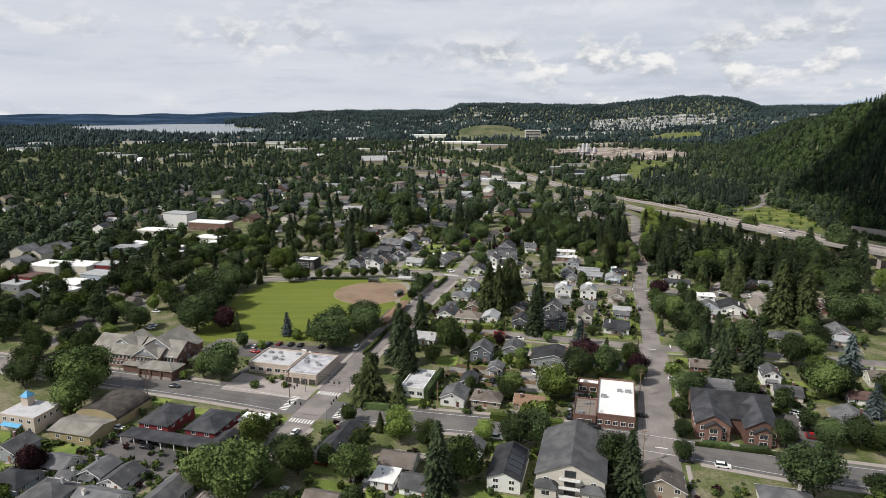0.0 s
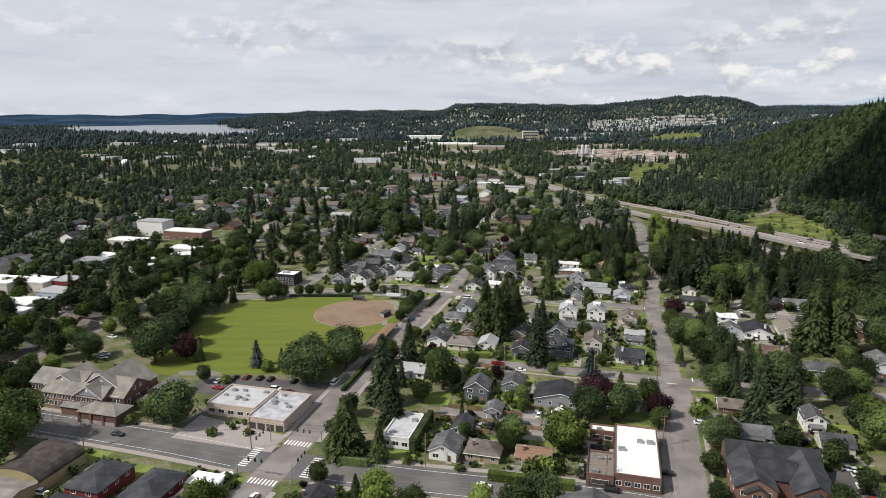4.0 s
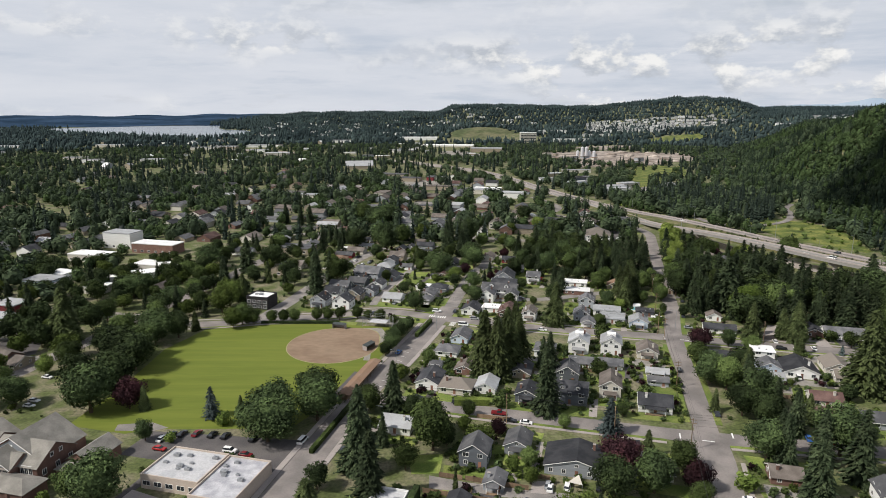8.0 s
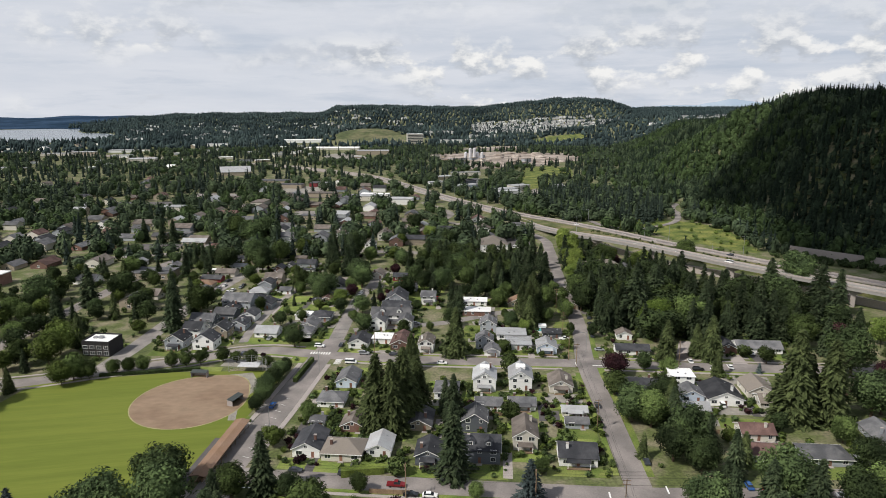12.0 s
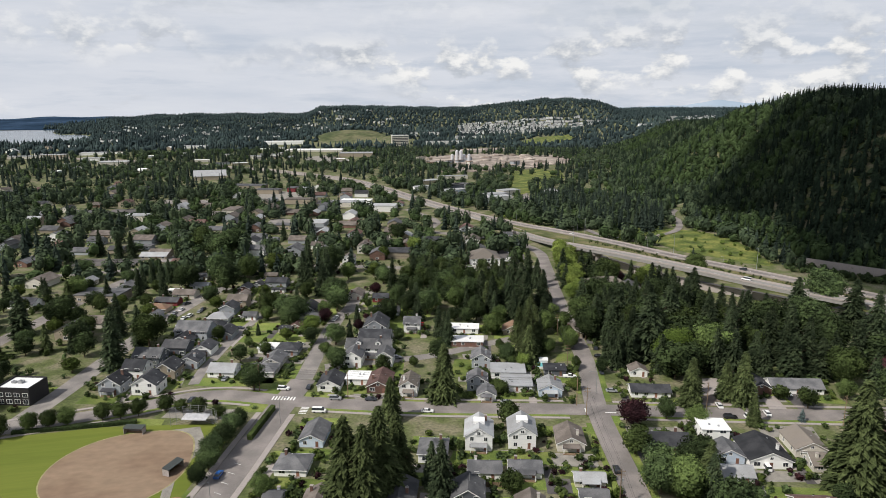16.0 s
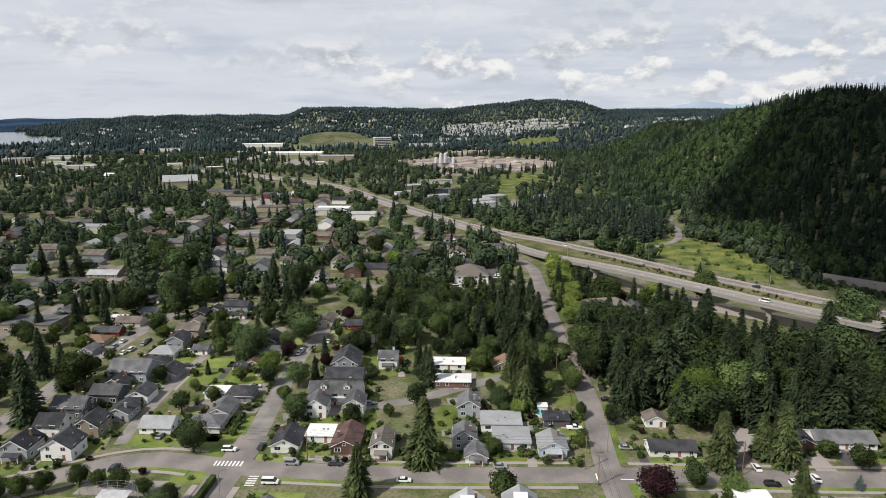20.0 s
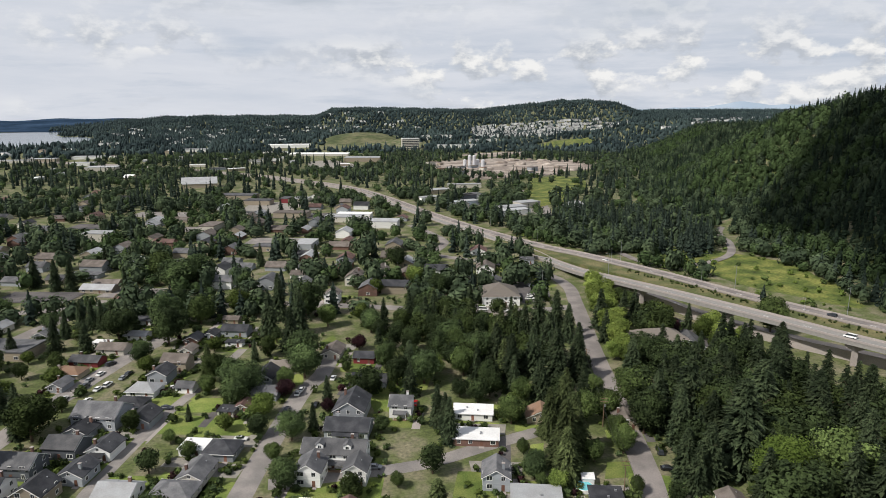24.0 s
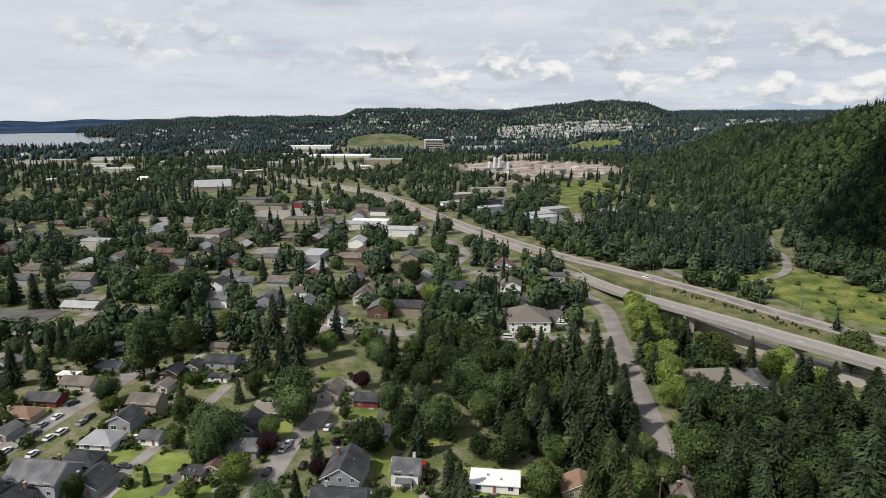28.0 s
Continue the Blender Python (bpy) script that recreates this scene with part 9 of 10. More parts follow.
# far houses among the trees
def settle(ring, step, seed, walls, roofs, chance, size=(9, 13)):
    r = random.Random(seed)
    xs_, ys_ = [p[0] for p in ring], [p[1] for p in ring]
    a = min(xs_)
    while a < max(xs_):
        b = min(ys_)
        while b < max(ys_):
            x, y = a + r.uniform(-0.3, 0.3) * step, b + r.uniform(-0.3, 0.3) * step
            if r.random() < chance and inside(ring, x, y) and free(x, y, 7):
                far_house(x, y, r.uniform(*size), r.uniform(size[0] + 2, size[1] + 4), r.choice((3, 3, 4, 5)), r.choice(walls), r.choice(roofs))
            b += step
        a += step


WN, RN = ["white", "cream", "grey", "tan", "brick", "grey", "tan"], ["slate", "slate", "lightgrey", "charcoal", "brown", "redbrown", "slate", "brown"]
settle([(-330, 600), (-160, 560), (-60, 640), (60, 640), (150, 640), (165, 760), (120, 900), (40, 1080), (-120, 1000), (-330, 900)], 30, 1, WN, RN, 0.68)
settle([(-560, 620), (-330, 620), (-330, 900), (-120, 1050), (-200, 1200), (-620, 1100)], 44, 2, WN, RN, 0.3)
settle([(-420, 180), (-230, 160), (-250, 330), (-330, 420), (-460, 400)], 30, 3, WN, RN, 0.5)
settle([(-330, 330), (-222, 300), (-190, 440), (-130, 470), (-120, 600), (-330, 600)], 27, 5, WN, RN, 0.5)
settle([(-140, 470), (-85, 440), (-62, 600), (-120, 640)], 22, 6, WN, RN, 0.5, (8, 11))
settle([(120, 90), (270, 130), (330, 230), (240, 340), (160, 250)], 26, 4, WN, RN, 0.35, (8, 11))

# rows of town houses on the plateau
V, F, k0 = [], [], 0
VR, FR, kr = [], [], 0
rw = random.Random(9)
def town_row(x0, y0, x1, y1, w, gap_every):
    """A straight terrace of gabled houses with gaps for side streets."""
    global k0, kr
    n = int(math.hypot(x1 - x0, y1 - y0) / (w + 2.5))
    for i in range(n):
        if (i % gap_every == 0 and n > 2) or rw.random() < 0.06:
            continue
        x, y = x0 + (x1 - x0) * i / n, y0 + (y1 - y0) * i / n
        z = float(height(x, y)) - 0.5
        h = rw.choice((6.5, 7, 8.5))
        s1, s2 = gable_walls(w, 10, h, 2.4, "b"), gable_roof(w, 10, h, 2.4, "b", 0.5)
        V.extend((a + x, b + y, c + z) for a, b, c in s1.v)
        F.extend(tuple(q + k0 for q in f) for f in s1.f)
        k0 += len(s1.v)
        VR.extend((a + x, b + y, c + z) for a, b, c in s2.v)
        FR.extend(tuple(q + kr for q in f) for f in s2.f)
        kr += len(s2.v)
        CLEAR.append((x, y - 12, 18))


for row in range(8):
    town_row(500 + 14 * row, 2300 + 66 * row, 760 + 48 * row, 2250 + 62 * row, 11, 7 + row % 3)
for row in range(3):
    town_row(800 + 30 * row, 2480 + 75 * row, 1120 + 30 * row, 2460 + 75 * row, 12, 5)
town_row(340, 2330, 450, 2310, 11, 9)
town_row(450, 2150, 560, 2165, 14, 8)
town_row(1030, 2110, 1170, 2095, 14, 4)
town_row(1180, 2190, 1420, 2260, 15, 4)
town_row(1250, 2300, 1640, 2420, 15, 5)
for k in range(80):
    az_, r_ = radians(rw.choice((rw.uniform(-15, 2), rw.uniform(-15, 2), rw.uniform(1, 9)))), rw.uniform(2150, 3250)
    x, y = r_ * math.sin(az_), 100 + r_ * math.cos(az_)
    if math.hypot(x - 150, y - 2150) > 150:
        town_row(x, y, x + 28, y - 4, 11, 99 if k % 3 else 50)
M_far_wall = mat("far_house_walls", (0.6, 0.6, 0.6), 0.8, 0.1, 0.01, 0.1, island=0.3)
M_far_roof = mat("far_house_roofs", (0.125, 0.125, 0.132), 0.9, 0.1, 0.01, 0.1, island=0.35)
th = tagged(new("town_house_rows"), "rows of pale town houses on the far plateau", "houses", kind="stuff")
part("walls", mesh_of("walls", V, F, M_far_wall), th)
part("roofs", mesh_of("roofs", VR, FR, M_far_roof), th)


# ---- woods: joined crowns on the hills and the valley floor ----
def woods(name, label, material, xy, hs, ws, templates, seed, smooth=False):
    rg = np.random.default_rng(seed)
    n = len(xy)
    pick = rg.integers(0, len(templates), n)
    V, F, k = [], [], 0
    z = height(xy[:, 0], xy[:, 1])
    turn = rg.uniform(0, 6.28, n)
    for t, (tv, tf) in enumerate(templates):
        i = np.where(pick == t)[0]
        c, s = np.cos(turn[i])[:, None], np.sin(turn[i])[:, None]
        x = (tv[None, :, 0] * c - tv[None, :, 1] * s) * ws[i][:, None] + xy[i, 0][:, None]
        y = (tv[None, :, 0] * s + tv[None, :, 1] * c) * ws[i][:, None] + xy[i, 1][:, None]
        zz = tv[None, :, 2] * hs[i][:, None] + z[i][:, None] - 0.4
        V.append(np.stack([x, y, zz], -1).reshape(-1, 3))
        F.append((tf[None] + (k + len(tv) * np.arange(len(i)))[:, None, None]).reshape(-1, 3))
        k += len(tv) * len(i)
    ob = new(name, mesh_np(name, np.concatenate(V), np.concatenate(F), material, smooth))
    return tagged(ob, label, "woods", kind="stuff")


def cone_template(seed, rings, m):
    """A jagged conifer, one metre high and wide, in one connected skin."""
    rg = np.random.default_rng(seed)
    V, F = [], []
    for j in range(rings):
        t = j / rings
        a = 2 * math.pi * (np.arange(m) + 0.5 * (j % 2)) / m
        rr = 0.5 * (1 - t) ** 0.8 * (1.12 if j % 2 == 0 else 0.72) * rg.uniform(0.5, 1.4, m)
        V.append(np.stack([rr * np.cos(a), rr * np.sin(a), np.full(m, t * 0.97 + 0.02) - (0.05 if j % 2 == 0 else 0) + rg.uniform(-0.06, 0.05, m)], 1))
    V.append(np.array([[0, 0, 1.0]]))
    for j in range(rings - 1):
        for i in range(m):
            p, q = j * m + i, j * m + (i + 1) % m
            F += [(p, q, q + m), (p, q + m, p + m)]
    top = rings * m
    F += [((rings - 1) * m + i, (rings - 1) * m + (i + 1) % m, top) for i in range(m)]
    return np.concatenate(V), np.array(F)


def bough_template(seed, tiers, boughs, full=0.8):
    """A conifer, one metre high and wide: separate drooping boughs round a slim core."""
    rg = np.random.default_rng(seed + 500)
    cv, cf = cone_template(seed, 4, 5)
    V, F, k = [cv * [0.62, 0.62, 0.97]], [cf], len(cv)
    for j in range(tiers):
        t = (j + 0.35) / tiers
        nb = max(4, int(round(boughs * (1 - 0.5 * t))))
        a = rg.uniform(0, 6.28) + 2 * math.pi * np.arange(nb) / nb + rg.uniform(-0.3, 0.3, nb)
        L = 0.5 * ((1 - t ** 1.3) ** full * rg.uniform(0.7, 1.15, nb) + 0.03)
        z = t * 0.98 + rg.uniform(-0.3, 0.3, nb) / tiers
        u, w = np.stack([np.cos(a), np.sin(a)], 1), np.stack([-np.sin(a), np.cos(a)], 1)
        lift = 0.05
        root = np.column_stack([u * 0.02, z + lift])
        tip = np.column_stack([u * L[:, None], z - 0.12 * L - 0.02])
        one = np.column_stack([u * L[:, None] * 0.62 + w * L[:, None] * 0.34, z - 0.03])
        two = np.column_stack([u * L[:, None] * 0.62 - w * L[:, None] * 0.34, z - 0.03])
        V.append(np.stack([root, one, tip, two], 1).reshape(-1, 3))
        q = k + 4 * np.arange(nb)
        F += [np.stack([q, q + 1, q + 2], 1), np.stack([q, q + 2, q + 3], 1)]
        k += 4 * nb
    return np.concatenate(V), np.concatenate(F)


def puff_template(seed, subdiv):
    v, f = blob(seed + 60, subdiv, 0.5, 0.5, 0.5)
    return v + [0, 0, 0.45], f


def fluff_template(seed, n=60):
    """A leafy crown, one metre high and wide, of loose leaf clumps over a small core."""
    rg = np.random.default_rng(seed + 300)
    cv, cf = blob(seed + 80, 1, 0.34, 0.36, 0.5)
    d = rg.normal(size=(n, 3))
    d[:, 2] += 0.35
    d /= np.linalg.norm(d, axis=1)[:, None]
    lump = np.array([1 + 0.45 * noise.noise(Vector(q) * 1.8 + Vector((seed, 0, 0))) for q in d])[:, None]
    p = d * [0.43, 0.43, 0.46] * lump * rg.uniform(0.8, 1.1, (n, 1))
    t1 = np.cross(d + rg.normal(size=(n, 3)) * 0.3, rg.normal(size=(n, 3)))
    t1 /= np.linalg.norm(t1, axis=1)[:, None]
    t2 = np.cross(d, t1)
    s = rg.uniform(0.07, 0.15, (n, 1))
    leaf_v = np.stack([p - t1 * s, p + t2 * s * 1.2, p + t1 * s - t2 * s * 0.4], 1).reshape(-1, 3)
    v = np.concatenate([cv, leaf_v]) + [0, 0, 0.46]
    return v, np.concatenate([cf, len(cv) + np.arange(3 * n).reshape(-1, 3)])


FLUFF, FLUFF_S = [fluff_template(s, 105) for s in range(6)], [fluff_template(s) for s in range(6)]
CONES, CONES_S = [cone_template(s, 8, 6) for s in range(8)], [cone_template(s, 2, 4) for s in range(6)]
BOUGHS, BOUGHS_S = [bough_template(s, 8, 7) for s in range(8)], [bough_template(s + 20, 6, 6) for s in range(6)]
TUFTS = [cone_template(s + 30, 3, 5) for s in range(4)]
PUFFS_S = [puff_template(s, 1) for s in range(6)]


def seen_from_path(x, y):
    """Inside the wedge that lies ahead of the flight."""
    return (x > -0.78 * (y + 30) - 40) & (x < 1.25 * (y - 40) + 60)


def field_of(x0, x1, y0, y1, step, seed, keep):
    rg = np.random.default_rng(seed)
    x, y = np.meshgrid(np.arange(x0, x1, step), np.arange(y0, y1, step))
    x, y = x.ravel() + rg.uniform(-0.5, 0.5, x.size) * step, y.ravel() + rg.uniform(-0.5, 0.5, y.size) * step
    m = seen_from_path(x, y)
    x, y = x[m], y[m]
    m = keep(x, y)
    return np.stack([x[m], y[m]], 1), rg


def off_roads(x, y, margin):
    ok = np.ones(len(x), bool)
    for x0, y0, x1, y1, hw in SEGS:
        dx, dy = x1 - x0, y1 - y0
        t = np.clip(((x - x0) * dx + (y - y0) * dy) / (dx * dx + dy * dy + 1e-9), 0, 1)
        ok &= (x - x0 - t * dx) ** 2 + (y - y0 - t * dy) ** 2 > (hw + margin) ** 2
    a, b = x * CG - y * SG, x * SG + y * CG
    for ha, hb, hw, hd in BLOCKED:
        ok &= ~((abs(a - ha) < hw + margin * 0.7) & (abs(b - hb) < hd + margin * 0.7))
    for cx, cy, cr in CLEAR:
        ok &= (x - cx) ** 2 + (y - cy) ** 2 > (cr + margin * 0.5) ** 2
    return ok


def off_roads_only(x, y, margin):
    for x0, y0, x1, y1, hw in SEGS:
        dx, dy = x1 - x0, y1 - y0
        t = max(0, min(1, ((x - x0) * dx + (y - y0) * dy) / (dx * dx + dy * dy + 1e-9)))
        if (x - x0 - t * dx) ** 2 + (y - y0 - t * dy) ** 2 < (hw + margin) ** 2:
            return False
    return True


def on_hill(x, y):
    return x - np.interp(y, FOOT_Y, FOOT_X)


def thick(x, y, size, seed):
    """Smooth chance field that thins and thickens the woods in drifts."""
    return 0.5 + 0.25 * (np.sin(x / size + seed) + np.sin(y / size * 1.3 + seed * 2.1)) + 0.2 * np.sin((x + y) / size * 2.3 + seed)


# meadow, road and wall between freeway and hill
drape("freeway_meadow", 322, 668, 36, 88, 14, M_meadow, 0.05, "rough yellow-green meadow between freeway and hill", "meadow")
road("hill_road", [(262, 720), (266, 690), (290, 676), (318, 686), (344, 706), (368, 745), (377, 772), (396, 800), (424, 826)], 6, M_oldroad, 0.5, "narrow asphalt service road at the hill foot")
wall_line = smooth_line([(430, 462), (404, 496), (376, 532), (356, 562)])
parapet("retaining_wall", [(x, y, 0.5) for x, y, _ in wall_line], 6.0, 0.6, "pale concrete retaining wall at the hill foot")

# rough bushes on the meadow and the freeway banks
mr = random.Random(41)
spots_ = []
for _ in range(190):
    x, y = mr.uniform(205, 372), mr.uniform(560, 820)
    if all((x - (x0 + x1) / 2) ** 2 + (y - (y0 + y1) / 2) ** 2 > (hw + 1.5) ** 2 for x0, y0, x1, y1, hw in SEGS) and x > np.interp(y, [540, 700, 820], [300, 228, 185]):
        spots_.append((x, y, mr.uniform(1.2, 4.5)))
leafy_patch("bank_shrubs", spots_[::2], M_lime, "bright rough shrubs on the freeway bank", 110)
leafy_patch("bank_thicket", spots_[1::2], M_maple, "green thicket on the freeway bank", 120)
spots_ = []
for x, y, z in fw2_line[6:40]:
    for _ in range(5):
        q = mr.uniform(7.5, 13)
        spots_.append((x - q * math.cos(radians(24)) + mr.uniform(-2, 2), y - q * math.sin(radians(24)) + mr.uniform(-4, 4), mr.uniform(0.8, 2.0), z - 0.5))
leafy_patch("median_shrubs", spots_, M_maple, "low shrubs along the freeway median", 130)

CLEAR.append((322, 640, 34))
CLEAR.append((318, 690, 34))
CLEAR.append((330, 610, 30))
spots_ = [(mr.uniform(-1, 1) * 9 + x - 9, mr.uniform(-1, 1) * 9 + y - 6, mr.uniform(2.5, 6.0)) for x, y, _z in wall_line for _k in range(9)]
leafy_patch("wall_thicket", spots_, M_oak, "dark thicket in front of the retaining wall", 150)
# fir wood in the bend of the service road
copse = [(247, 735), (285, 706), (314, 694), (340, 722), (362, 765), (384, 806), (340, 860), (300, 930), (245, 860), (236, 790)]
cr = random.Random(91)
spots_ = []
for _ in range(900):
    x, y = cr.uniform(234, 390), cr.uniform(690, 935)
    if inside(copse, x, y) and off_roads_only(x, y, 4) and all((x - a) ** 2 + (y - b) ** 2 > 26 for a, b in spots_):
        spots_.append((x, y))
spots_ = np.array(spots_)
fir_ = np.array([cr.random() < 0.62 for _ in spots_])
rg = np.random.default_rng(92)
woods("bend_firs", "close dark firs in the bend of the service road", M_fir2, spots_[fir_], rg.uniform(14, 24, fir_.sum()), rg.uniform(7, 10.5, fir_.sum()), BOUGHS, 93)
woods("bend_maples", "green broadleaf trees among the firs by the service road", M_woods, spots_[~fir_], rg.uniform(10, 17, (~fir_).sum()), rg.uniform(8, 12, (~fir_).sum()), FLUFF, 94)
# firs and maples at the near end of the meadow, and one fir alone
spots_ = np.array([(343, 562), (348, 570), (340, 575), (352, 580), (346, 588), (355, 592), (350, 601), (358, 607), (354, 617), (361, 622), (360, 633), (366, 640), (347, 556), (280, 580)])
rg = np.random.default_rng(96)
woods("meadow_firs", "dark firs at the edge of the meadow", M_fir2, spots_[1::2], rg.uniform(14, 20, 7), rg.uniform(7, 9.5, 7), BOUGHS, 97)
woods("meadow_maples", "green broadleaf trees at the edge of the meadow", M_woods, spots_[:-1:2], rg.uniform(9, 14, 7), rg.uniform(8, 11, 7), FLUFF, 98)
# hill above the freeway: dark firs on the high side, alders on the lower flank
hill_keep = lambda x, y: (on_hill(x, y) > 4) & (on_hill(x, y) < 238) & off_roads(x, y, 3)
xy, rg = field_of(300, 1250, 330, 1700, 6.4, 1, hill_keep)
d = on_hill(xy[:, 0], xy[:, 1])
p = 0.04 + 0.8 * np.clip((xy[:, 1] - 700) / 90, 0, 1) * np.clip((190 - d) / 60, 0, 1) * np.clip((d - 20) / 30, 0.1, 1) * np.clip(3.2 * (thick(xy[:, 0], xy[:, 1], 38, 1) - 0.36), 0, 1)
p = np.where(d > 170, 0.03, np.where((d < 22) & (xy[:, 1] < 760), 0.6, p))
light = rg.random(len(xy)) < p
mid = ~light & (xy[:, 1] > 690) & (d < 180) & (rg.random(len(xy)) < 0.22)
dark = ~light & ~mid
under_xy, rg2 = field_of(300, 1250, 330, 1700, 7.0, 61, hill_keep)
woods("hill_undergrowth", "dark low growth under the hillside trees", M_woods, under_xy, rg2.uniform(3.5, 7, len(under_xy)), rg2.uniform(7, 10, len(under_xy)), TUFTS, 62)
woods("hill_firs", "dense dark fir forest on the steep hillside", M_darkwoods, xy[dark], rg.uniform(11, 19, dark.sum()), rg.uniform(6.0, 9.0, dark.sum()), BOUGHS, 2)
woods("hill_mixed_wood", "mid-green mixed wood on the hillside", M_woods, xy[mid], rg.uniform(11, 18, mid.sum()), rg.uniform(8, 12, mid.sum()), FLUFF, 12)
woods("hill_alders", "light green alder wood on the hillside", M_lightwoods, xy[light], rg.uniform(9, 15, light.sum()), rg.uniform(8, 11, light.sum()), FLUFF, 3)

# valley woods among the houses beyond the near streets
near_wood = lambda x, y: (on_hill(x, y) < 2) & off_roads(x, y, 3.5) & ((y > 610) | (x < -215)) & (np.hypot(x, y - 100) < 980)
xy, rg = field_of(-900, 420, 330, 1080, 9.5, 4, near_wood)
xy = xy[rg.random(len(xy)) < np.clip(thick(xy[:, 0], xy[:, 1], 41, 3) + 0.1, 0.22, 0.85)]
pick = rg.random(len(xy)) + 0.55 - 1.1 * np.clip(thick(xy[:, 0], xy[:, 1], 27, 8) - 0.15, 0, 0.75)
pick = np.clip(pick, 0, 0.999)
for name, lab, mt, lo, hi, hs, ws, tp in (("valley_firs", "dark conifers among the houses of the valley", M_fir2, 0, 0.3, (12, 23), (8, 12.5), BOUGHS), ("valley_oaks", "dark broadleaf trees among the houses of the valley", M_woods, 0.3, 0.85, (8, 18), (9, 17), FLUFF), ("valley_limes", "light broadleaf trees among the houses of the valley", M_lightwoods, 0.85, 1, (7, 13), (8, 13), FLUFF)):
    m = (pick >= lo) & (pick < hi)
    woods(name, lab, mt, xy[m], rg.uniform(*hs, m.sum()), rg.uniform(*ws, m.sum()), tp, 5)

far_keep = lambda x, y: (on_hill(x, y) < 2) & off_roads(x, y, 4) & (np.hypot(x, y - 100) >= 980) & (np.hypot(x, y - 100) < 1700)
xy, rg = field_of(-1500, 800, 700, 1800, 15, 14, far_keep)
xy = xy[rg.random(len(xy)) < np.clip(thick(xy[:, 0], xy[:, 1], 60, 5) + 0.3, 0.4, 0.97)]
con = rg.random(len(xy)) < np.clip(thick(xy[:, 0], xy[:, 1], 70, 2) - 0.1, 0.12, 0.7)
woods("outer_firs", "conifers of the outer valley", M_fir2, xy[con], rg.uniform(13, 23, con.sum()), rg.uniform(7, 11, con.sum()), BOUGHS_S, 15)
lim = ~con & (rg.random(len(xy)) < 0.35)
oth = ~con & ~lim
woods("outer_broadleaves", "broadleaf trees of the outer valley", M_woods, xy[oth], rg.uniform(9, 15, oth.sum()), rg.uniform(10, 16, oth.sum()), FLUFF_S, 16)
woods("outer_limes", "light green trees of the outer valley", M_lightwoods, xy[lim], rg.uniform(8, 12, lim.sum()), rg.uniform(9, 14, lim.sum()), FLUFF_S, 17)


# lake
lake = []
for az_, r_ in ((-30, 2850), (-28, 2650), (-25, 2480), (-22, 2260), (-19, 2200), (-16.0, 2300), (-15.2, 2500), (-16.0, 2760), (-17.6, 2820), (-18.1, 2990), (-17.6, 3310), (-21, 3330), (-25, 3320), (-30, 3250)):
    lake.append((r_ * math.sin(radians(az_)), 100 + r_ * math.cos(radians(az_))))
sheet("lake", lake, M_water, 0.8, "pale calm lake between wooded shores", "lake", 0.5)

# wooded hills across the lake, their haze painted as a blue base colour
rg = np.random.default_rng(21)
az_ = np.radians(np.linspace(-62, -9, 160))
crest = 27 + 3.5 * np.sin(az_ * 21 + 1) + 2.2 * np.sin(az_ * 57) + rg.uniform(-0.5, 0.5, 160)
V = []
for t in np.linspace(0, 1, 9):
    r_ = 3330 + 1250 * t + 40 * np.sin(az_ * 45) * (1 - t)
    V.append(np.stack([r_ * np.sin(az_), 100 + r_ * np.cos(az_), 1.2 + crest * smooth01(np.full(160, t)) * (1 + 0.12 * np.sin(az_ * 80 + 9 * t))], 1))
V = np.concatenate(V)
i0 = (np.arange(8)[:, None] * 160 + np.arange(159)[None]).ravel()
tagged(new("far_shore", mesh_np("far_shore", V, np.concatenate([np.stack([i0, i0 + 1, i0 + 161], 1), np.stack([i0, i0 + 161, i0 + 160], 1)]), M_shore, True)), "wooded hills across the lake, coloured blue for haze", "hills", kind="structure")

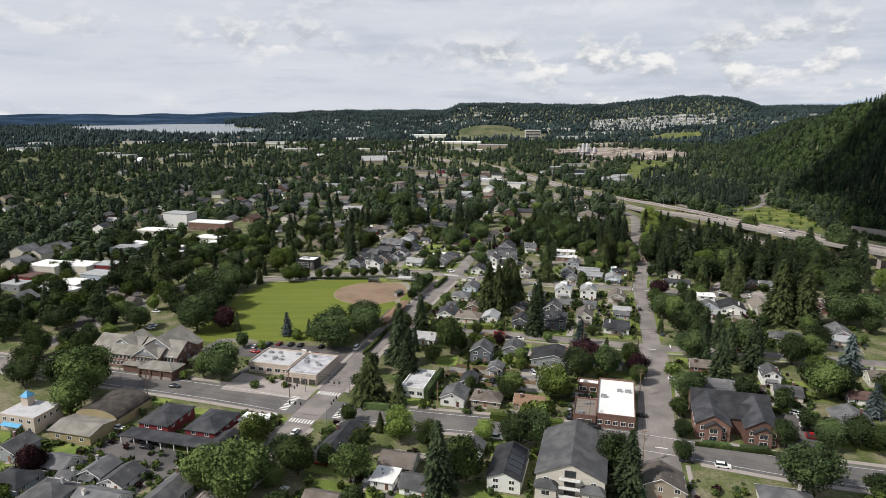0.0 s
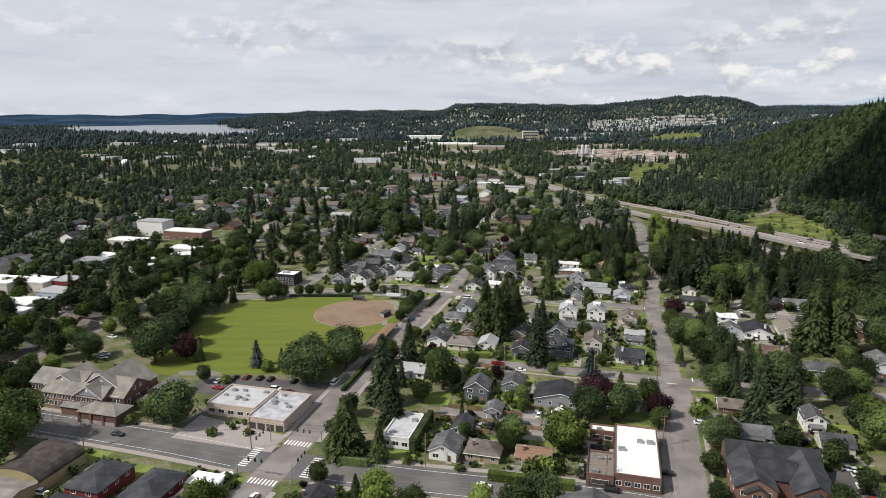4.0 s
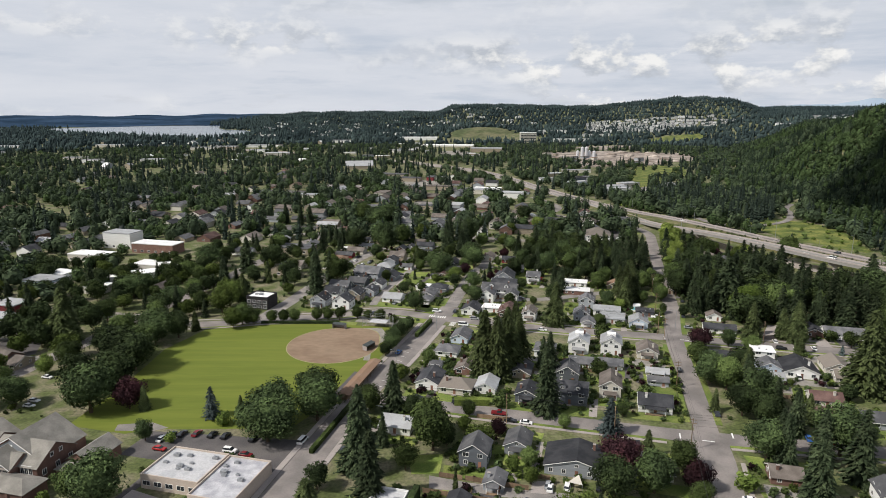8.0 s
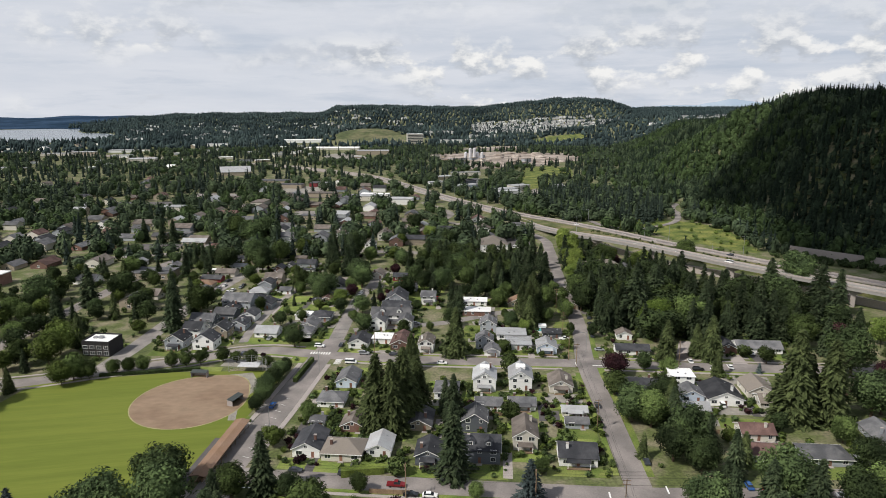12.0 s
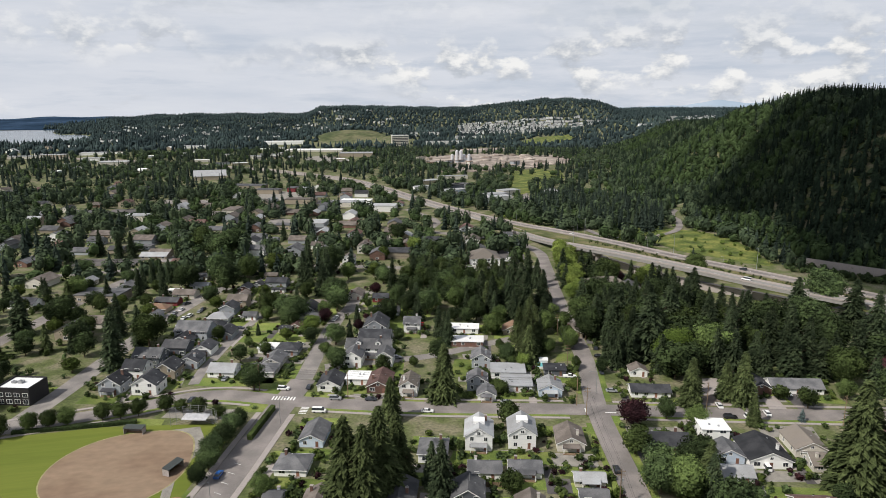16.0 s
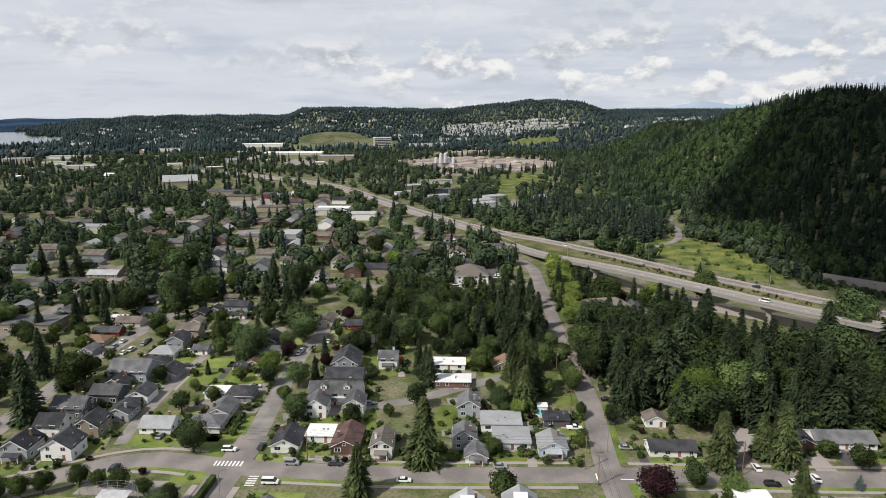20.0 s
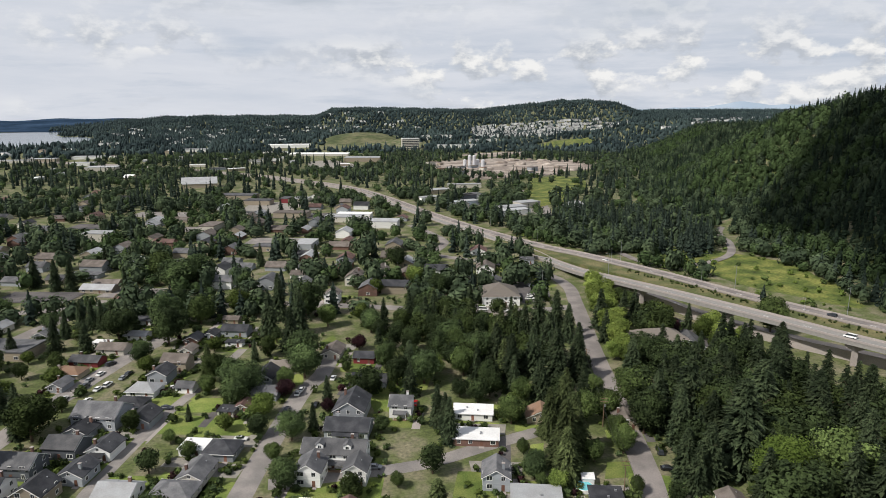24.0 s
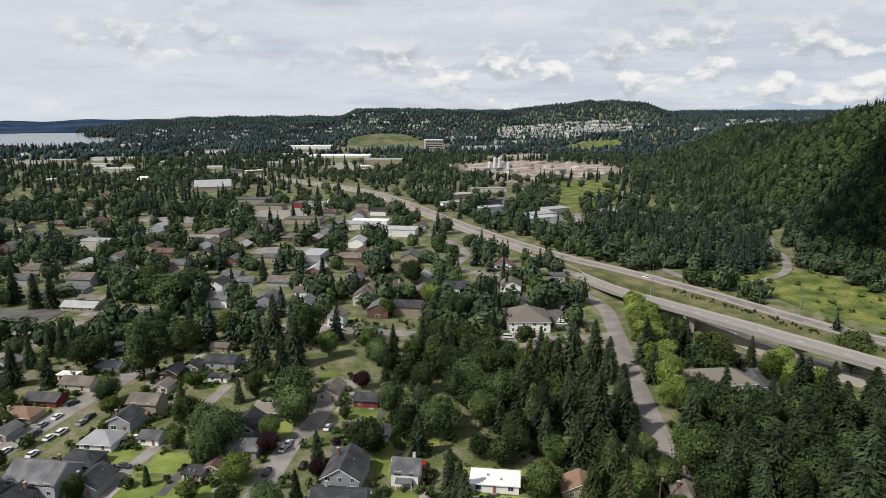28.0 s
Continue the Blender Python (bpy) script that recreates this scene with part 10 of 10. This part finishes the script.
# pale mountain on the eastern skyline; blue emission stands in for haze
M_peak = bpy.data.materials.new("haze_glow_mountain")
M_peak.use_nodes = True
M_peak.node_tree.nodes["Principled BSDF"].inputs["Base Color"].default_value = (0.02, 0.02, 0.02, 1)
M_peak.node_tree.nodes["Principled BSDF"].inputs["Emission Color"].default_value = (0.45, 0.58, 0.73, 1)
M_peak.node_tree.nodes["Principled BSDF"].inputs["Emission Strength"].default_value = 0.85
az_ = np.radians(np.linspace(26, 46, 60))
crest = 84 + 46 * np.exp(-np.abs((np.degrees(az_) - 33.8) / 2.8) ** 1.3) + 30 * np.exp(-((np.degrees(az_) - 40) / 3.0) ** 2) + 4 * np.sin(az_ * 90) + 2 * np.sin(az_ * 230)
lo_ = np.stack([4640 * np.sin(az_), 100 + 4640 * np.cos(az_), np.full(60, 20.0)], 1)
hi_ = np.stack([4680 * np.sin(az_), 100 + 4680 * np.cos(az_), crest], 1)
i0 = np.arange(59)
tagged(new("mountain", mesh_np("mountain", np.concatenate([lo_, hi_]), np.concatenate([np.stack([i0, i0 + 1, i0 + 61], 1), np.stack([i0, i0 + 61, i0 + 60], 1)]), M_peak, True)), "mountain on the skyline, its pale blue haze a glow", "mountain", kind="structure")

# far woods up to the skyline, haze carried in their leaf colour
def far_ok(x, y):
    r_, az_ = np.hypot(x, y - 100), np.degrees(np.arctan2(x, y - 100))
    water = np.array([inside(lake, a, b - 22) or inside(lake, a, b + 10) for a, b in zip(x, y)], bool)
    return (r_ >= 1700) & (r_ < 4450) & ((az_ > -18.6) | (r_ < 3300)) & ((on_hill(x, y) < 330) | (r_ > 2100)) & ~water & off_roads(x, y, 5)


xy, rg = field_of(-3700, 3600, 1300, 4700, 20, 7, far_ok)
con = rg.random(len(xy)) < 0.72
woods("distant_firs", "distant conifer woods tinted blue for haze", M_skyline_hazed, xy[con], rg.uniform(13, 22, con.sum()), rg.uniform(9, 14, con.sum()), CONES_S, 8, True)
woods("distant_broadleaves", "distant broadleaf woods tinted blue for haze", M_skyline_hazed, xy[~con], rg.uniform(9, 15, (~con).sum()), rg.uniform(12, 19, (~con).sum()), PUFFS_S, 9, True)
